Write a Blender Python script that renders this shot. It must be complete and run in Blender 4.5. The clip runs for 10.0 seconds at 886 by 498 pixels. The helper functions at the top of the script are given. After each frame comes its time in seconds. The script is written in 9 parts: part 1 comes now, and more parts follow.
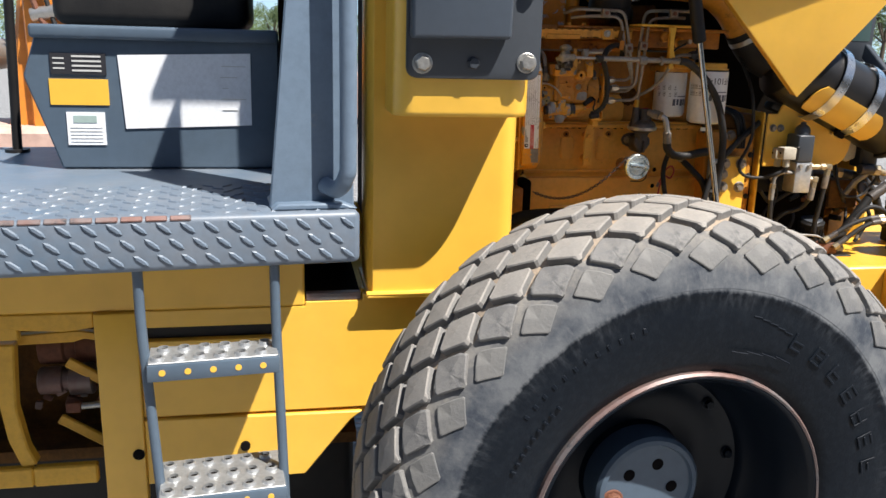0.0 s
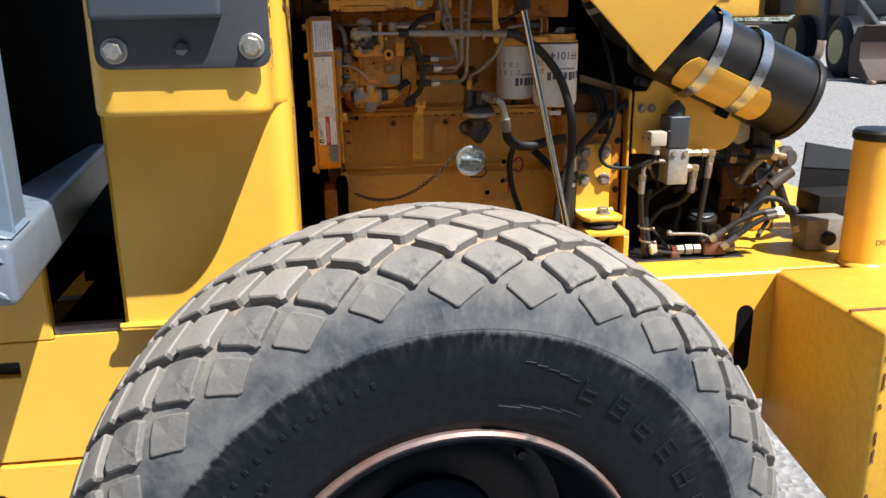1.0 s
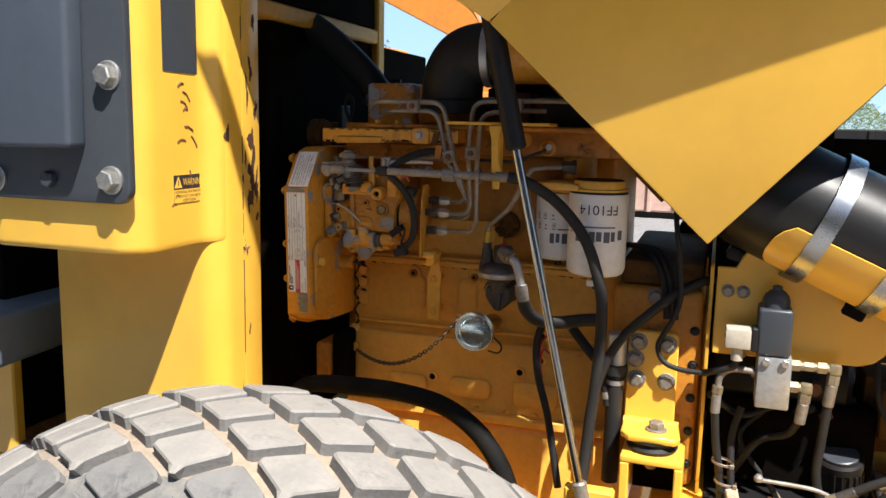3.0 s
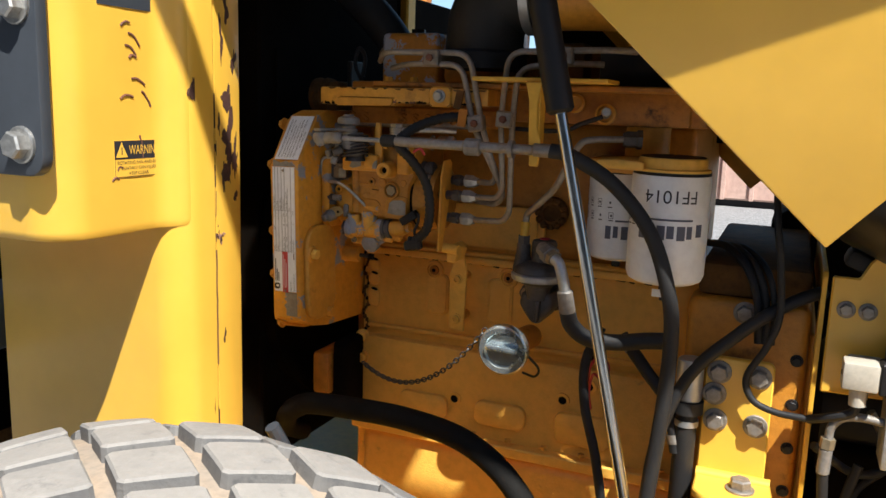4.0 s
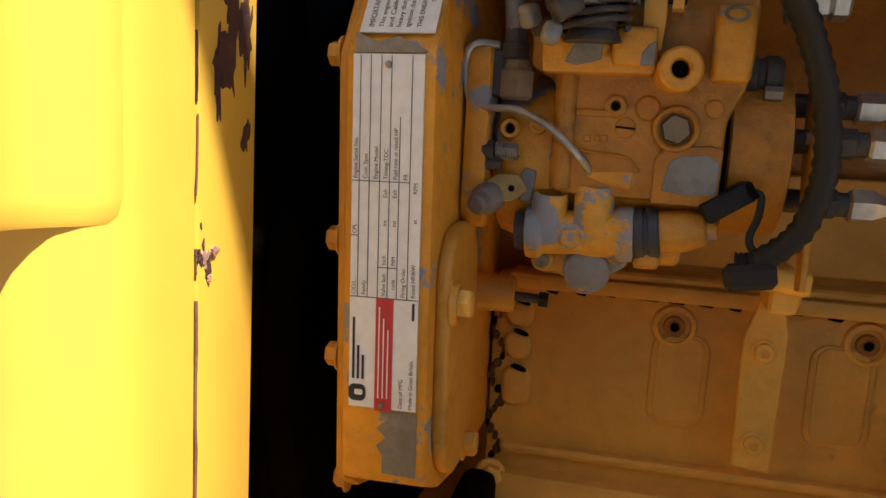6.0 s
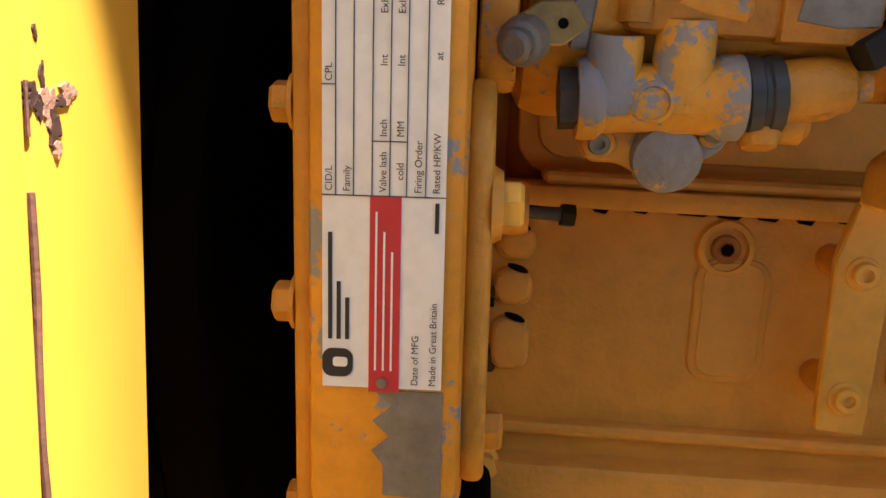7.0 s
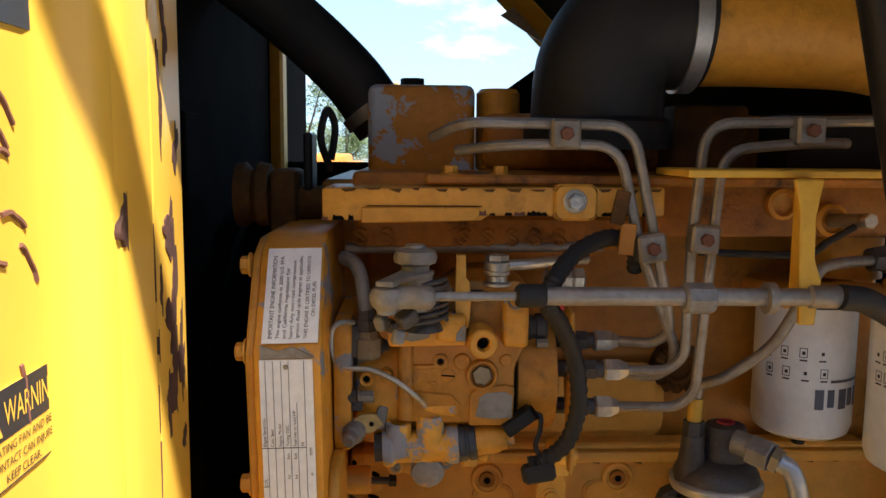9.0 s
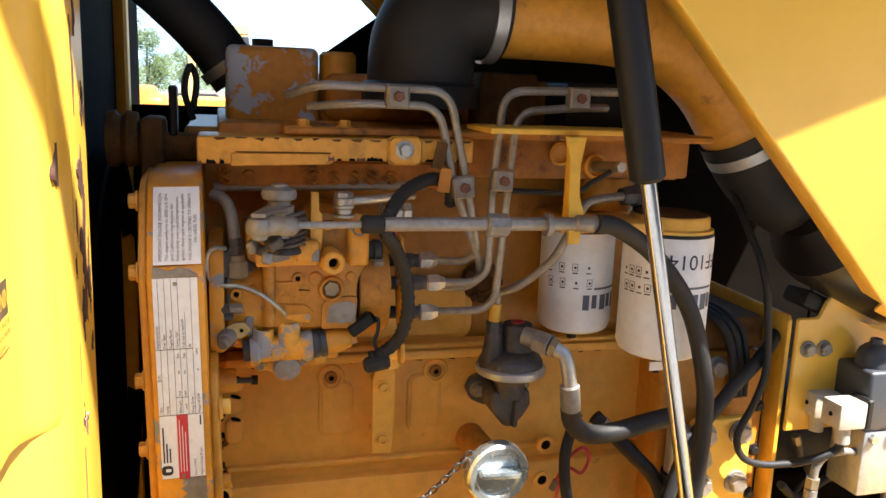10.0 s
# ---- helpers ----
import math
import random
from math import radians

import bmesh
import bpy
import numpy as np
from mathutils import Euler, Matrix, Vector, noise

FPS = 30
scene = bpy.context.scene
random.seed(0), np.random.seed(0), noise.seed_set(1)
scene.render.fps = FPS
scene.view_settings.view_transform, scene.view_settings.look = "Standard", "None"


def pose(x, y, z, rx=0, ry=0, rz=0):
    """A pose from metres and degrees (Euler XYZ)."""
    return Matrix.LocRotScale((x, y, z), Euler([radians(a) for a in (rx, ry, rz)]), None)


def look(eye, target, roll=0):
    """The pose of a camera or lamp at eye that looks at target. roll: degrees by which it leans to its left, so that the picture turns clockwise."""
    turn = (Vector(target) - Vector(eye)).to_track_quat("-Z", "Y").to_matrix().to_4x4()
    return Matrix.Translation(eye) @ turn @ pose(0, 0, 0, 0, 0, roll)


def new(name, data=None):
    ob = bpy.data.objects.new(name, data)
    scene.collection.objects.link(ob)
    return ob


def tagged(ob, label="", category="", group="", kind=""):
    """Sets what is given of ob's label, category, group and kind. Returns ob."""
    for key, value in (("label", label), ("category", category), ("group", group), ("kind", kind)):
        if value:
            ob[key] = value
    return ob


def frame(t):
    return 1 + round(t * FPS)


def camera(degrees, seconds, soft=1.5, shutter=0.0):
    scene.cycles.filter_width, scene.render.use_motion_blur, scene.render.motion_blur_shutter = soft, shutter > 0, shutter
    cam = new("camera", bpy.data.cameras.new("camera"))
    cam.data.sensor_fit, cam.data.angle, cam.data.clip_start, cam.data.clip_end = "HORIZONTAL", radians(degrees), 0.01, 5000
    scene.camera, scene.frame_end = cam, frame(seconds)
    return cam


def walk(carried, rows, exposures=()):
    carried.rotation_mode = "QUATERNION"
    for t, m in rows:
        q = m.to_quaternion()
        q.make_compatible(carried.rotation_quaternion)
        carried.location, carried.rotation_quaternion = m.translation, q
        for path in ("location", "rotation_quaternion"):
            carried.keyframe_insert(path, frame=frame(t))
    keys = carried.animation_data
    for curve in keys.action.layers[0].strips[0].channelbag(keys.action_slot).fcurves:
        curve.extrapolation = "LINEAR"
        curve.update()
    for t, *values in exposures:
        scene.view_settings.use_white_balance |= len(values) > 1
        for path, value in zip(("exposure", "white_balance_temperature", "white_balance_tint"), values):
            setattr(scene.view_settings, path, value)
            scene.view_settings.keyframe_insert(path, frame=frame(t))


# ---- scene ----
cam = camera(57.1, 10.0)
PATH = [
    (0, (-0.5879, -2.0031, 1.5580), (-0.2183, -0.0998, 1.0670), 1.6),
    (0.2, (-0.5044, -1.9296, 1.5390), (-0.0708, -0.0591, 0.9800), 2),
    (0.4, (-0.3929, -1.8679, 1.5450), (0.0964, -0.0355, 0.9120), 2.1),
    (0.5, (-0.3321, -1.8331, 1.5460), (0.1709, -0.0163, 0.8770), 1.9),
    (0.6, (-0.2637, -1.8310, 1.5240), (0.2495, -0.0146, 0.8630), 1.4),
    (0.8, (-0.1510, -1.7727, 1.5260), (0.2952, 0.0772, 0.9110), 0.2),
    (0.9, (-0.0755, -1.7580, 1.5740), (0.3005, 0.1037, 0.9470), 0),
    (1, (0.0070, -1.7572, 1.5740), (0.2883, 0.1426, 1.0140), -0.5),
    (1.3, (0.1937, -1.6950, 1.5770), (0.2772, 0.2636, 1.1810), -0.9),
    (1.5, (0.2693, -1.6114, 1.5960), (0.2488, 0.3640, 1.2840), -0.5),
    (1.8, (0.3984, -1.4934, 1.6192), (0.3304, 0.4900, 1.3706), 0.0),
    (2, (0.5086, -1.4498, 1.6080), (0.3096, 0.5273, 1.3790), -0.1),
    (2.2, (0.5824, -1.4234, 1.6076), (0.2724, 0.5403, 1.3884), -0.0),
    (2.5, (0.6897, -1.3894, 1.6140), (0.2416, 0.5436, 1.3670), 0.4),
    (2.7, (0.7371, -1.3720, 1.6170), (0.2036, 0.5353, 1.3360), 0.7),
    (3.8, (0.7153, -1.0387, 1.5920), (-0.0393, 0.7828, 1.2570), 2),
    (4, (0.6896, -0.9873, 1.5830), (-0.0843, 0.8224, 1.2300), 1.9),
    (4.2, (0.6476, -0.9250, 1.5769), (-0.1451, 0.8732, 1.2052), 2.2),
    (4.5, (0.5774, -0.8163, 1.5680), (-0.3047, 0.9370, 1.1860), 1.8),
    (4.8, (0.5130, -0.7216, 1.5449), (-0.4486, 0.9847, 1.1402), 1.5),
    (5, (0.4652, -0.6753, 1.5340), (-0.5181, 1.0160, 1.1190), 1.6),
    (5.2, (0.4106, -0.6200, 1.5170), (-0.6007, 1.0533, 1.0970), 1.9),
    (6.3, (0.0810, -0.3393, 1.4330), (-0.1268, 1.6265, 1.1290), 3.3),
    (6.5, (0.0703, -0.3069, 1.4160), (-0.0793, 1.6614, 1.0920), 3.2),
    (6.8, (0.0574, -0.2587, 1.3984), (-0.0530, 1.7056, 1.0386), 2.6),
    (7, (0.0493, -0.2443, 1.3940), (-0.0413, 1.7171, 1.0120), 2.8),
    (7.2, (0.0466, -0.2474, 1.3997), (-0.0204, 1.7173, 1.0315), 2.7),
    (7.5, (0.0494, -0.2741, 1.4140), (-0.0110, 1.6975, 1.0870), 2.4),
    (7.8, (0.0541, -0.3102, 1.4430), (-0.0217, 1.6702, 1.1790), 1.8),
    (8, (0.0594, -0.3393, 1.4660), (-0.0249, 1.6484, 1.2580), 1.5),
    (8.2, (0.0671, -0.3730, 1.4891), (-0.0231, 1.6180, 1.3217), 0.9),
    (8.5, (0.0673, -0.4265, 1.5320), (0.0312, 1.5691, 1.4090), 0.4),
    (8.7, (0.0771, -0.4722, 1.5657), (0.0770, 1.5220, 1.4129), 0.6),
    (9, (0.1023, -0.5593, 1.6300), (0.1858, 1.4250, 1.3890), 0.5),
    (9.2, (0.1150, -0.6149, 1.6469), (0.2542, 1.3617, 1.3754), 0.7),
    (9.5, (0.0982, -0.6704, 1.6530), (0.3542, 1.2910, 1.3640), 1.3),
    (9.8, (0.0677, -0.7014, 1.6631), (0.5161, 1.2192, 1.3314), 2.1),
    (10, (0.0537, -0.7143, 1.6500), (0.5857, 1.1758, 1.2680), 2.2),
]
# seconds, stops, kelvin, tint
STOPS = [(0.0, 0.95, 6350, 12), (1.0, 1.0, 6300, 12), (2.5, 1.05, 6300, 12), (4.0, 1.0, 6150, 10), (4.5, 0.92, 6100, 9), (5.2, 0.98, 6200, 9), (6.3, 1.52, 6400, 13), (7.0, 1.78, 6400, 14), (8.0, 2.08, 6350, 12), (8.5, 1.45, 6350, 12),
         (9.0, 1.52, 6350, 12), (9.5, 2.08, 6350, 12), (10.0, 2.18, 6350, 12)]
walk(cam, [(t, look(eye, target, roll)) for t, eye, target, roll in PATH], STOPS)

# ---------------------------------------------------------------- light
world = bpy.data.worlds.new("world")
scene.world = world
world.use_nodes = True
wn = world.node_tree.nodes
sky = wn.new("ShaderNodeTexSky")
sky.sky_type = "NISHITA"
sky.sun_disc = False
SUN = Vector((0.41, -0.42, 0.92)).normalized()
sky.sun_elevation = math.asin(SUN.z)
sky.sun_rotation = math.atan2(SUN.x, SUN.y)
sky.air_density, sky.dust_density, sky.ozone_density = 1.0, 0.6, 1.0
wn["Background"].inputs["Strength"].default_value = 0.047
world.node_tree.links.new(sky.outputs[0], wn["Background"].inputs[0])
sun_data = bpy.data.lights.new("sun", "SUN")
sun_data.energy, sun_data.angle, sun_data.color = 5.0, radians(0.53), (1.0, 0.95, 0.86)
sun_lamp = new("sun", sun_data)
sun_lamp.matrix_world = look(SUN * 30, (0, 0, 0))

# ---------------------------------------------------------------- mesh helpers
ORG = {}


def thing(name, at, label, category, group="", kind=""):
    ob = new(name)
    ob.location = at
    ob.empty_display_size = 0.05
    ORG[ob.name] = Vector(at)
    return tagged(ob, label, category, group, kind)


def part(name, bm, material, parent=None, label="", smooth=35):
    """Links a bmesh, built in world places, as one mesh object under a thing or a part."""
    me = bpy.data.meshes.new(name)
    org = ORG[parent.name] if parent else Vector((0, 0, 0))
    bmesh.ops.translate(bm, verts=bm.verts, vec=-org)
    bmesh.ops.recalc_face_normals(bm, faces=bm.faces)
    bm.to_mesh(me)
    bm.free()
    me.materials.append(material)
    if smooth:
        me.shade_smooth()
        me.set_sharp_from_angle(angle=radians(smooth))
    ob = new(name, me)
    ob.parent = parent
    ORG[ob.name] = org
    return tagged(ob, label)


def structure(name, bm, material, label, category):
    return tagged(part(name, bm, material), label, category, kind="structure")


def box(x0, x1, y0, y1, z0, z1, bevel=0.0, seg=1, bm=None):
    bm = bm or bmesh.new()
    m = Matrix.LocRotScale(((x0 + x1) / 2, (y0 + y1) / 2, (z0 + z1) / 2), None, (abs(x1 - x0), abs(y1 - y0), abs(z1 - z0)))
    vs = bmesh.ops.create_cube(bm, size=1, matrix=m)["verts"]
    if bevel:
        es = {e for v in vs for e in v.link_edges}
        bmesh.ops.bevel(bm, geom=list(es), offset=bevel, segments=seg, affect="EDGES", profile=0.5)
    return bm


def turned_box(centre, size, turn=(0, 0, 0), bevel=0.0, seg=1, bm=None):
    bm = bm or bmesh.new()
    m = pose(*centre, *turn) @ Matrix.Diagonal((*size, 1))
    vs = bmesh.ops.create_cube(bm, size=1, matrix=m)["verts"]
    if bevel:
        es = {e for v in vs for e in v.link_edges}
        bmesh.ops.bevel(bm, geom=list(es), offset=bevel, segments=seg, affect="EDGES", profile=0.5)
    return bm


def frame_of(axis):
    z = Vector(axis).normalized()
    x = z.orthogonal().normalized()
    return x, z.cross(x), z


def lathe(p0, axis, profile, n=28, bm=None, closed=True):
    """Turns a profile of (radius, height along the axis) about an axis through p0."""
    bm = bm or bmesh.new()
    x, y, z = frame_of(axis)
    p0 = Vector(p0)
    rings = []
    for r, h in profile:
        if r < 1e-5:
            rings.append([bm.verts.new(p0 + z * h)])
        else:
            rings.append([bm.verts.new(p0 + z * h + (x * math.cos(a) + y * math.sin(a)) * r) for a in (2 * math.pi * k / n for k in range(n))])
    for a, b in zip(rings, rings[1:]):
        for k in range(n):
            quad = [a[k % len(a)], a[(k + 1) % len(a)], b[(k + 1) % len(b)], b[k % len(b)]]
            quad = list(dict.fromkeys(quad))
            if len(quad) > 2:
                bm.faces.new(quad)
    if closed:
        for ring in (rings[0], rings[-1]):
            if len(ring) > 2:
                bm.faces.new(ring)
    return bm


def rod(p0, p1, r, n=16, bm=None, r2=None, bevel=0.0):
    p0, p1 = Vector(p0), Vector(p1)
    d = (p1 - p0).length
    r2 = r if r2 is None else r2
    prof = [(r, 0), (r2, d)] if not bevel else [(r - bevel, 0), (r, bevel), (r2, d - bevel), (r2 - bevel, d)]
    return lathe(p0, p1 - p0, prof, n, bm)


def smooth_line(pts, steps=8):
    pts = [Vector(p) for p in pts]
    if len(pts) < 3:
        return pts
    ext = [pts[0] * 2 - pts[1], *pts, pts[-1] * 2 - pts[-2]]
    out = []
    for a, b, c, d in zip(ext, ext[1:], ext[2:], ext[3:]):
        for k in range(steps):
            t = k / steps
            out.append(0.5 * (2 * b + (c - a) * t + (2 * a - 5 * b + 4 * c - d) * t * t + (3 * b - a - 3 * c + d) * t ** 3))
    return out + [pts[-1]]


def round_line(pts, radius=0.02, steps=5):
    """A line with straight runs and bent corners, as a bent pipe has."""
    pts = [Vector(p) for p in pts]
    out = [pts[0]]
    for a, b, c in zip(pts, pts[1:], pts[2:]):
        r = min(radius, (b - a).length * 0.45, (c - b).length * 0.45)
        s, e = b + (a - b).normalized() * r, b + (c - b).normalized() * r
        for k in range(steps + 1):
            t = k / steps
            out.append(s * (1 - t) ** 2 + b * 2 * t * (1 - t) + e * t * t)
    return out + [pts[-1]]


def tube(line, r, n=10, bm=None, ribs=0.0):
    bm = bm or bmesh.new()
    line = [Vector(p) for p in line]
    ways = [(line[min(k + 1, len(line) - 1)] - line[max(k - 1, 0)]).normalized() for k in range(len(line))]
    x = ways[0].orthogonal().normalized()
    rings = []
    for k, (p, w) in enumerate(zip(line, ways)):
        x = (x - w * x.dot(w)).normalized()
        y = w.cross(x)
        rr = r * (1 + (ribs if k % 2 else 0))
        rings.append([bm.verts.new(p + (x * math.cos(a) + y * math.sin(a)) * rr) for a in (2 * math.pi * j / n for j in range(n))])
    for a, b in zip(rings, rings[1:]):
        for j in range(n):
            bm.faces.new((a[j], a[(j + 1) % n], b[(j + 1) % n], b[j]))
    bm.faces.new(rings[0])
    bm.faces.new(rings[-1])
    return bm


def prism(poly, y0, y1, bevel=0.0, seg=1, plane="xz", bm=None):
    """A plate: a polygon in a plane, thickened along the third axis."""
    bm = bm or bmesh.new()
    put = {"xz": lambda a, b, d: (a, d, b), "yz": lambda a, b, d: (d, a, b), "xy": lambda a, b, d: (a, b, d)}[plane]
    lo = [bm.verts.new(put(a, b, y0)) for a, b in poly]
    hi = [bm.verts.new(put(a, b, y1)) for a, b in poly]
    n = len(poly)
    made = [bm.faces.new(lo), bm.faces.new(hi)] + [bm.faces.new((lo[k], lo[(k + 1) % n], hi[(k + 1) % n], hi[k])) for k in range(n)]
    if bevel:
        bmesh.ops.recalc_face_normals(bm, faces=made)
        es = {e for f in made for e in f.edges}
        bmesh.ops.bevel(bm, geom=list(es), offset=bevel, segments=seg, affect="EDGES", profile=0.5)
    return bm


def rounded(x0, x1, z0, z1, r, steps=5):
    """A polygon: a rectangle with round corners."""
    out = []
    for cx, cz, a0 in ((x1 - r, z1 - r, 0), (x0 + r, z1 - r, 90), (x0 + r, z0 + r, 180), (x1 - r, z0 + r, 270)):
        for k in range(steps + 1):
            a = radians(a0 + 90 * k / steps)
            out.append((cx + r * math.cos(a), cz + r * math.sin(a)))
    return out


def plate3(pts, thick, bevel=0.0):
    """A flat plate through world points, thickened against its normal."""
    bm = bmesh.new()
    pts = [Vector(p) for p in pts]
    n = (pts[1] - pts[0]).cross(pts[2] - pts[0]).normalized() * thick
    lo, hi = [bm.verts.new(p) for p in pts], [bm.verts.new(p - n) for p in pts]
    k = len(pts)
    bm.faces.new(lo)
    bm.faces.new(hi)
    for j in range(k):
        bm.faces.new((lo[j], lo[(j + 1) % k], hi[(j + 1) % k], hi[j]))
    if bevel:
        bmesh.ops.recalc_face_normals(bm, faces=bm.faces)
        bmesh.ops.bevel(bm, geom=list(bm.edges), offset=bevel, segments=2, affect="EDGES", profile=0.5)
    return bm


HEADS = {}


def bolt(parent, at, way, r, material, washer=True, socket=False, name="bolt"):
    """A hexagon bolt head with its washer, or a round head with a socket."""
    key = (r, material.name, washer, socket)
    if key not in HEADS:
        bm = bmesh.new()
        base = 0.0
        if washer:
            lathe((0, 0, 0), (0, 0, 1), [(r * 1.35, 0), (r * 1.35, r * 0.2), (r * 1.25, r * 0.26)], 20, bm)
            base = r * 0.26
        if socket:
            lathe((0, 0, base), (0, 0, 1), [(r, 0), (r, r * 0.55), (r * 0.9, r * 0.68), (r * 0.5, r * 0.68), (r * 0.5, r * 0.25), (0, r * 0.25)], 18, bm)
        else:
            lathe((0, 0, base), (0, 0, 1), [(r, 0), (r, r * 0.75), (r * 0.86, r * 0.9), (r * 0.5, r * 0.92), (0, r * 0.88)], 6, bm)
        bmesh.ops.recalc_face_normals(bm, faces=bm.faces)
        me = bpy.data.meshes.new("bolt")
        bm.to_mesh(me)
        bm.free()
        me.materials.append(material)
        HEADS[key] = me
    ob = new(name, HEADS[key])
    ob.parent = parent
    q = Vector(way).to_track_quat("Z", "Y")
    ob.matrix_basis = Matrix.LocRotScale(Vector(at) - ORG[parent.name], q, None)
    ORG[ob.name] = ORG[parent.name]
    return ob


# ---------------------------------------------------------------- materials
def material(name, base, rough=0.5, metal=0.0, second=None, amount=0.5, size=6.0, fine=60.0, dirt=None, dirt_at=0.62, dirt_size=9.0,
             bump=0.15, bump_size=180.0, rough_var=0.15, spec=0.5, coat=0.0, soft=0.08, island=0.0, dirt_rough=0.85):
    """A worn surface: broad and fine variation of colour, patches of dirt or bare metal, and a fine relief."""
    m = bpy.data.materials.new(name)
    m.use_nodes = True
    nt = m.node_tree
    N, L = nt.nodes, nt.links
    bsdf = N["Principled BSDF"]
    co = N.new("ShaderNodeTexCoord")

    def noise_of(scale, detail=5.0, rough_=0.6):
        n = N.new("ShaderNodeTexNoise")
        n.inputs["Scale"].default_value, n.inputs["Detail"].default_value, n.inputs["Roughness"].default_value = scale, detail, rough_
        L.new(co.outputs["Object"], n.inputs["Vector"])
        return n.outputs["Fac"]

    def ramp(src, lo, hi):
        r = N.new("ShaderNodeMapRange")
        r.inputs["From Min"].default_value, r.inputs["From Max"].default_value = lo, hi
        L.new(src, r.inputs["Value"])
        return r.outputs["Result"]

    def mix(fac, a, b):
        x = N.new("ShaderNodeMix")
        x.data_type = "RGBA"
        L.new(fac, x.inputs["Factor"])
        for k, v in (("A", a), ("B", b)):
            sock = [s for s in x.inputs if s.name == k and s.type == "RGBA"][0]
            if isinstance(v, tuple):
                sock.default_value = (*v, 1)
            else:
                L.new(v, sock)
        return [s for s in x.outputs if s.type == "RGBA"][0]

    def times(src, k):
        x = N.new("ShaderNodeMath")
        x.operation = "MULTIPLY"
        L.new(src, x.inputs[0])
        x.inputs[1].default_value = k
        return x.outputs[0]

    second = second or tuple(c * 0.72 for c in base)
    broad = times(ramp(noise_of(size), 0.35, 0.7), amount)
    colour = mix(broad, base, second)
    colour = mix(times(ramp(noise_of(fine, 3.0), 0.4, 0.75), amount * 0.55), colour, tuple(c * 0.6 for c in second))
    if island:
        info = N.new("ShaderNodeObjectInfo")
        colour = mix(times(info.outputs["Random"], island), colour, second)
    rv = N.new("ShaderNodeMath")
    rv.operation = "MULTIPLY_ADD"
    L.new(noise_of(size * 2.3), rv.inputs[0])
    rv.inputs[1].default_value, rv.inputs[2].default_value = rough_var, rough - rough_var / 2
    rough_out = rv.outputs[0]
    metal_out = None
    if dirt:
        f = ramp(noise_of(dirt_size, 8.0, 0.68), dirt_at, dirt_at + soft)
        colour = mix(f, colour, dirt)
        x = N.new("ShaderNodeMix")
        L.new(f, x.inputs[0])
        L.new(rough_out, x.inputs[2])
        x.inputs[3].default_value = dirt_rough
        rough_out = x.outputs[0]
        if metal:
            y = N.new("ShaderNodeMath")
            y.operation = "MULTIPLY_ADD"
            L.new(f, y.inputs[0])
            y.inputs[1].default_value, y.inputs[2].default_value = -metal, metal
            metal_out = y.outputs[0]
    L.new(colour, bsdf.inputs["Base Color"])
    L.new(rough_out, bsdf.inputs["Roughness"])
    bsdf.inputs["Metallic"].default_value = metal
    if metal_out:
        L.new(metal_out, bsdf.inputs["Metallic"])
    bsdf.inputs["Coat Weight"].default_value = coat
    bsdf.inputs["Specular IOR Level"].default_value = spec
    bsdf.inputs["Coat Roughness"].default_value = 0.2
    if bump:
        b = N.new("ShaderNodeBump")
        b.inputs["Strength"].default_value, b.inputs["Distance"].default_value = bump, 0.002
        L.new(noise_of(bump_size, 4.0), b.inputs["Height"])
        L.new(b.outputs[0], bsdf.inputs["Normal"])
    return m


RUST = (0.10, 0.035, 0.018)
YELLOW = material("yellow_paint", (0.84, 0.49, 0.060), 0.36, second=(0.79, 0.45, 0.048), amount=0.4, size=2.0, fine=9, dirt=RUST, dirt_at=0.765, dirt_size=14, bump=0.06, bump_size=70, coat=0.25)
YELLOW_OLD = material("yellow_paint_worn", (0.77, 0.43, 0.04), 0.5, second=(0.58, 0.31, 0.025), amount=0.6, size=5.0, fine=60, dirt=RUST, dirt_at=0.67, dirt_size=18, bump=0.12, bump_size=90)
ENGINE = material("engine_paint", (0.72, 0.345, 0.042), 0.44, second=(0.60, 0.275, 0.026), amount=0.75, size=9.0, fine=80, dirt=(0.085, 0.042, 0.018), dirt_at=0.605, dirt_size=16, bump=0.35, bump_size=260, soft=0.2)
# block paint lightened to stand for light bounced onto the lower block
BLOCK = material("bounce_lit_block_paint", (0.90, 0.495, 0.085), 0.44, second=(0.82, 0.425, 0.060), amount=0.5, size=7.0, fine=70, dirt=(0.11, 0.055, 0.023), dirt_at=0.665, dirt_size=14, bump=0.4, bump_size=260, soft=0.15)
# oily paint, also darkened for the hood's shade on the upper engine
ENGINE_OILY_DIM = material("oily_shaded_engine_paint", (0.52, 0.205, 0.016), 0.5, second=(0.28, 0.10, 0.010), amount=0.9, size=9.0, fine=80, dirt=(0.045, 0.025, 0.014), dirt_at=0.56, dirt_size=18, bump=0.4, bump_size=240, soft=0.12)
ENGINE_RAW = material("engine_paint_peeling", (0.74, 0.335, 0.028), 0.46, second=(0.60, 0.26, 0.019), amount=0.7, size=12, fine=90, dirt=(0.27, 0.275, 0.285), dirt_at=0.555, dirt_size=26, bump=0.4, bump_size=240, soft=0.03, dirt_rough=0.6)
# stained block paint, darkened further for shade on the upper block
BLOCK_UPPER = material("stained_shaded_block_paint", (0.54, 0.235, 0.025), 0.46, second=(0.42, 0.17, 0.016), amount=0.8, size=8, fine=80, dirt=(0.055, 0.03, 0.016), dirt_at=0.60, dirt_size=15, bump=0.4, bump_size=260, soft=0.14)
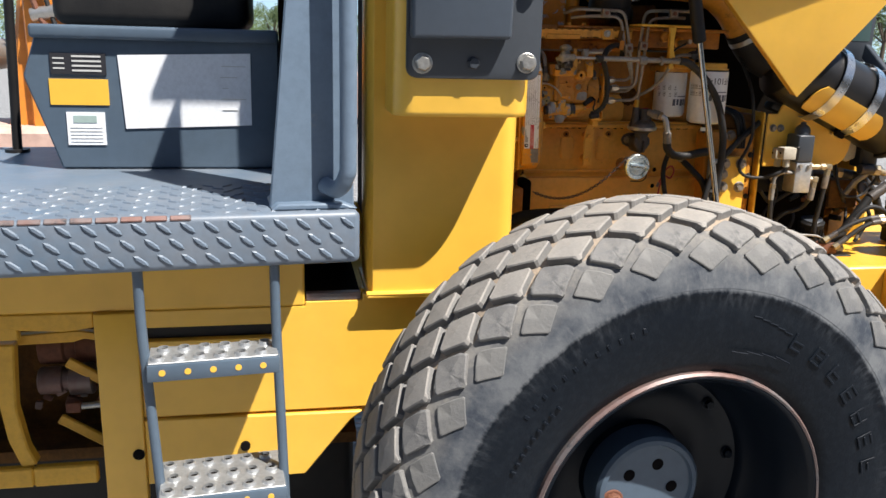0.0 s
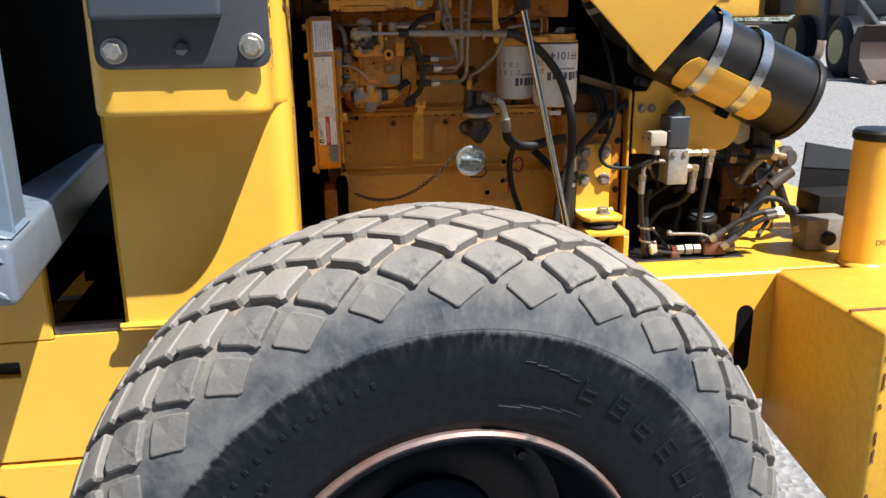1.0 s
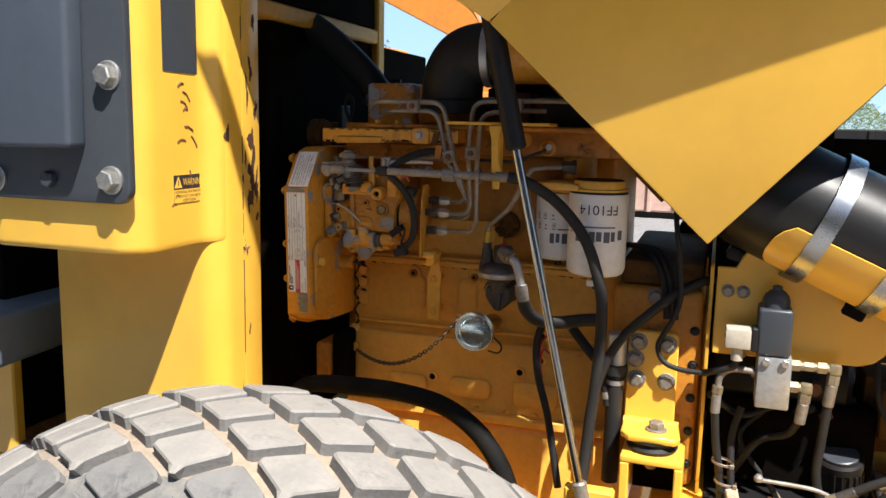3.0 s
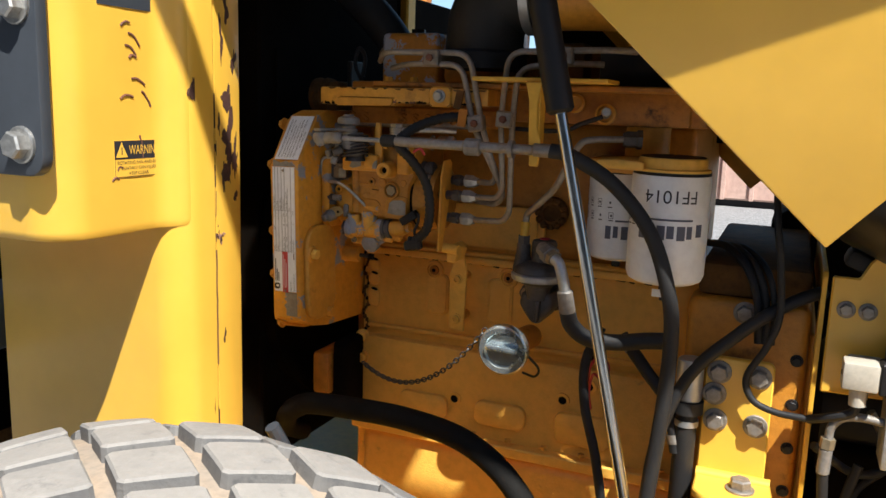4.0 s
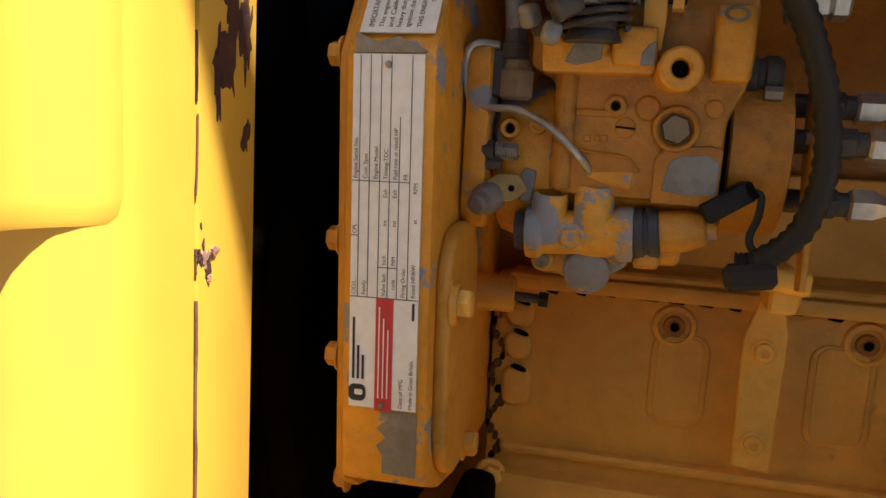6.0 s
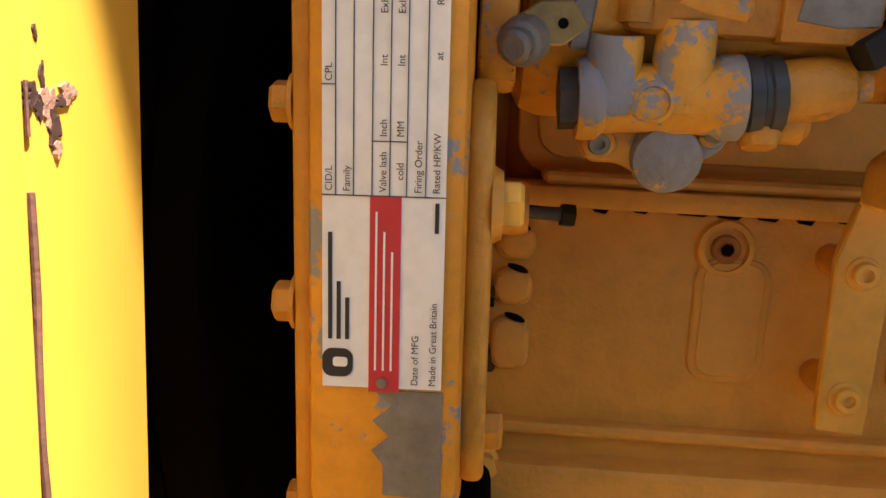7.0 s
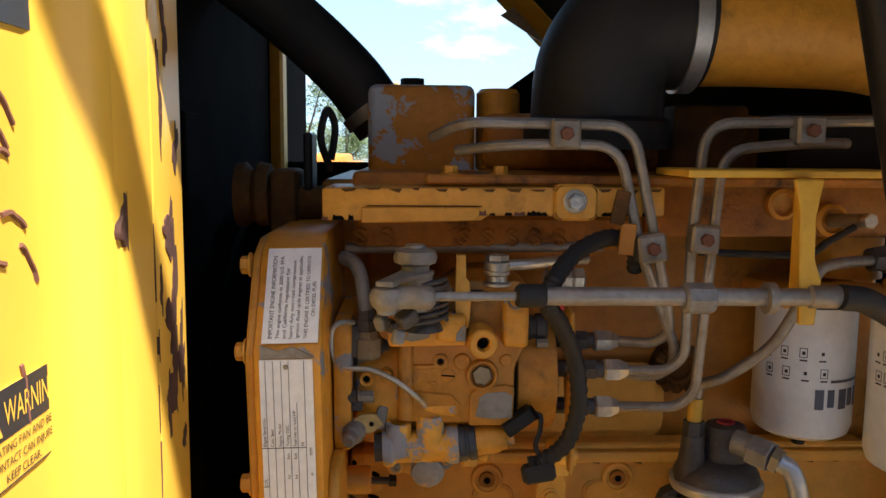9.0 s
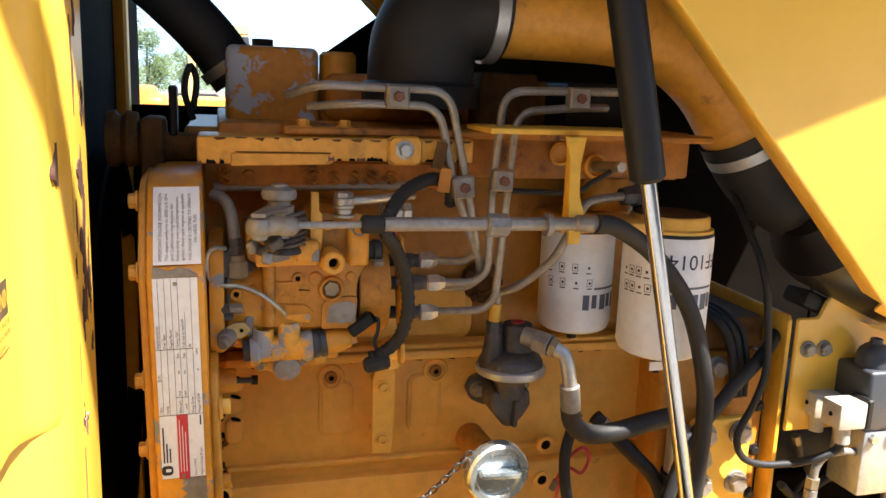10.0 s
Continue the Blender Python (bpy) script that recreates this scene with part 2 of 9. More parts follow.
PUMP = material("dusty_pump_paint", (0.52, 0.230, 0.022), 0.42, second=(0.33, 0.135, 0.011), amount=0.8, size=16, fine=110, dirt=(0.12, 0.075, 0.04), dirt_at=0.575, dirt_size=22, bump=0.45, bump_size=260, soft=0.16)
VALVE = material("flaked_valve_paint", (0.78, 0.40, 0.05), 0.46, second=(0.66, 0.31, 0.03), amount=0.6, size=14, fine=110, dirt=(0.30, 0.31, 0.335), dirt_at=0.525, dirt_size=34, bump=0.45, bump_size=240, soft=0.02, dirt_rough=0.55)
VALVE_BARE = material("bare_alloy_with_paint_flecks", (0.31, 0.315, 0.33), 0.5, 0.2, second=(0.24, 0.23, 0.215), amount=0.7, size=30, fine=160, dirt=(0.74, 0.36, 0.045), dirt_at=0.585, dirt_size=55, bump=0.4, bump_size=260, soft=0.03, dirt_rough=0.5)
LEVER = material("cadmium_plate", (0.46, 0.33, 0.13), 0.36, 0.5, second=(0.30, 0.21, 0.09), amount=0.7, size=60, fine=220, dirt=(0.20, 0.14, 0.06), dirt_at=0.64, dirt_size=70, bump=0.1, bump_size=260, soft=0.1)
STRAP = material("clean_engine_paint", (0.90, 0.52, 0.085), 0.44, second=(0.80, 0.43, 0.06), amount=0.6, size=12, fine=90, dirt=(0.10, 0.05, 0.02), dirt_at=0.70, dirt_size=24, bump=0.25, bump_size=260, soft=0.1)
THERMO = material("flaked_engine_paint", (0.60, 0.25, 0.02), 0.5, second=(0.46, 0.19, 0.014), amount=0.7, size=12, fine=90, dirt=(0.40, 0.44, 0.51), dirt_at=0.53, dirt_size=25, bump=0.4, bump_size=240, soft=0.02, dirt_rough=0.6)
GREY = material("blue_grey_paint", (0.072, 0.104, 0.145), 0.42, second=(0.098, 0.134, 0.172), amount=0.6, size=4, fine=50, dirt=(0.30, 0.27, 0.23), dirt_at=0.72, dirt_size=10, bump=0.08, bump_size=80, soft=0.2)
DECK = material("worn_grey_deck_paint", (0.105, 0.15, 0.205), 0.45, second=(0.19, 0.205, 0.23), amount=0.7, size=7, fine=60, dirt=(0.34, 0.17, 0.11), dirt_at=0.68, dirt_size=12, bump=0.1, bump_size=90, soft=0.12)
DARK = material("dark_grey_paint", (0.036, 0.043, 0.054), 0.4, second=(0.06, 0.066, 0.075), amount=0.6, size=5, fine=70, bump=0.08, bump_size=120)
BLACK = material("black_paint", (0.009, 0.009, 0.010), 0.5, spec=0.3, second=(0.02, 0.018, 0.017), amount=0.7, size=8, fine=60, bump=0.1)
# near black: puts the bay's shade into the colour, also used for oily parts
BAY = material("oil_and_shade_black", (0.0042, 0.0032, 0.0024), 0.92, spec=0.03, second=(0.010, 0.0075, 0.0055), amount=0.8, size=8, fine=60, bump=0.1)
RUBBER = material("black_rubber", (0.013, 0.013, 0.014), 0.6, spec=0.35, second=(0.032, 0.03, 0.028), amount=0.6, size=12, fine=120, bump=0.2, bump_size=240)
TYRE = material("tyre_rubber", (0.006, 0.009, 0.014), 0.5, spec=0.12, second=(0.011, 0.014, 0.02), amount=0.7, size=7, fine=90, dirt=(0.06, 0.062, 0.066), dirt_at=0.74, dirt_size=22, bump=0.25, bump_size=160, soft=0.25)
TREAD = material("dusty_tread_rubber", (0.215, 0.205, 0.192), 0.8, second=(0.31, 0.29, 0.262), amount=0.9, size=16, fine=150, dirt=(0.09, 0.09, 0.095), dirt_at=0.575, dirt_size=20, bump=0.5, bump_size=200, soft=0.2, island=0.4)
LUG_DARK = material("scuffed_and_side_shade_rubber", (0.13, 0.13, 0.132), 0.75, second=(0.21, 0.203, 0.19), amount=0.9, size=20, fine=150, dirt=(0.05, 0.053, 0.06), dirt_at=0.56, dirt_size=22, bump=0.5, bump_size=200, soft=0.2, island=0.4)
GROOVE = material("clay_in_grooves", (0.38, 0.29, 0.205), 0.9, second=(0.26, 0.23, 0.195), amount=0.9, size=8, fine=100, dirt=(0.06, 0.06, 0.06), dirt_at=0.62, dirt_size=12, bump=0.6, bump_size=150, soft=0.2)
LUG_WORN = material("rubbed_blue_black_rubber", (0.060, 0.067, 0.080), 0.7, second=(0.185, 0.18, 0.168), amount=0.9, island=0.55, size=11, fine=170, dirt=(0.026, 0.03, 0.038), dirt_at=0.57, dirt_size=16, bump=0.4, bump_size=180, soft=0.2)
BRIGHT = material("bright_plated_cap", (0.74, 0.80, 0.80), 0.26, 0.85, second=(0.36, 0.43, 0.44), amount=0.8, size=38, fine=120, dirt=(0.22, 0.2, 0.18), dirt_at=0.66, dirt_size=40, bump=0.25, bump_size=200, soft=0.2)
CAST = material("dark_cast_alloy", (0.095, 0.088, 0.085), 0.5, 0.3, second=(0.05, 0.038, 0.03), amount=0.8, size=22, fine=140, dirt=(0.22, 0.12, 0.04), dirt_at=0.64, dirt_size=34, bump=0.4, bump_size=300, soft=0.15)
BRASSY = material("yellow_plated_fitting", (0.36, 0.30, 0.19), 0.42, 0.5, second=(0.22, 0.17, 0.11), amount=0.8, size=24, fine=150, dirt=(0.07, 0.05, 0.03), dirt_at=0.63, dirt_size=40, bump=0.15, bump_size=260, soft=0.2)
ZINC = material("zinc_plated_steel", (0.56, 0.55, 0.52), 0.38, 0.85, second=(0.40, 0.38, 0.34), amount=0.7, size=20, fine=160, dirt=(0.24, 0.16, 0.10), dirt_at=0.68, dirt_size=40, bump=0.15, bump_size=300, soft=0.2)
STEEL = material("dull_steel", (0.34, 0.32, 0.29), 0.5, 0.6, second=(0.25, 0.19, 0.13), amount=0.8, size=18, fine=140, dirt=(0.28, 0.17, 0.08), dirt_at=0.64, dirt_size=30, bump=0.2, bump_size=260, soft=0.25)
ALLOY = material("cast_alloy", (0.30, 0.29, 0.275), 0.55, 0.4, second=(0.20, 0.17, 0.13), amount=0.8, size=22, fine=140, dirt=(0.36, 0.19, 0.05), dirt_at=0.66, dirt_size=34, bump=0.4, bump_size=300, soft=0.1)
BAND = material("bright_strap_steel", (0.52, 0.54, 0.56), 0.27, 0.95, second=(0.40, 0.41, 0.42), amount=0.6, size=9, fine=60, dirt=(0.20, 0.17, 0.13), dirt_at=0.70, dirt_size=26, bump=0.08, bump_size=200, soft=0.2)
CHROME = material("chromed_rod", (0.56, 0.56, 0.56), 0.2, 1.0, second=(0.42, 0.40, 0.37), amount=0.4, size=20, fine=200, bump=0.02)
GALV = material("galvanised_steel", (0.52, 0.53, 0.53), 0.42, 0.7, second=(0.40, 0.41, 0.42), amount=0.7, size=16, fine=120, dirt=(0.30, 0.16, 0.10), dirt_at=0.72, dirt_size=20, bump=0.12, bump_size=200)
WHITE = material("white_enamel", (0.82, 0.84, 0.86), 0.33, second=(0.76, 0.77, 0.78), amount=0.4, size=10, fine=80, dirt=(0.42, 0.33, 0.22), dirt_at=0.72, dirt_size=14, bump=0.03, soft=0.3)
PAPER = material("white_label", (0.82, 0.85, 0.89), 0.36, second=(0.74, 0.76, 0.78), amount=0.45, size=20, fine=120, dirt=(0.45, 0.40, 0.33), dirt_at=0.74, dirt_size=25, bump=0.02, soft=0.2)
CREAM = material("dusty_cream_plastic", (0.50, 0.46, 0.38), 0.5, second=(0.38, 0.34, 0.27), amount=0.6, size=30, fine=160, dirt=(0.2, 0.16, 0.11), dirt_at=0.66, dirt_size=40, bump=0.05, soft=0.2)
RED = material("red_print", (0.55, 0.035, 0.045), 0.45, second=(0.42, 0.04, 0.04), amount=0.5, bump=0.0)
INK = material("black_print", (0.025, 0.025, 0.03), 0.5, bump=0.0)
SILVER_INK = material("pale_print", (0.62, 0.62, 0.60), 0.45, bump=0.0)
# near black: paints the shade inside holes, also some dark flaked spots
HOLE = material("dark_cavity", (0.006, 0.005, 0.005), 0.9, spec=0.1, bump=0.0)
RIM = material("black_rim_paint", (0.0045, 0.0075, 0.013), 0.33, spec=0.22, second=(0.008, 0.012, 0.019), amount=0.6, size=6, fine=70, dirt=(0.16, 0.15, 0.15), dirt_at=0.74, dirt_size=12, bump=0.06)
RIM_EDGE = material("scuffed_rim_edge", (0.17, 0.16, 0.16), 0.45, 0.3, second=(0.22, 0.10, 0.075), amount=0.75, size=8, fine=60, dirt=(0.05, 0.05, 0.055), dirt_at=0.58, dirt_size=12, bump=0.1)
RUSTY = material("rusted_iron", (0.20, 0.075, 0.04), 0.8, second=(0.10, 0.045, 0.03), amount=0.9, size=8, fine=60, dirt=(0.30, 0.13, 0.07), dirt_at=0.62, bump=0.4)
BARE_PINK = material("bare_pinkish_steel", (0.50, 0.30, 0.21), 0.55, second=(0.34, 0.16, 0.10), amount=0.9, size=90, fine=300, dirt=(0.62, 0.42, 0.30), dirt_at=0.60, dirt_size=160, bump=0.5, bump_size=400)
CHIP = material("bare_chipped_primer", (0.085, 0.032, 0.020), 0.75, second=(0.045, 0.020, 0.014), amount=0.9, size=30, fine=160, dirt=(0.17, 0.07, 0.035), dirt_at=0.60, dirt_size=60, bump=0.5, bump_size=260)
GRIME = material("oily_brown_grime", (0.16, 0.075, 0.02), 0.8, spec=0.12, second=(0.06, 0.035, 0.018), amount=0.9, size=14, fine=90, bump=0.4, bump_size=200)
ORANGE = material("orange_plant_paint", (0.72, 0.25, 0.03), 0.5, second=(0.55, 0.2, 0.04), amount=0.6, size=1.5, fine=12, dirt=RUST, dirt_at=0.68, dirt_size=3, bump=0.1, bump_size=20)
POST = material("pale_slate_paint", (0.14, 0.195, 0.265), 0.4, second=(0.125, 0.17, 0.225), amount=0.6, size=4, fine=50, dirt=(0.32, 0.28, 0.24), dirt_at=0.72, dirt_size=10, bump=0.08, bump_size=80, soft=0.2)
SLATE = material("dark_slate_paint", (0.058, 0.074, 0.098), 0.36, second=(0.08, 0.096, 0.118), amount=0.6, size=4, fine=50, dirt=(0.2, 0.19, 0.18), dirt_at=0.74, dirt_size=10, bump=0.08, bump_size=80, soft=0.2)
DUSTY = material("dusty_hose_rubber", (0.008, 0.008, 0.008), 0.75, spec=0.08, second=(0.018, 0.017, 0.015), amount=0.8, size=14, fine=120, bump=0.25, bump_size=240)
PLASTIC = material("black_plastic", (0.008, 0.0078, 0.0082), 0.38, spec=0.4, second=(0.016, 0.015, 0.015), amount=0.7, size=9, fine=60, dirt=(0.09, 0.085, 0.08), dirt_at=0.72, dirt_size=10, bump=0.06, bump_size=90, soft=0.25)
GLASS = material("tinted_window", (0.05, 0.09, 0.09), 0.08, second=(0.06, 0.1, 0.1), bump=0.0)


def gravel_material():
    m = bpy.data.materials.new("grey_gravel")
    m.use_nodes = True
    N, L = m.node_tree.nodes, m.node_tree.links
    b = N["Principled BSDF"]
    co = N.new("ShaderNodeTexCoord")
    v = N.new("ShaderNodeTexVoronoi")
    v.inputs["Scale"].default_value = 30
    n = N.new("ShaderNodeTexNoise")
    n.inputs["Scale"].default_value, n.inputs["Detail"].default_value = 3.0, 8
    for x in (v, n):
        L.new(co.outputs["Object"], x.inputs["Vector"])
    r = N.new("ShaderNodeValToRGB")
    r.color_ramp.elements[0].color, r.color_ramp.elements[1].color = (0.07, 0.073, 0.078, 1), (0.37, 0.372, 0.375, 1)
    L.new(v.outputs["Color"], r.inputs[0])
    x = N.new("ShaderNodeMix")
    x.data_type = "RGBA"
    L.new(n.outputs["Fac"], x.inputs[0])
    L.new(r.outputs[0], x.inputs[6])
    x.inputs[7].default_value = (0.245, 0.245, 0.245, 1)
    L.new(x.outputs[2], b.inputs["Base Color"])
    b.inputs["Roughness"].default_value = 0.9
    bp = N.new("ShaderNodeBump")
    bp.inputs["Strength"].default_value, bp.inputs["Distance"].default_value = 0.8, 0.02
    L.new(v.outputs["Distance"], bp.inputs["Height"])
    L.new(bp.outputs[0], b.inputs["Normal"])
    return m


GRAVEL = gravel_material()

# ---------------------------------------------------------------- ground
GROUND = -0.035
bm = bmesh.new()
bmesh.ops.create_grid(bm, x_segments=40, y_segments=40, size=2500, matrix=Matrix.Translation((0, 0, GROUND)))
structure("ground", bm, GRAVEL, "grey crushed gravel yard with small stones", "ground")

# ---------------------------------------------------------------- main frame of the roller
chassis = thing("chassis", (0.2, 0.3, GROUND), "yellow welded steel chassis of a road roller, scuffed", "chassis")


def chassis_parts():
    y0, y1 = -0.11, -0.085
    part("side_rail", prism([(-0.42, 0.655), (1.06, 0.655), (1.06, 0.93), (1.06, 0.985), (0.66, 0.985), (0.62, 0.965), (-0.42, 0.965)], y0 + 0.03, y1 + 0.03, 0.004), YELLOW, chassis)
    part("upper_beam", box(-1.75, -0.555, y0, y1, 0.935, 1.14, 0.004), YELLOW, chassis)
    part("post_plate", box(-1.035, -0.94, y0 - 0.012, y1, 0.44, 0.934, 0.006, 2), YELLOW, chassis)
    part("side_panel", prism([(-0.939, 0.665), (0.10, 0.665), (0.10, 0.9605), (-0.416, 0.9605), (-0.416, 0.9455), (-0.5545, 0.9455), (-0.5545, 0.934), (-0.939, 0.934), (-0.939, 0.892), (-0.628, 0.892), (-0.628, 0.858), (-0.939, 0.858)], y0, y1, 0.002), YELLOW, chassis)
    lower = part("lower_panel", prism([(-0.939, 0.49), (-0.56, 0.49), (-0.446, 0.632), (-0.415, 0.655), (-0.939, 0.661)], y0 - 0.006, y1, 0.003), YELLOW, chassis)
    for x, z, r in ((-0.955, 0.576, 0.014), (-0.705, 0.58, 0.012)):
        part("bolt_hole", rod((x, y0 - 0.014, z), (x, y0 + 0.004, z), r, 18), HOLE, lower if x > -0.9 else chassis)
    # black strip painted in for the shade inside the slot
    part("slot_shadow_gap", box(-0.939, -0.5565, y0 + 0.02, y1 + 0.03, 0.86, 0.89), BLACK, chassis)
    # open bay with rusted steering parts
    part("bay_frame", prism([(-1.262, 0.86), (-1.215, 0.86), (-1.224, 0.70), (-1.208, 0.60), (-1.19, 0.555), (-1.225, 0.545), (-1.25, 0.62), (-1.262, 0.72)], y0 + 0.01, y1 + 0.02, 0.004), YELLOW_OLD, chassis)
    part("bay_frame", box(-1.75, -1.2, y0 + 0.002, y1, 0.872, 0.9342, 0.004), YELLOW_OLD, chassis)
    part("bay_frame", box(-1.75, -1.2, y0, y1, 0.50, 0.55, 0.004), YELLOW_OLD, chassis)
    part("bay_frame", box(-1.75, -1.34, y0 + 0.01, y1 + 0.02, 0.551, 0.871, 0.004), YELLOW_OLD, chassis)
    part("bay_frame", prism([(-1.262, 0.905), (-1.199, 0.896), (-1.10, 0.890), (-1.036, 0.898), (-1.036, 0.9345), (-1.262, 0.9345)], y0, y1, 0.003), YELLOW_OLD, chassis)
    part("bay_frame", prism([(-1.262, 0.862), (-1.09, 0.872), (-1.036, 0.862), (-1.036, 0.842), (-1.075, 0.850), (-1.10, 0.842), (-1.262, 0.838)], y0 + 0.06, y1 + 0.06, 0.003), YELLOW_OLD, chassis)
    part("bay_frame", box(-1.199, -1.055, y0, y1, 0.50, 0.55, 0.004), YELLOW_OLD, chassis)
    part("oily_drum", lathe((-1.21, 0.08, 0.795), (1, 0, 0), [(0.04, 0), (0.052, 0.004), (0.052, 0.06), (0.045, 0.065), (0.045, 0.09), (0.056, 0.094), (0.056, 0.165), (0.05, 0.17)], 28), RUSTY, chassis, "rusted steering drum")
    part("cylinder", lathe((-1.205, 0.03, 0.715), (1, 0, 0.02), [(0.030, 0), (0.034, 0.003), (0.034, 0.055), (0.026, 0.058), (0.026, 0.07), (0.040, 0.074), (0.040, 0.125), (0.032, 0.13)], 28), RIM_EDGE, chassis, "greasy grey cylinder end")
    part("cylinder_rod", rod((-1.10, -0.02, 0.664), (-1.03, -0.02, 0.668), 0.0085, 14), ZINC, chassis)
    part("clevis", box(-1.135, -1.10, -0.035, -0.005, 0.652, 0.680, 0.004, 2), RUSTY, chassis)
    rb = random.Random(3)
    for k in range(9):
        part("rusted_link", turned_box((-1.21 + 0.018 * k, 0.02 + 0.015 * (k % 3), 0.655 + 0.012 * (k % 4)), (rb.uniform(0.012, 0.03), 0.016, rb.uniform(0.012, 0.028)), (rb.uniform(-20, 20), rb.uniform(-40, 40), 0), 0.004, 2), RUSTY if k % 3 else RIM_EDGE, chassis)
    for a, b in (((-1.13, 0.0, 0.775), (-1.04, 0.0, 0.715)), ((-1.155, 0.0, 0.630), (-1.03, -0.02, 0.545))):
        a, b = Vector(a), Vector(b)
        d = b - a
        part("brace", turned_box((a + b) / 2, (d.length, 0.012, 0.026), (0, math.degrees(math.atan2(-d.z, d.x)), 0), 0.003), YELLOW_OLD, chassis)
    part("inner_floor", box(-1.75, -0.42, 0.02, 0.9, 0.50, 0.53), GRIME, chassis)
    part("inner_wall", box(-1.75, -0.42, 0.16, 0.19, 0.53, 0.93), GRIME, chassis)
    # weld bead and recess beside the column, its sheets coloured black for shade
    part("cab_side_wall", box(-0.604, -0.585, -0.09, 0.9, 0.97, 2.3, 0.003), BAY, chassis, "side wall beside the column, coloured black for shade")
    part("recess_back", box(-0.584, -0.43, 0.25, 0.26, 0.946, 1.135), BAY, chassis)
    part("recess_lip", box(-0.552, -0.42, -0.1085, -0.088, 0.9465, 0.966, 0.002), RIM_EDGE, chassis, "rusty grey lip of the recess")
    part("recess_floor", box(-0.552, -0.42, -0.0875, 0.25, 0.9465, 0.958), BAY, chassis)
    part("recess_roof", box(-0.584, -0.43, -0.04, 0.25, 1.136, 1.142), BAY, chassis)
    # black tank, sized to stand for the shade under the frame too
    part("belly_tank", box(-1.75, -0.42, 0.10, 0.95, 0.12, 0.499, 0.03, 3), BLACK, chassis, "black tank and shade under the frame")
    # cross members and underside
    part("cross_member", box(-0.42, 0.62, -0.05, 1.0, 0.62, 0.80, 0.004), YELLOW_OLD, chassis)
    part("far_rail", box(-1.75, 1.6, 1.0, 1.03, 0.62, 0.97, 0.004), YELLOW_OLD, chassis)
    # rear deck with slot
    part("oily_well", box(0.748, 1.03, 0.045, 0.9, 0.9835, 0.9865, 0.001), BLACK, chassis, "black sheet over the inner part of the rear deck")
    bm = box(0.66, 1.62, -0.055, 1.03, 0.955, 0.983, 0.003)
    part("rear_deck", bm, YELLOW_OLD, chassis)
    part("lightening_slot", prism(rounded(0.955, 0.995, 0.735, 0.905, 0.0195), -0.0815, -0.07), HOLE, chassis, "dark oblong slot through the frame")
    # box section behind the wheel
    pts = [(0.945, -0.585), (1.38, -0.585), (1.38, -0.0795), (1.045, -0.070)]
    bm = bmesh.new()
    lo = [bm.verts.new((x, y, 0.635 if y < -0.3 else 0.60)) for x, y in pts]
    hi = [bm.verts.new((x, y, 1.04 if y < -0.3 else 0.984)) for x, y in pts]
    bm.faces.new(lo), bm.faces.new(hi)
    for k in range(4):
        bm.faces.new((lo[k], lo[(k + 1) % 4], hi[(k + 1) % 4], hi[k]))
    bmesh.ops.recalc_face_normals(bm, faces=bm.faces)
    bmesh.ops.bevel(bm, geom=list(bm.edges), offset=0.012, segments=3, affect="EDGES", profile=0.5)
    part("fender_box", bm, YELLOW_OLD, chassis, "chipped yellow box fender with rusty edges")
    rng = random.Random(14)
    for k in range(34):
        if k < 20:
            x, z, w, h = rng.uniform(0.955, 1.36), 1.031, rng.uniform(0.006, 0.03), rng.uniform(0.004, 0.012)
        else:
            x, z, w, h = 0.957, rng.uniform(0.65, 1.02), rng.uniform(0.004, 0.01), rng.uniform(0.008, 0.035)
        pts = [(x + w / 2 * rng.uniform(0.6, 1.0) * math.cos(a), z + h / 2 * rng.uniform(0.6, 1.0) * math.sin(a)) for a in (2 * math.pi * j / 10 for j in range(10))]
        part("rust_chip", prism(pts, -0.5868, -0.582), RUSTY, chassis, "rust spot where the paint has chipped")
    part("edge_strip", plate3([(0.975, -0.45, 1.0275), (1.37, -0.45, 1.0275), (1.37, -0.44, 1.027), (0.977, -0.44, 1.027)], 0.003), RUSTY, chassis)


chassis_parts()

# ---------------------------------------------------------------- column beside the engine bay
column = thing("cowl_column", (-0.22, -0.1, 0.966), "yellow sheet-steel cowl column with rounded corners and chipped edge", "machine cowl")


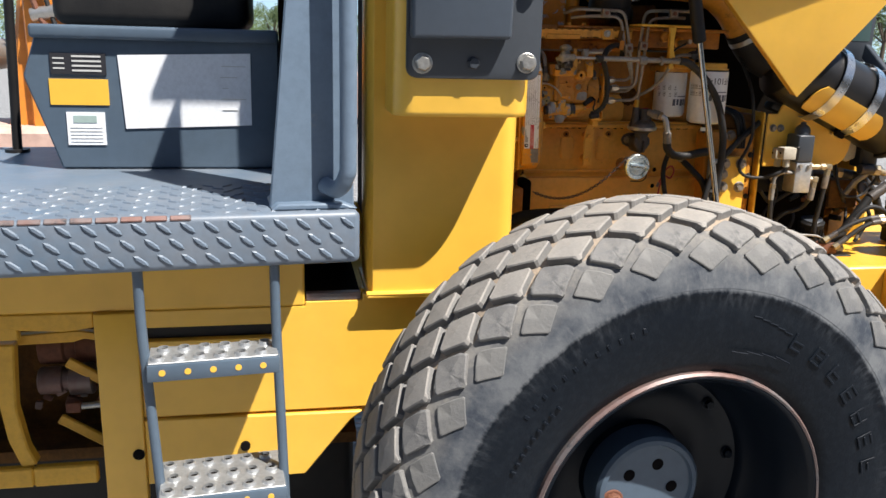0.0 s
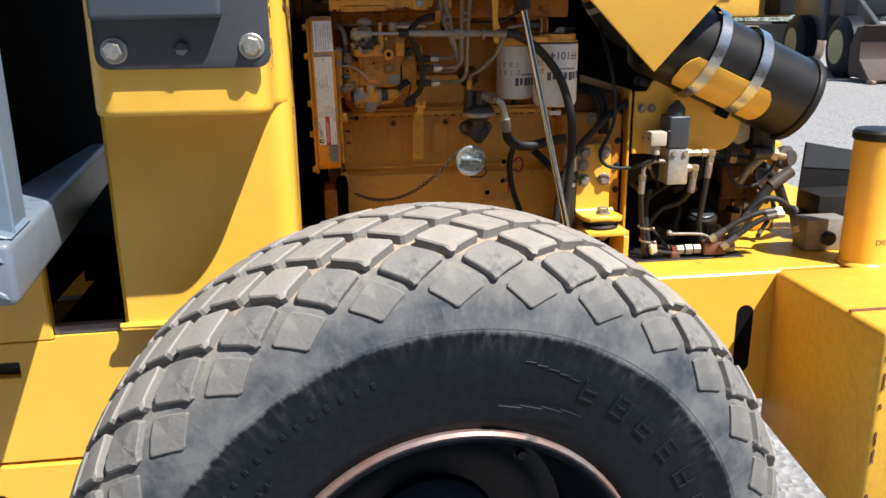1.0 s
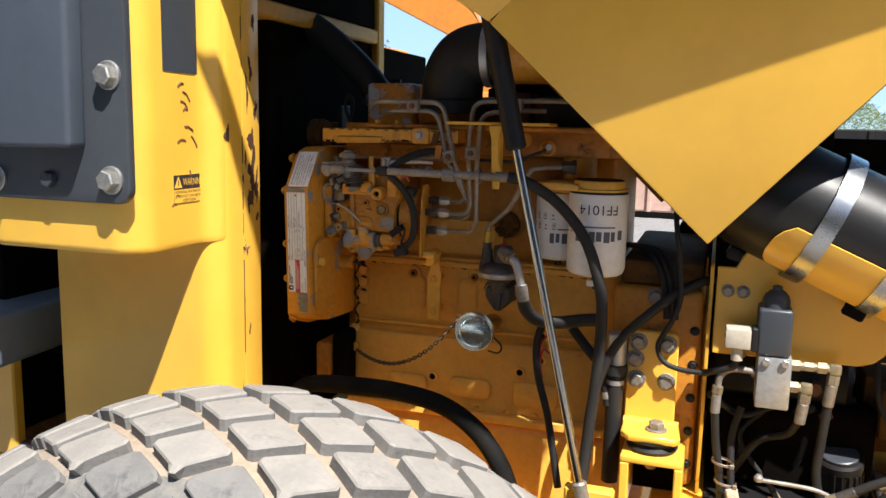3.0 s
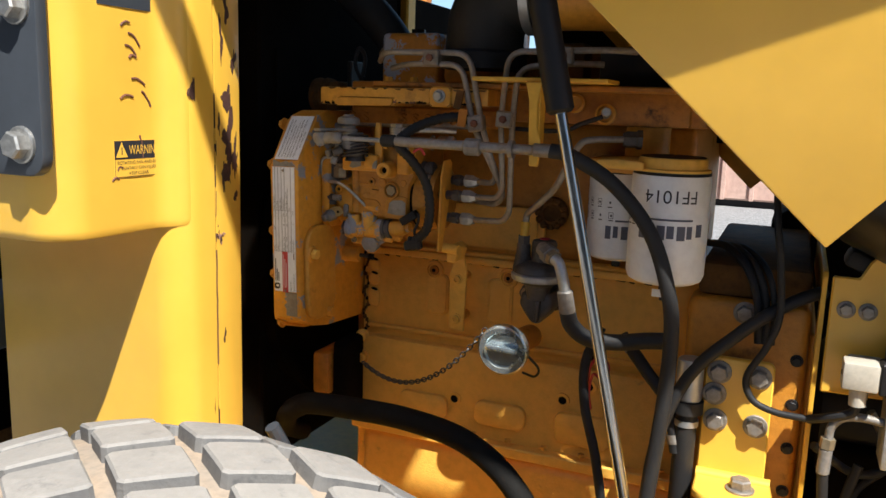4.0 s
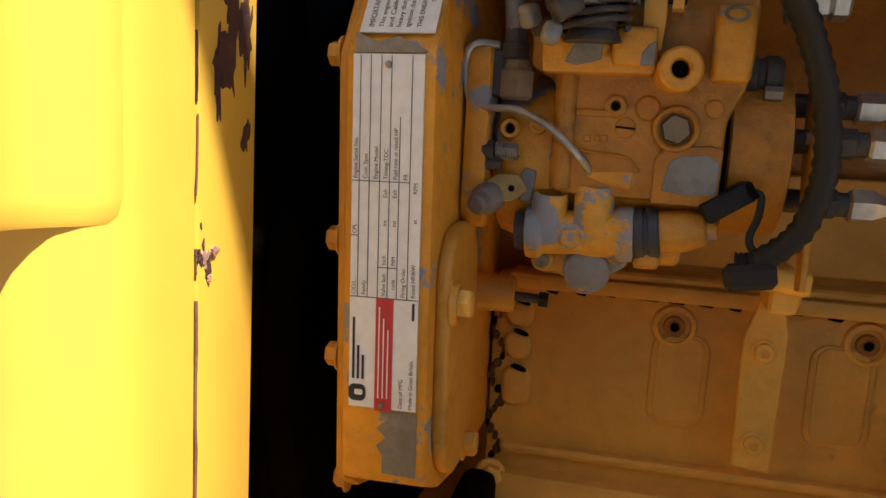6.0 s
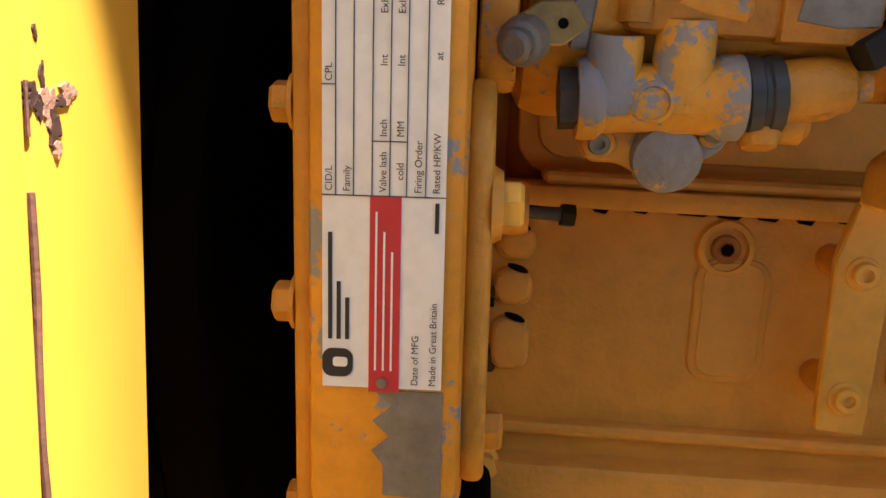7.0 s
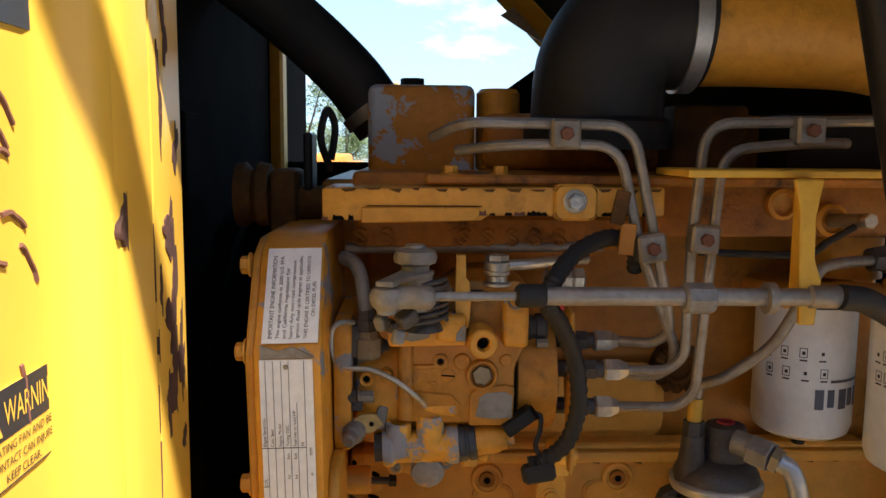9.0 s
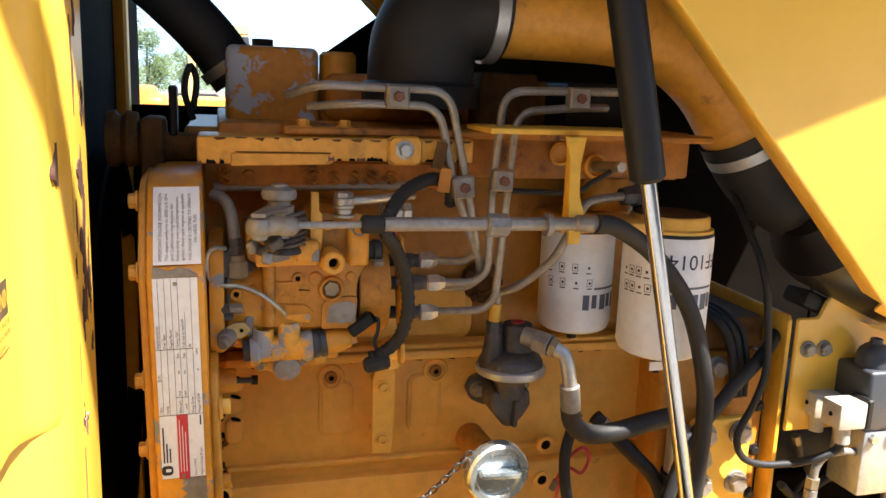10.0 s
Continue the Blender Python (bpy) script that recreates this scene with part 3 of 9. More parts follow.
def column_parts():
    # plan of the pressed sheet: front, round corner, side
    plan = [(-0.40, 0.10), (-0.405, -0.13), (-0.395, -0.144), (-0.11, -0.146)]
    for k in range(9):
        a = radians(-90 + 90 * k / 8)
        plan.append((-0.095 + 0.045 * math.cos(a), -0.101 + 0.045 * math.sin(a)))
    plan += [(-0.048, -0.079), (-0.048, -0.0765), (-0.054, -0.0755), (-0.054, -0.0735), (-0.048, -0.0725), (-0.0445, -0.026), (-0.048, -0.020), (-0.10, -0.019), (-0.13, 0.079)]
    bm = bmesh.new()
    rings = []
    for z in (0.975, 1.20, 1.45, 1.70, 2.0, 2.4):
        rings.append([bm.verts.new((x, y, z)) for x, y in plan])
    n = len(plan)
    for a, b in zip(rings, rings[1:]):
        for k in range(n):
            bm.faces.new((a[k], a[(k + 1) % n], b[(k + 1) % n], b[k]))
    bm.faces.new(rings[0]), bm.faces.new(rings[-1])
    shell = part("cowl_shell", bm, YELLOW, column, smooth=40)
    part("weld_bead", tube([(-0.41, -0.149, 0.972), (-0.3, -0.152, 0.973), (-0.2, -0.15, 0.9735), (-0.09, -0.149, 0.973), (-0.05, -0.10, 0.973)], 0.007, 8), YELLOW, column)
    part("base_lip", box(-0.41, -0.05, -0.155, 0.1, 0.962, 0.970, 0.003), YELLOW, column)
    # chips down to the primer along the seam
    rng = random.Random(4)
    chips = [(1.12, 0.055, 0.018, -0.078), (1.592, 0.036, 0.015, -0.112), (1.578, 0.036, 0.026, -0.050), (1.515, 0.05, 0.030, -0.048), (1.478, 0.04, 0.022, -0.050), (1.49, 0.03, 0.012, -0.034),
             (1.442, 0.018, 0.008, -0.034), (1.63, 0.03, 0.012, -0.036), (1.70, 0.04, 0.012, -0.05), (1.78, 0.03, 0.01, -0.04), (1.10, 0.03, 0.004, -0.074), (1.24, 0.02, 0.006, -0.06), (1.555, 0.075, 0.012, -0.044), (1.50, 0.06, 0.010, -0.036), (1.66, 0.06, 0.008, -0.060), (1.545, 0.03, 0.006, -0.066), (1.47, 0.05, 0.007, -0.058)]
    chips += [(rng.uniform(1.45, 1.80), rng.uniform(0.02, 0.05), rng.uniform(0.001, 0.0018), rng.uniform(-0.082, -0.0715)) for k in range(14)]
    chips += [(1.392, 0.008, 0.0022, -0.069), (1.384, 0.005, 0.002, -0.066), (1.402, 0.004, 0.0015, -0.071)]
    crack = [(-0.0484, -0.0737 + rng.uniform(-0.0006, 0.0006), 1.20 + 0.012 * k) for k in range(22)]
    for a, b in ((0, 15), (15, 17), (18, 22)):
        part("paint_crack", tube(crack[a:b], 0.0009 if a == 0 else 0.0005, 6), RUSTY, shell, "fine rusty crack along the seam")
    part("seam_line", box(-0.0540, -0.0500, -0.0755, -0.0735, 0.98, 2.39), GRIME, shell, "dark seam between the two sheets")
    for z, h, w, y in chips:
        ph = [rng.uniform(0, 6.28) for k in range(4)]
        pts = []
        for k in range(40):
            a = 2 * math.pi * k / 40
            r = 0.70 + 0.16 * math.sin(2 * a + ph[0]) + 0.12 * math.sin(5 * a + ph[1]) + 0.09 * math.sin(9 * a + ph[2]) + rng.uniform(-0.07, 0.07)
            pts.append((y + w / 2 * r * math.cos(a) + w * 0.16 * math.sin(3 * math.sin(a) + ph[3]), z + h / 2 * (1.25 * r) * math.sin(a)))
        x = -0.095 + math.sqrt(max(0.0, 0.045 ** 2 - (y + 0.101) ** 2)) if y < -0.101 else -0.0488 if y < -0.0725 else -0.048 + (y + 0.0725) * 0.075
        part("paint_chip", prism(pts, x - 0.004, x + 0.0005, plane="yz"), CHIP, shell, "rust-brown paint chip")
    # flaked patch with bare pinkish steel
    for k, (y, z, w, h) in enumerate(((-0.0722, 1.3885, 0.0052, 0.0075), (-0.0706, 1.3862, 0.0050, 0.0060), (-0.0672, 1.3868, 0.0080, 0.0110), (-0.0655, 1.3820, 0.0060, 0.0110), (-0.0600, 1.3895, 0.0080, 0.0060), (-0.0625, 1.3875, 0.0060, 0.0040), (-0.0652, 1.3770, 0.0040, 0.0050))):
        ph = rng.uniform(0, 6.28)
        pts = []
        for j in range(30):
            a = 2 * math.pi * j / 30
            r = 0.72 + 0.18 * math.sin(3 * a + ph) + 0.12 * math.sin(7 * a + 2 * ph) + rng.uniform(-0.1, 0.1)
            pts.append((y + w / 2 * r * math.cos(a), z + h / 2 * r * math.sin(a)))
        x = (-0.0488 if y < -0.0725 else -0.048 + (y + 0.0725) * 0.075) + 0.0001 * k
        part("flaked_spot", prism(pts, x - 0.004, x + 0.0004, plane="yz"), BARE_PINK if k % 2 == 0 and k else CHIP, shell, "flaked spot showing pinkish bare steel")
    # raised hinge housing
    plan2 = [(-0.37, -0.14), (-0.372, -0.25)]
    for k in range(9):
        a = radians(180 + 90 * k / 8)
        plan2.append((-0.332 + 0.04 * math.cos(a), -0.275 + 0.045 * math.sin(a)))
    for k in range(11):
        a = radians(-90 + 90 * k / 10)
        plan2.append((-0.126 + 0.05 * math.cos(a), -0.265 + 0.055 * math.sin(a)))
    plan2 += [(-0.0768, -0.20), (-0.0768, -0.167), (-0.0740, -0.153), (-0.0680, -0.142), (-0.0610, -0.1335), (-0.0550, -0.1250), (-0.0535, -0.1170)]
    bm = bmesh.new()
    rings = []
    cx, cy = -0.22, -0.145
    for z, s in ((1.408, 0.972), (1.411, 0.99), (1.419, 1.0), (1.8, 1.0), (2.4, 1.0)):
        rings.append([bm.verts.new((cx + (x - cx) * (0.5 + 0.5 * s), cy + (y - cy) * s, z)) for x, y in plan2])
    n = len(plan2)
    for a, b in zip(rings, rings[1:]):
        for k in range(n):
            bm.faces.new((a[k], a[(k + 1) % n], b[(k + 1) % n], b[k]))
    bm.faces.new(rings[0]), bm.faces.new(rings[-1])
    part("hinge_housing", bm, YELLOW, column, smooth=50)
    # dark bolted plate
    plate = part("mounting_plate", prism(rounded(-0.35, -0.07, 1.487, 2.3, 0.022), -0.338, -0.322, 0.003, 2), DARK, column, "dark grey bolted steel plate")
    part("cover_box", prism([(-0.345, 1.565), (-0.142, 1.568), (-0.132, 2.2), (-0.345, 2.2)], -0.375, -0.337, 0.008, 3), SLATE, column, "blue-grey sheet cover")
    for x, z in ((-0.318, 1.517), (-0.100, 1.522), (-0.098, 1.672), (-0.097, 1.83)):
        bolt(plate, (x, -0.338, z), (0, -1, 0), 0.0155, ZINC)
    bolt(plate, (-0.212, -0.338, 1.519), (0, -1, 0), 0.0125, DARK, washer=False)
    # stickers
    part("decal", box(-0.0795, -0.0755, -0.247, -0.160, 1.684, 2.0), DARK, column, "dark grey decal on the yellow corner")
    return shell


column_parts()

# bay wall behind the column: fan shroud and radiator side, blackened for the bay's shade
shroud = thing("fan_shroud", (-0.2, 0.3, 0.97), "sheet-metal fan shroud and radiator side, near black for the bay's shade", "fan shroud")
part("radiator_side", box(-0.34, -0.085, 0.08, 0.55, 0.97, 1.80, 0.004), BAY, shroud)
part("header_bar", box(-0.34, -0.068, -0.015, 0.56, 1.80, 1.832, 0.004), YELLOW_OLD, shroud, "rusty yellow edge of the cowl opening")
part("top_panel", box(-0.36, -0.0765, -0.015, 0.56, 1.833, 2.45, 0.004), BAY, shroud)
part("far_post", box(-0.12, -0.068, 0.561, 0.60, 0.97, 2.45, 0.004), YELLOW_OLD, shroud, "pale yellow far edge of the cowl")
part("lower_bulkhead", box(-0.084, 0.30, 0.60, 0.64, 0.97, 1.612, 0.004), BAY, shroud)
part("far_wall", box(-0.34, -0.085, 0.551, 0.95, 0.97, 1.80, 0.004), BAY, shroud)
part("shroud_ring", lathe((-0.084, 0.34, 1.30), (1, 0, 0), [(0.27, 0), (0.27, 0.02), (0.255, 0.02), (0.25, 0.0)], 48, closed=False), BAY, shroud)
part("duct_sheet", box(-0.084, -0.080, 0.12, 0.20, 1.30, 1.66, 0.001), BAY, shroud, "grey sheet edge, coloured black for the bay's shade")
part("cowl_roof", box(-0.455, -0.06, -0.46, 0.56, 2.401, 2.42, 0.004), YELLOW, shroud)
part("side_stay", rod((-0.03, 0.03, 1.07), (0.02, 0.10, 0.90), 0.012, 10), DARK, shroud)

# ---------------------------------------------------------------- wheel
WC = Vector((0.182, -0.455, 0.608))
wheel = thing("wheel", (WC.x, WC.y, GROUND), "large road-roller wheel with dusty diamond-tread tyre on a black rim", "wheel")
# half profile of the carcass: (radius, distance from the middle plane)
PROFILE = [(0.325, 0.150), (0.335, 0.168), (0.36, 0.178), (0.42, 0.190), (0.475, 0.193), (0.497, 0.192), (0.503, 0.195), (0.511, 0.192), (0.55, 0.181), (0.586, 0.164), (0.611, 0.138), (0.622, 0.104), (0.628, 0.06), (0.630, 0.0)]


def crown(arc):
    """Distance from the middle plane, radius and slope of the carcass at a length of arc from its crown."""
    left = abs(arc)
    pts = [(d, r) for r, d in PROFILE[7:]][::-1]
    for (d0, r0), (d1, r1) in zip(pts, pts[1:]):
        step = math.hypot(d1 - d0, r1 - r0)
        if left <= step:
            k = left / step
            return math.copysign(d0 + (d1 - d0) * k, arc), r0 + (r1 - r0) * k, math.atan2(r1 - r0, d1 - d0)
        left -= step
    return math.copysign(pts[-1][0], arc), pts[-1][1], -1.2


def worn_tyre_material():
    """Black sidewall that passes into a scuffed, dusty shoulder, with radial scrapes where they meet."""
    m = bpy.data.materials.new("worn_tyre_rubber")
    m.use_nodes = True
    N, L = m.node_tree.nodes, m.node_tree.links
    b = N["Principled BSDF"]
    co = N.new("ShaderNodeTexCoord")
    off = N.new("ShaderNodeVectorMath")
    off.operation = "SUBTRACT"
    L.new(co.outputs["Object"], off.inputs[0])
    off.inputs[1].default_value = WC - ORG[wheel.name]
    sep = N.new("ShaderNodeSeparateXYZ")
    L.new(off.outputs[0], sep.inputs[0])

    def calc(op, a, c, d=0.0):
        n = N.new("ShaderNodeMath")
        n.operation = op
        for s, v in zip(n.inputs, (a, c, d)):
            if isinstance(v, (int, float)):
                s.default_value = v
            else:
                L.new(v, s)
        return n.outputs[0]

    def noise(vec, scale, detail=6.0):
        n = N.new("ShaderNodeTexNoise")
        n.inputs["Scale"].default_value, n.inputs["Detail"].default_value, n.inputs["Roughness"].default_value = scale, detail, 0.65
        L.new(vec, n.inputs["Vector"])
        return n.outputs["Fac"]

    def span(src, lo, hi):
        n = N.new("ShaderNodeMapRange")
        n.inputs["From Min"].default_value, n.inputs["From Max"].default_value = lo, hi
        L.new(src, n.inputs["Value"])
        return n.outputs["Result"]

    def mix(fac, a, c):
        n = N.new("ShaderNodeMix")
        n.data_type = "RGBA"
        L.new(fac, n.inputs[0])
        for i, v in ((6, a), (7, c)):
            if isinstance(v, tuple):
                n.inputs[i].default_value = (*v, 1)
            else:
                L.new(v, n.inputs[i])
        return n.outputs[2]
    rad = calc("SQRT", calc("ADD", calc("MULTIPLY", sep.outputs[0], sep.outputs[0]), calc("MULTIPLY", sep.outputs[2], sep.outputs[2])), 0.0)
    ang = calc("ARCTAN2", sep.outputs[0], sep.outputs[2])
    pol = N.new("ShaderNodeCombineXYZ")
    L.new(calc("MULTIPLY", ang, 14.0), pol.inputs[0])
    L.new(calc("MULTIPLY", rad, 7.0), pol.inputs[1])
    streak = noise(pol.outputs[0], 2.4)
    broad = noise(off.outputs[0], 6.0)
    fine = noise(off.outputs[0], 70.0)
    pol2 = N.new("ShaderNodeCombineXYZ")
    L.new(calc("MULTIPLY", ang, 24.0), pol2.inputs[0])
    L.new(calc("MULTIPLY", rad, 16.0), pol2.inputs[1])
    scratch = noise(pol2.outputs[0], 1.6)
    patchy = noise(off.outputs[0], 13.0)
    edge = calc("MULTIPLY_ADD", calc("SUBTRACT", scratch, 0.5), 0.014, calc("MULTIPLY_ADD", calc("SUBTRACT", patchy, 0.5), 0.022, rad))
    side = mix(span(fine, 0.45, 0.8), (0.0058, 0.0085, 0.0130), (0.012, 0.016, 0.022))
    haze = calc("MULTIPLY", span(rad, 0.455, 0.508), calc("MULTIPLY", span(scratch, 0.46, 0.72), span(patchy, 0.36, 0.62)))
    side = mix(calc("MULTIPLY", haze, 0.55), side, (0.105, 0.115, 0.13))
    worn = mix(span(patchy, 0.36, 0.64), (0.042, 0.050, 0.064), (0.125, 0.132, 0.140))
    worn = mix(calc("MULTIPLY", span(scratch, 0.54, 0.8), 0.35), worn, (0.24, 0.24, 0.235))
    far = calc("MULTIPLY_ADD", calc("SUBTRACT", broad, 0.5), 0.10, rad)
    dust = mix(span(fine, 0.42, 0.75), (0.235, 0.222, 0.20), (0.12, 0.12, 0.125))
    worn = mix(span(far, 0.55, 0.615), worn, dust)
    f = span(edge, 0.5035, 0.5105)
    L.new(mix(f, side, worn), b.inputs["Base Color"])
    L.new(calc("MULTIPLY_ADD", f, 0.42, 0.33), b.inputs["Roughness"])
    b.inputs["Specular IOR Level"].default_value = 0.13
    bp = N.new("ShaderNodeBump")
    bp.inputs["Strength"].default_value, bp.inputs["Distance"].default_value = 0.3, 0.002
    L.new(noise(off.outputs[0], 170.0), bp.inputs["Height"])
    L.new(bp.outputs[0], b.inputs["Normal"])
    return m


def wheel_parts():
    worn = worn_tyre_material()
    prof = PROFILE + [(r, -d) for r, d in PROFILE[::-1][1:]]
    low = [(r, d) for r, d in prof]
    tyre = part("tyre", lathe(WC, (0, -1, 0), low, 120, closed=False), worn, wheel, "black tyre with smooth sidewall", smooth=60)
    part("tread_base", lathe(WC, (0, -1, 0), [(r + 0.0012, d * 1.002) for r, d in low if r > 0.60], 120, closed=False), GROOVE, tyre, "clay-dusted grooves of the tread", smooth=60)
    for s in (1, -1):
        part("shoulder", lathe(WC, (0, -1, 0), [(r + 0.001, s * d * 1.003) for r, d in PROFILE if 0.505 < r < 0.613], 120, closed=False), worn, tyre, "dusty scuffed shoulder", smooth=60)
    N = 30
    pitch = 2 * math.pi / N
    rows = [0.0, 0.054, 0.1044, 0.147, 0.190]
    rng = random.Random(2)
    for row, w0 in enumerate(rows):
        half_w = (0.0425, 0.0412, 0.0385, 0.0365, 0.032)[row]
        for sign in ((1,) if row == 0 else (1, -1)):
            bm = bmesh.new()
            half_a = pitch * (0.392 if row < 4 else 0.368)
            rise = (0.019, 0.019, 0.018, 0.012, 0.0055)[row]
            # diamond corners: (angle, distance)
            corners = [(-half_a, 0.0), (0.0, half_w), (half_a, 0.0), (0.0, -half_w)]
            lo, hi = [], []
            ring = []
            for k in range(4):
                a0, b0 = corners[k]
                a1, b1 = corners[(k + 1) % 4]
                for t in (0.07, 0.2, 0.5, 0.8, 0.93):
                    ring.append((a0 + (a1 - a0) * t, b0 + (b1 - b0) * t))

            def spot(a, d, up):
                w = sign * (w0 + d) if row else d
                w, r, s = crown(w)
                r += up * math.cos(s)
                w2 = w + math.copysign(1, w) * up * math.sin(-s) if abs(w) > 0.02 else w
                return Vector((math.sin(a) * r, -w2, math.cos(a) * r))

            lo = [bm.verts.new(spot(a * 1.035, d * 1.035, -0.002)) for a, d in ring]
            mid = [bm.verts.new(spot(a, d, rise * 0.86)) for a, d in ring]
            hi = [bm.verts.new(spot(a * 0.93, d * 0.93, rise)) for a, d in ring]
            top = bm.verts.new(spot(0, 0, rise))
            n = len(ring)
            for k in range(n):
                j = (k + 1) % n
                bm.faces.new((lo[k], lo[j], mid[j], mid[k]))
                bm.faces.new((mid[k], mid[j], hi[j], hi[k]))
                bm.faces.new((hi[k], hi[j], top))
            bmesh.ops.recalc_face_normals(bm, faces=bm.faces)
            me = bpy.data.meshes.new("tread_block")
            bm.to_mesh(me)
            bm.free()
            me.materials.append((TREAD, TREAD, TREAD, LUG_DARK, LUG_WORN)[row])
            me.materials.append(LUG_DARK)
            for k, poly in enumerate(me.polygons):
                poly.use_smooth = False
                # block sides take the darker rubber, painting in their shade
                poly.material_index = 1 if k % 3 == 0 and row < 4 else 0
            for k in range(N):
                ob = new("tread_block", me)
                ob.parent = tyre
                turn = (k + (0.5 if row % 2 else 0)) * 360 / N
                ob.matrix_basis = Matrix.Translation(WC - ORG[tyre.name]) @ pose(0, 0, 0, 0, turn, 0)
    # moulded lettering that cannot be read, as raised bars
    def raised(a, r, da, dr, material=TYRE):
        a = radians(a)
        c = WC + Vector((math.sin(a) * r, -0.1925, math.cos(a) * r))
        part("moulded_bar", turned_box(c, (da, 0.0026, dr), (0, math.degrees(a), 0), 0.0012), material, tyre)
    rl = random.Random(6)
    for k in range(7):
        a0 = 27 + 8.2 * k
        raised(a0, 0.441, 0.0055, 0.036)
        for r0 in (0.4255, 0.441, 0.4565)[:2 + k % 2]:
            raised(a0 + 1.9, r0, rl.uniform(0.016, 0.030), 0.0055)
        if k % 3 == 1:
            raised(a0 + 3.8, 0.441, 0.0055, 0.034)
    for k in range(5):
        raised(14 + 2.6 * k, 0.462 - 0.003 * k, 0.020, 0.0035)
    for k in range(12):
        raised(-52 + 3.2 * k, 0.455, 0.008, 0.012)
    for k in range(9):
        raised(-66 + 2.6 * k, 0.415, 0.006, 0.011)
    for k in range(4):
        raised(12 + 5 * k, 0.385 + 0.004 * k, 0.04, 0.003)
    # rim
    front = WC.y - 0.172
    rim = part("rim", lathe((WC.x, front, WC.z), (0, 1, 0), [(0.331, 0.0), (0.322, -0.006), (0.310, 0.004), (0.306, 0.05), (0.300, 0.055), (0.298, 0.09), (0.289, 0.10), (0.285, 0.15), (0.264, 0.165), (0.256, 0.19), (0.222, 0.20), (0.21, 0.216), (0.16, 0.222), (0.13, 0.216), (0.125, 0.20)], 72, closed=False), RIM, wheel, "black steel rim", smooth=50)
    part("rim_flange", lathe((WC.x, front, WC.z), (0, 1, 0), [(0.3245, -0.0062), (0.3285, -0.0085), (0.3330, -0.003), (0.3335, 0.006)], 72, closed=False), RIM_EDGE, rim, "scuffed bare rim edge with rust")
    part("rim_back", lathe((WC.x, front + 0.224, WC.z), (0, 1, 0), [(0.28, 0), (0.28, 0.01)], 40), RIM, rim)
    for k in range(10):
        a = radians(36 * k + 10)
        bolt(rim, (WC.x + 0.235 * math.sin(a), front + 0.194, WC.z + 0.235 * math.cos(a)), (0, -1, 0), 0.011, RIM)
    hub = part("hub_cover", lathe((WC.x - 0.0, front + 0.188, WC.z), (0, -1, 0), [(0.125, -0.03), (0.125, 0.05), (0.118, 0.058), (0.108, 0.060), (0.104, 0.052), (0, 0.05)], 40), GREY, rim, "blue-grey hub cover with holes")
    for k in range(5):
        a = radians(72 * k + 20)
        part("hub_hole", rod((WC.x + 0.06 * math.sin(a), front + 0.1385, WC.z + 0.06 * math.cos(a)), (WC.x + 0.06 * math.sin(a), front + 0.136, WC.z + 0.06 * math.cos(a)), 0.014, 14), HOLE, rim)
    bolt(rim, (WC.x - 0.085, front + 0.138, WC.z - 0.02), (0, -1, 0), 0.02, RUSTY, socket=True, name="drain_plug")


wheel_parts()
wheel.rotation_euler.z = radians(4.0)

# ---------------------------------------------------------------- operator's platform, turned a little on the chassis
PF = pose(-0.457, -0.515, 0, 0, 0, 5.3)


def pf(bm):
    bm.transform(PF)
    return bm


platform = thing("operator_platform", (-0.9, -0.2, 1.14), "blue-grey diamond-plate operator platform with worn rusty edge", "platform")


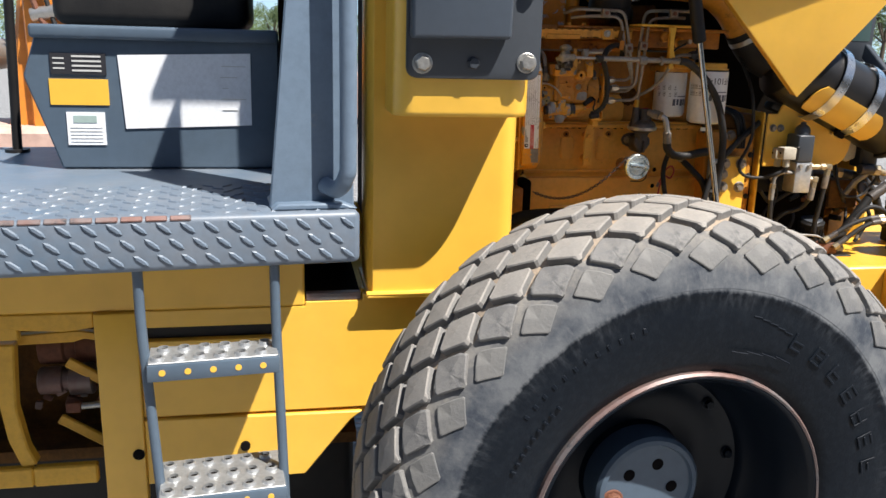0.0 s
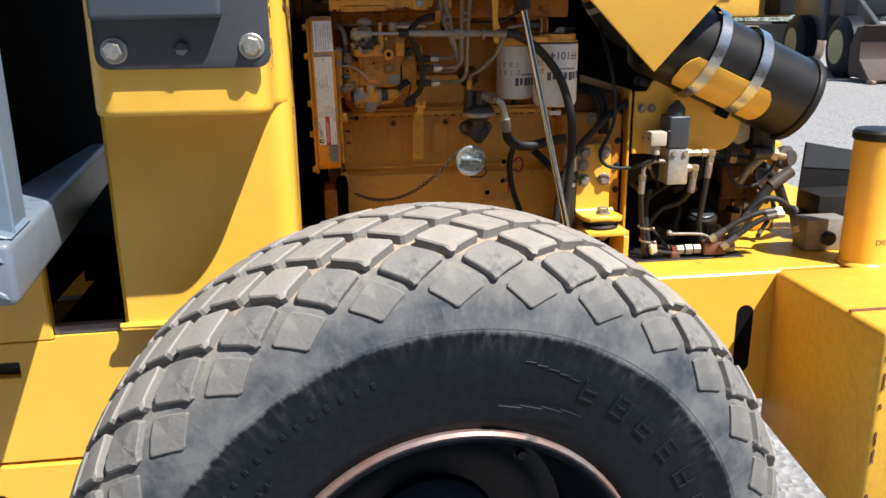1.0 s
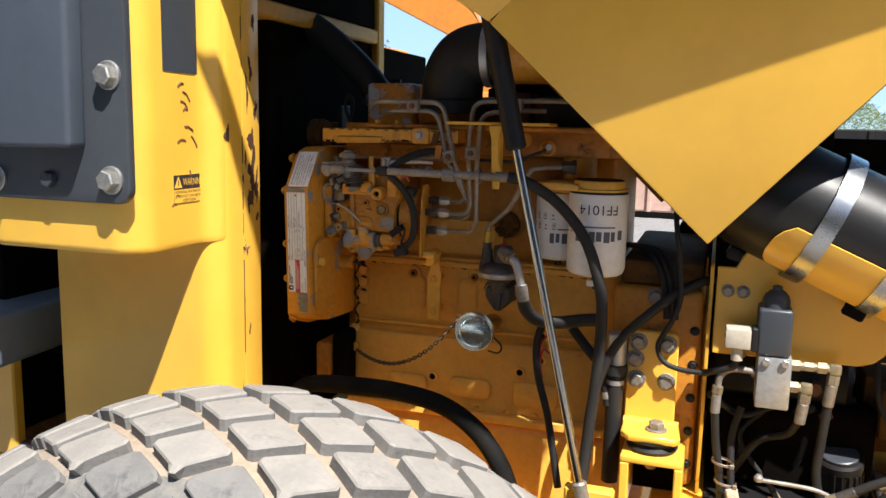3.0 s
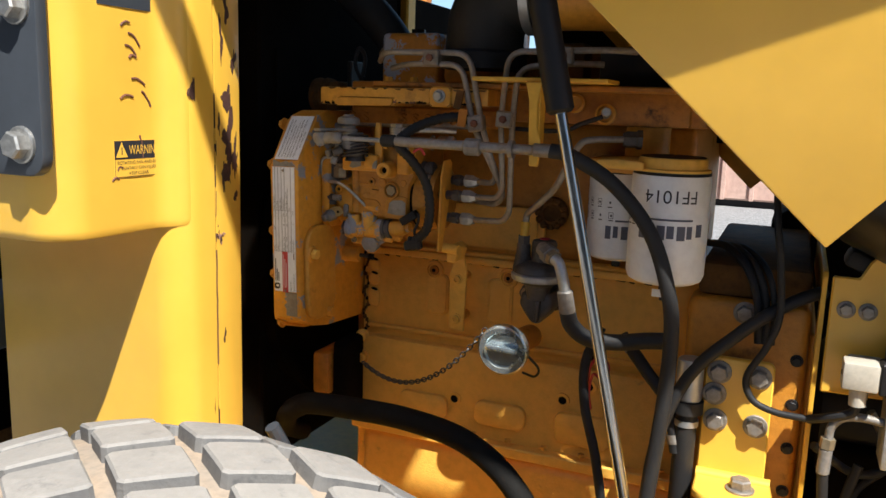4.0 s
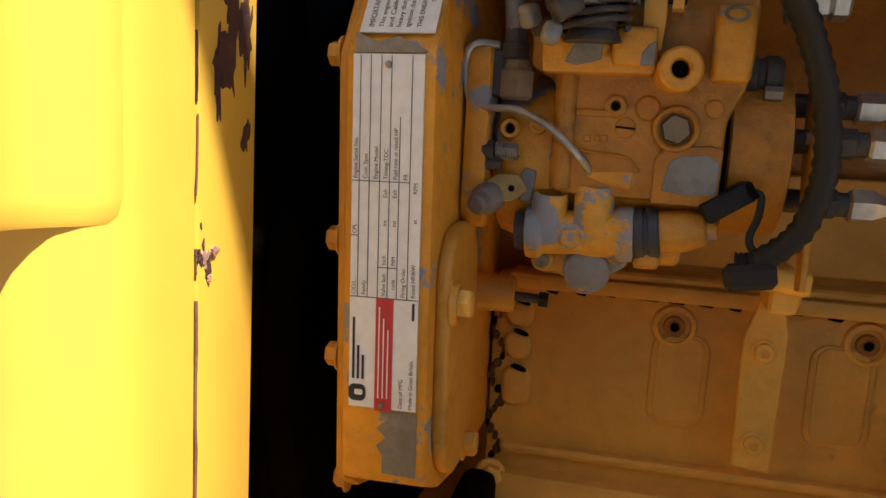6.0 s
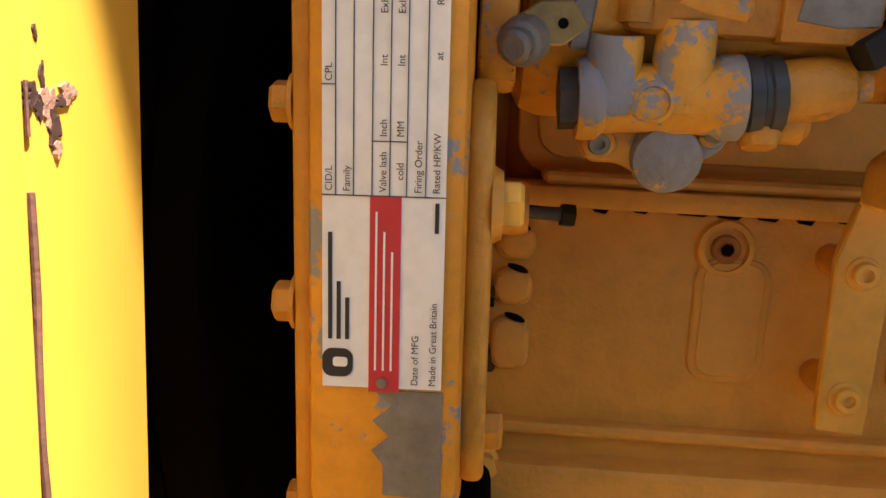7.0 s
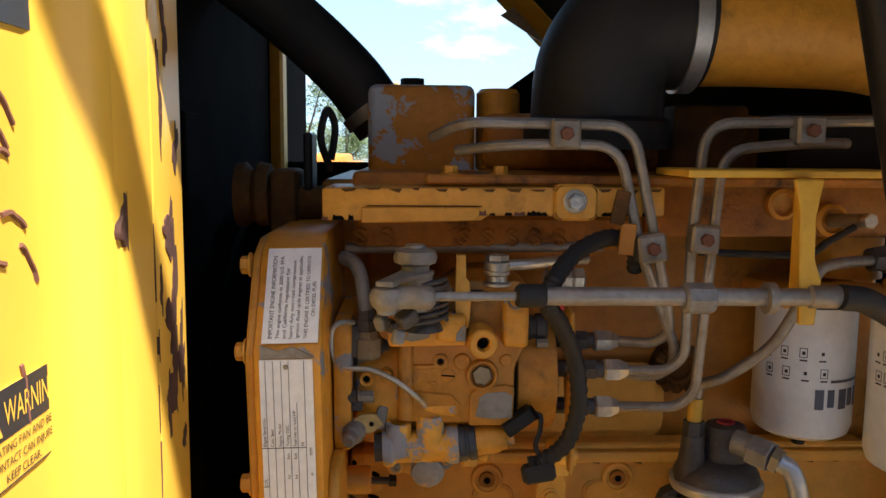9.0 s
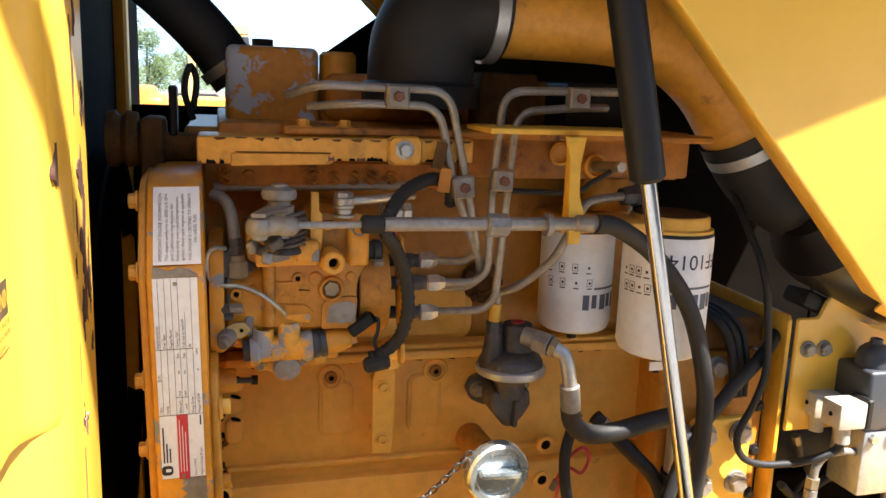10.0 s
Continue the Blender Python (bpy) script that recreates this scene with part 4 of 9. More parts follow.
def platform_parts():
    deck = part("deck_plate", pf(box(-1.35, 0.0, 0.0, 1.0, 1.150, 1.250, 0.012, 3)), DECK, platform)
    # raised lozenges of the tread plate: shared mesh
    def lozenge():
        bm = bmesh.new()
        ring = [(-0.017, 0), (-0.009, 0.0045), (0.009, 0.0045), (0.017, 0), (0.009, -0.0045), (-0.009, -0.0045)]
        lo = [bm.verts.new((x, y, 0)) for x, y in ring]
        hi = [bm.verts.new((x * 0.75, y * 0.5, 0.0028)) for x, y in ring]
        for k in range(6):
            bm.faces.new((lo[k], lo[(k + 1) % 6], hi[(k + 1) % 6], hi[k]))
        bm.faces.new(hi)
        bmesh.ops.recalc_face_normals(bm, faces=bm.faces)
        me = bpy.data.meshes.new("tread_lozenge")
        bm.to_mesh(me)
        bm.free()
        me.materials.append(DECK)
        return me
    loz = lozenge()

    def lay(m):
        ob = new("tread_lozenge", loz)
        ob.parent = deck
        ob.matrix_basis = Matrix.Translation(-ORG[deck.name]) @ PF @ m
    p = 0.0405
    for i in range(32):
        for j in range(3):
            u = -0.025 - p * i - (p / 2 if j % 2 else 0)
            lay(pose(u, -0.0002, 1.172 + 0.029 * j, 90, 0, 0) @ pose(0, 0, 0, 0, 0, -38 if j % 2 else -38))
    for i in range(26):
        for j in range(9):
            u = -0.03 - p * i - (p / 2 if j % 2 else 0)
            lay(pose(u, 0.03 + 0.034 * j, 1.2500, 0, 0, 50 if (i + j) % 2 else -40))
    # rubbed edge: bare bright rust spots on the corner
    rng = random.Random(9)
    for i in range(10):
        u = -0.32 - p * i
        part("worn_patch", pf(turned_box((u, 0.0036, 1.2466), (0.036, 0.004, 0.011), (-45, 0, 0), 0.0015)), RIM_EDGE, deck, "rubbed rusty patch on the deck edge")
    # upright of the guard
    post = part("guard_post", pf(prism([(-0.163, 1.25), (-0.004, 1.25), (-0.008, 1.62), (-0.012, 2.2), (-0.085, 2.2), (-0.128, 1.62)], 0.05, 0.058, 0.003)), POST, platform)
    part("post_side", pf(box(-0.022, -0.012, 0.0585, 0.16, 1.25, 2.2, 0.003)), POST, platform)
    part("handrail", pf(tube(smooth_line([(-0.026, 0.0, 2.2), (-0.023, 0.0, 1.6), (-0.023, 0.0, 1.36), (-0.026, 0.004, 1.315), (-0.04, 0.022, 1.288), (-0.06, 0.05, 1.292)]), 0.016, 16)), POST, platform)
    part("corner_gusset", pf(prism([(-0.163, 1.2505), (0.0, 1.2505), (-0.03, 1.262), (-0.15, 1.262)], 0.02, 0.15, 0.003)), POST, platform)


platform_parts()

console = thing("control_console", (-0.85, 0.05, 1.25), "dark blue-grey sheet-steel console with labels and data plate", "console")


def console_parts():
    body = part("console_body", prism([(-1.10, 1.252), (-0.605, 1.252), (-0.605, 1.552), (-1.137, 1.552), (-1.168, 1.46)], 0.0, 0.42, 0.004), GREY, console)
    part("console_rim", box(-1.145, -0.605, -0.02, 0.0, 1.545, 1.575, 0.008, 3), GREY, console)
    dp = part("data_plate", box(-1.108, -0.990, -0.004, 0.0005, 1.466, 1.513), INK, console, "black and silver data plate, unreadable")
    for k in range(4):
        part("plate_line", box(-1.062, -1.0, -0.0052, -0.0035, 1.5045 - 0.0105 * k, 1.5085 - 0.0105 * k), SILVER_INK, dp)
    for k in range(3):
        part("plate_line", box(-1.102, -1.078, -0.0052, -0.0035, 1.50 - 0.011 * k, 1.503 - 0.011 * k), SILVER_INK, dp)
    part("yellow_label", box(-1.114, -0.988, -0.003, 0.0005, 1.398, 1.456), YELLOW, console, "blank yellow label")
    wl = part("white_label", box(-1.083, -1.0, -0.003, 0.0005, 1.307, 1.382), PAPER, console, "small white printed label")
    part("label_print", box(-1.068, -1.018, -0.0042, -0.0025, 1.358, 1.374), material("faded_green_print", (0.35, 0.45, 0.42), 0.5, bump=0), wl)
    for k in range(5):
        part("label_print", box(-1.076, -1.007, -0.0042, -0.0025, 1.346 - 0.008 * k, 1.3475 - 0.008 * k), SILVER_INK, wl)
    big = part("instruction_sheet", plate3([(-0.964, -0.0035, 1.511), (-0.955, -0.0035, 1.345), (-0.671, -0.0035, 1.355), (-0.670, -0.0035, 1.521)], 0.004), PAPER, console, "faded white instruction sheet, unreadable")
    for k in range(5):
        part("sheet_print", box(-0.736 - 0.004 * (k % 2), -0.682 - 0.02 * (k % 3), -0.0052, -0.003, 1.49 - 0.025 * k, 1.4915 - 0.025 * k), SILVER_INK, big)


console_parts()
seat = thing("driver_chair", (-0.9, 0.35, 1.575), "black padded driver chair seen in shade", "chair")
part("cushion", box(-1.13, -0.68, 0.12, 0.6, 1.576, 1.70, 0.03, 4), RUBBER, seat)
part("backrest", box(-1.12, -0.69, 0.50, 0.62, 1.70, 2.2, 0.03, 4), RUBBER, seat)
pole = thing("steering_post", (-1.27, 0.3, 1.25), "slim black upright post standing on the deck", "post")
part("tube", rod((-1.285, 0.3, 1.25), (-1.262, 0.3, 1.9), 0.012), BLACK, pole)
part("foot", rod((-1.285, 0.3, 1.25), (-1.285, 0.3, 1.258), 0.03), BLACK, pole)

# ---------------------------------------------------------------- ladder
ladder = thing("boarding_ladder", (-0.72, -0.57, 0.45), "grey steel boarding ladder with galvanised serrated treads", "ladder")


def ladder_parts():
    def rail(u0, u1):
        part("stringer", pf(tube(round_line([(u0, 0.03, 1.152), (u0, 0.03, 1.05), (u1, 0.0, 0.60), (u1, 0.0, 0.3)], 0.05), 0.0095, 14)), GREY, ladder)
    rail(-0.40, -0.375)
    rail(-0.158, -0.148)

    def tread(u0, u1, v0, v1, z):
        t = part("tread", pf(box(u0, u1, v0, v1, z - 0.036, z - 0.0025, 0.004, 2)), GREY, ladder, "blue-grey perforated tread with bare top")
        part("tread_top", pf(box(u0 + 0.003, u1 - 0.003, v0 + 0.003, v1 - 0.003, z - 0.0024, z, 0.001)), GALV, t)
        for i in range(6):
            for j in range(3 if v1 - v0 > 0.1 else 2):
                u = u0 + (u1 - u0) * (i + 0.5 + (0.25 if j % 2 else 0)) / 6.4
                v = v0 + (v1 - v0) * (j + 0.5) / (3 if v1 - v0 > 0.1 else 2)
                part("raised_ring", pf(lathe((u, v, z), (0, 0, 1), [(0.0135, -0.001), (0.011, 0.006), (0.0085, 0.006), (0.008, -0.001)], 12, closed=False)), GALV, t)
                part("ring_hole", pf(rod((u, v, z + 0.0002), (u, v, z + 0.0008), 0.008, 12)), HOLE, t)
        for i in range(5):
            u = u0 + (u1 - u0) * (i + 0.6) / 5.3
            part("side_hole", pf(rod((u, v0 - 0.001, z - 0.018), (u, v0 + 0.003, z - 0.018), 0.006, 12)), YELLOW, t)
    tread(-0.392, -0.155, -0.02, 0.07, 0.985)
    tread(-0.385, -0.150, -0.06, 0.09, 0.735)


ladder_parts()

# ---------------------------------------------------------------- lettering
def words(name, body, size, m, ink, parent, label="", align="LEFT", width=None):
    cu = bpy.data.curves.new("words", "FONT")
    cu.body, cu.size, cu.align_x = body, size, align
    tmp = bpy.data.objects.new("words", cu)
    me = bpy.data.meshes.new_from_object(tmp)
    bpy.data.objects.remove(tmp)
    bpy.data.curves.remove(cu)
    if width and me.vertices:
        xs = [v.co.x for v in me.vertices]
        me.transform(Matrix.Diagonal((width / max(1e-6, max(xs) - min(xs)), 1, 1, 1)))
    me.transform(Matrix.Translation(-ORG[parent.name]) @ m)
    me.materials.clear()
    me.materials.append(ink)
    ob = new(name, me)
    ob.parent = parent
    ORG[ob.name] = ORG[parent.name]
    return tagged(ob, label)


# writing that runs upwards on a face looking to -y, and plain writing on such a face
def upward(x, y, z):
    return pose(x, y, z, 90, 0, 0) @ pose(0, 0, 0, 0, 0, 90)


def level(x, y, z, turn=0):
    return pose(x, y, z, 90, 0, 0) @ pose(0, 0, 0, 0, 0, turn)


# ---------------------------------------------------------------- engine
engine = thing("diesel_engine", (0.3, 0.4, 0.9), "orange-yellow four-cylinder diesel engine, grimy and chipped", "engine")


def engine_block():
    block = part("crankcase", box(0.048, 0.60, 0.165, 0.62, 0.90, 1.200, 0.006, 2), BLOCK, engine)
    part("cylinder_block", box(0.048, 0.60, 0.182, 0.62, 1.195, 1.345, 0.004, 2), BLOCK, engine)
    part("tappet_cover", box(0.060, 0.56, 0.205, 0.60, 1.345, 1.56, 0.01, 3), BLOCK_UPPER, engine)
    part("cover_flange", prism(rounded(0.066, 0.35, 1.352, 1.42, 0.02), 0.196, 0.206, 0.003, 2), BLOCK, engine)
    part("cover_panel", prism(rounded(0.076, 0.34, 1.362, 1.43, 0.015), 0.190, 0.197, 0.003, 2), BLOCK, engine)
    part("ledge", box(0.060, 0.56, 0.172, 0.206, 1.338, 1.349, 0.002, 2), BLOCK, engine)
    part("ledge_lip", box(0.080, 0.54, 0.176, 0.20, 1.3495, 1.356, 0.002), BLOCK, engine)
    # cast pockets, ribs and pads
    for x0, x1, z0, z1 in ((0.163, 0.203, 1.247, 1.315), (0.268, 0.31, 1.245, 1.318)):
        part("cast_pocket", prism(rounded(x0, x1, z0, z1, 0.012), 0.1795, 0.19, 0.002, 2), BLOCK, block)
        part("pocket_floor", prism(rounded(x0 + 0.004, x1 - 0.004, z0 + 0.004, z1 - 0.002, 0.009), 0.1785, 0.19, 0.0005), BLOCK, block)
    part("cast_rib", box(0.06, 0.60, 0.174, 0.19, 1.212, 1.220, 0.003, 2), BLOCK, block)
    for z, h in ((1.247, 0.030), (1.283, 0.021), (1.308, 0.019)):
        part("cast_pad", prism(rounded(0.0575, 0.0785, z, z + h, 0.0075), 0.1775, 0.186, 0.0035, 3), BLOCK, block)
        lip = [(0.0700 + 0.0055 * math.cos(a), z + h - 0.0005 + 0.0014 * math.sin(a) - 0.0015 * math.cos(a)) for a in (2 * math.pi * k / 14 for k in range(14))]
        part("oil_pit", prism(lip, 0.1768, 0.186), HOLE, block, "dark crescent at the top of the cast pad")
    rs = random.Random(17)
    for k in range(26):
        z0 = 1.206 + 0.0052 * k
        w0 = rs.uniform(0.003, 0.009)
        pts = [(0.0535 + 0.0045 * math.sin(k * 0.9) + w0 * 0.5 * rs.uniform(0.6, 1) * math.cos(a), z0 + 0.0042 * rs.uniform(0.6, 1) * math.sin(a)) for a in (2 * math.pi * j / 9 for j in range(9))]
        part("sealant_crumb", prism(pts, 0.1785, 0.184, 0.0006), GRIME if k % 5 else HOLE, block, "crumbly dark sealant along the joint")
    bolt(block, (0.0550, 0.168, 1.197), (0.3, -1, 0), 0.0085, STRAP)
    for x0, x1, z0, z1 in ((0.262, 0.346, 1.085, 1.125), (0.392, 0.478, 1.080, 1.130), (0.13, 0.215, 1.08, 1.12)):
        part("cast_pad", prism(rounded(x0, x1, z0, z1, 0.014), 0.156, 0.170, 0.004, 2), BLOCK, block)
    for x, z in ((0.226, 1.118), (0.441, 1.175), (0.443, 1.222), (0.402, 1.147)):
        part("core_hole", lathe((x, 0.1655, z), (0, -1, 0), [(0.011, -0.004), (0.011, 0.004), (0.0065, 0.004), (0.006, -0.01)], 16, closed=False), BLOCK, block)
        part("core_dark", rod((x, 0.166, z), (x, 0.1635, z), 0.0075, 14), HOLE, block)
    for x, z in ((0.177, 1.320), (0.302, 1.321)):
        boss = part("oil_gallery_boss", lathe((x, 0.183, z), (0, -1, 0), [(0.016, 0), (0.0145, 0.005), (0.0115, 0.006), (0.011, 0.002), (0, 0.002)], 24), BLOCK, block)
        bolt(block, (x, 0.182, z), (0, -1, 0), 0.0075, ENGINE_OILY_DIM, washer=False, socket=True, name="gallery_plug")
        part("socket_dark", rod((x, 0.1765, z), (x, 0.1755, z), 0.0032, 6), HOLE, boss)
    part("pan_flange", box(0.048, 0.60, 0.145, 0.30, 1.045, 1.062, 0.002), BLOCK, engine)
    part("oil_pan", box(0.06, 0.59, 0.155, 0.58, 0.80, 1.044, 0.02, 3), BLOCK, engine)
    for k in range(9):
        bolt(block, (0.09 + 0.058 * k, 0.152, 1.068), (0, 0, 1), 0.0055, ENGINE, washer=False)
    part("front_foot", box(0.006, 0.036, 0.09, 0.2, 1.113, 1.183, 0.006, 2), ENGINE_OILY_DIM, engine)
    bolt(block, (0.06, 0.158, 1.165), (0, -1, 0), 0.009, ENGINE)
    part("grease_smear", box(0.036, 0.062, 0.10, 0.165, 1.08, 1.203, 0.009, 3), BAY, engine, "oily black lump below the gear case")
    plug = part("rusted_plug", lathe((0.360, 0.206, 1.425), (0, -1, 0), [(0.024, 0), (0.024, 0.010), (0.020, 0.016), (0.012, 0.018), (0.011, 0.013), (0, 0.012)], 24), GRIME, block, "dark rusted plug in the cover")
    for k in range(12):
        a = 2 * math.pi * k / 12
        part("crust", turned_box((0.360 + 0.0200 * math.cos(a), 0.193 - 0.002 * (k % 3), 1.425 + 0.0200 * math.sin(a)), (0.010, 0.010, 0.009), (k * 31, -math.degrees(a), k * 17), 0.002, 1), GRIME, plug)


engine_block()


def cylinder_head():
    head = part("cylinder_head", box(0.055, 0.58, 0.12, 0.58, 1.56, 1.612, 0.004, 2), ENGINE_OILY_DIM, engine)
    rail = part("intake_rail", prism([(0.036, 1.576), (0.158, 1.576), (0.162, 1.580), (0.30, 1.580), (0.30, 1.603), (0.036, 1.601)], 0.062, 0.14, 0.0025, 2), ENGINE, head, "yellow ledge with flaking paint")
    part("rail_cap", box(0.115, 0.58, 0.075, 0.16, 1.603, 1.611, 0.002), ENGINE_OILY_DIM, head)
    part("rail_lip", box(0.070, 0.158, 0.0605, 0.064, 1.5872, 1.5880, 0.0003), GRIME, rail)
    part("rail_step", prism([(0.066, 1.5745), (0.152, 1.5765), (0.156, 1.5800), (0.156, 1.5868), (0.066, 1.5862)], 0.0590, 0.063, 0.0008), ENGINE, rail)
    part("manifold", box(0.30, 0.56, 0.105, 0.2, 1.560, 1.606, 0.004, 2), ENGINE_OILY_DIM, head)
    rng = random.Random(31)
    for k in range(26):
        x, w, h = 0.04 + 0.0098 * k + rng.uniform(-0.002, 0.002), rng.uniform(0.004, 0.011), rng.uniform(0.0015, 0.005)
        zb = 1.5772 if x < 0.158 else 1.5812
        pts = [(x - w / 2, zb - 0.0008), (x + w / 2, zb - 0.0008)] + [(x + w * (0.4 - 0.2 * j), zb + h * rng.uniform(0.4, 1.0)) for j in range(5)]
        part("flaked_edge", prism(pts, 0.0613, 0.0625), HOLE if k % 3 else RUSTY, rail, "dark patch where paint has flaked off")
    for k in range(14):
        x, w = 0.05 + 0.018 * k, rng.uniform(0.006, 0.016)
        zt = 1.6005 + 0.0006 * (k % 2)
        part("flaked_edge", prism([(x, zt), (x + w, zt + 0.0004), (x + w * 0.8, zt - rng.uniform(0.001, 0.003)), (x + w * 0.3, zt - rng.uniform(0.001, 0.0025))], 0.0613, 0.0625), GRIME, rail, "dark patch where paint has flaked off")
    part("bolt_pad", prism(rounded(0.213, 0.247, 1.577, 1.605, 0.006), 0.0585, 0.07, 0.002), ENGINE, rail)
    bolt(rail, (0.229, 0.0585, 1.592), (0, -1, 0), 0.0068, ZINC)
    for x in (0.062, 0.084, 0.148, 0.168, 0.188, 0.207, 0.228):
        ess = [(0.0042, 0.0040), (0.0, 0.0062), (-0.0040, 0.0035), (0.0, 0.0002), (0.0042, -0.0034), (0.0, -0.0062), (-0.0043, -0.0040)]
        part("cast_mark", tube(smooth_line([(x + a, 0.1135, 1.5585 + b) for a, b in ess], 4), 0.0019, 6), ENGINE_OILY_DIM, head)
    part("cast_web", box(0.06, 0.30, 0.114, 0.13, 1.548, 1.576, 0.003), ENGINE_OILY_DIM, head)
    for x, z, r in ((0.41, 1.588, 0.013), (0.452, 1.575, 0.014)):
        part("sender_boss", lathe((x, 0.106, z), (0, -1, 0), [(r, 0), (r, 0.008), (r * 0.75, 0.01), (r * 0.7, 0.004), (0, 0.004)], 16), ENGINE, head)
    part("sender", rod((0.452, 0.10, 1.575), (0.462, 0.06, 1.578), 0.006, 12), STEEL, head)
    bolt(head, (0.461, 0.063, 1.578), (0.2, -1, 0.05), 0.0065, ZINC, washer=False)
    part("sender_wire", tube(smooth_line([(0.455, 0.07, 1.572), (0.43, 0.06, 1.562), (0.405, 0.055, 1.552), (0.33, 0.07, 1.552)]), 0.003, 8), RUBBER, head)
    # rocker covers and exhaust side shapes
    part("rocker_cover", box(0.17, 0.56, 0.20, 0.42, 1.612, 1.665, 0.012, 3), ENGINE_OILY_DIM, head)
    part("injector_cover", box(0.335, 0.405, 0.16, 0.24, 1.612, 1.672, 0.006, 2), GRIME, head, "dark brown sheet cover")
    part("injector_cover", box(0.43, 0.53, 0.14, 0.24, 1.612, 1.665, 0.006, 2), BLACK, head)
    th = part("thermostat_housing", box(0.064, 0.163, 0.20, 0.30, 1.603, 1.690, 0.008, 3), THERMO, head, "yellow housing with flaked paint showing grey metal")
    part("top_cap", rod((0.105, 0.25, 1.69), (0.105, 0.25, 1.699), 0.012, 6), BLACK, th)
    part("sensor_body", rod((0.187, 0.23, 1.61), (0.187, 0.23, 1.688), 0.021, 18, bevel=0.004), ENGINE, head)
    for x, z in ((0.135, 1.613), (0.175, 1.613)):
        bolt(head, (x, 0.09, z - 0.002), (0, 0, 1), 0.006, ENGINE)
    # pulley and alternator side by the fan
    part("accessory_bracket", box(-0.022, 0.002, 0.17, 0.24, 1.535, 1.612, 0.006, 2), GRIME, engine)
    part("idler_pulley", lathe((-0.055, 0.20, 1.588), (1, 0, 0), [(0.018, -0.002), (0.029, 0), (0.030, 0.008), (0.023, 0.014), (0.030, 0.02), (0.028, 0.03)], 28), GRIME, engine)
    part("idler_hub", rod((-0.025, 0.20, 1.580), (0.04, 0.20, 1.580), 0.016, 18), GRIME, engine)
    part("belt_guard", box(0.006, 0.014, 0.19, 0.23, 1.575, 1.645, 0.002), BLACK, engine)
    part("coil_wire", tube(smooth_line([(0.03, 0.2, 1.61), (0.022, 0.19, 1.64), (0.028, 0.19, 1.665), (0.034, 0.2, 1.65), (0.03, 0.2, 1.62)]), 0.0035, 8), RUBBER, engine)


cylinder_head()
rng_seam = random.Random(8)
for k in range(22):
    x = 0.085 + 0.021 * k
    w = rng_seam.uniform(0.008, 0.02)
    h = rng_seam.uniform(0.001, 0.0035)
    part("grimy_seam", prism([(x, 1.3375), (x + w, 1.3375), (x + w * 0.8, 1.3375 - h), (x + w * 0.2, 1.3375 - h * 0.7)], 0.1805, 0.1825), HOLE, engine, "uneven dark marks under the ledge")
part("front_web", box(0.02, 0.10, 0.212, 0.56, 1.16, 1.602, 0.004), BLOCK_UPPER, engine)


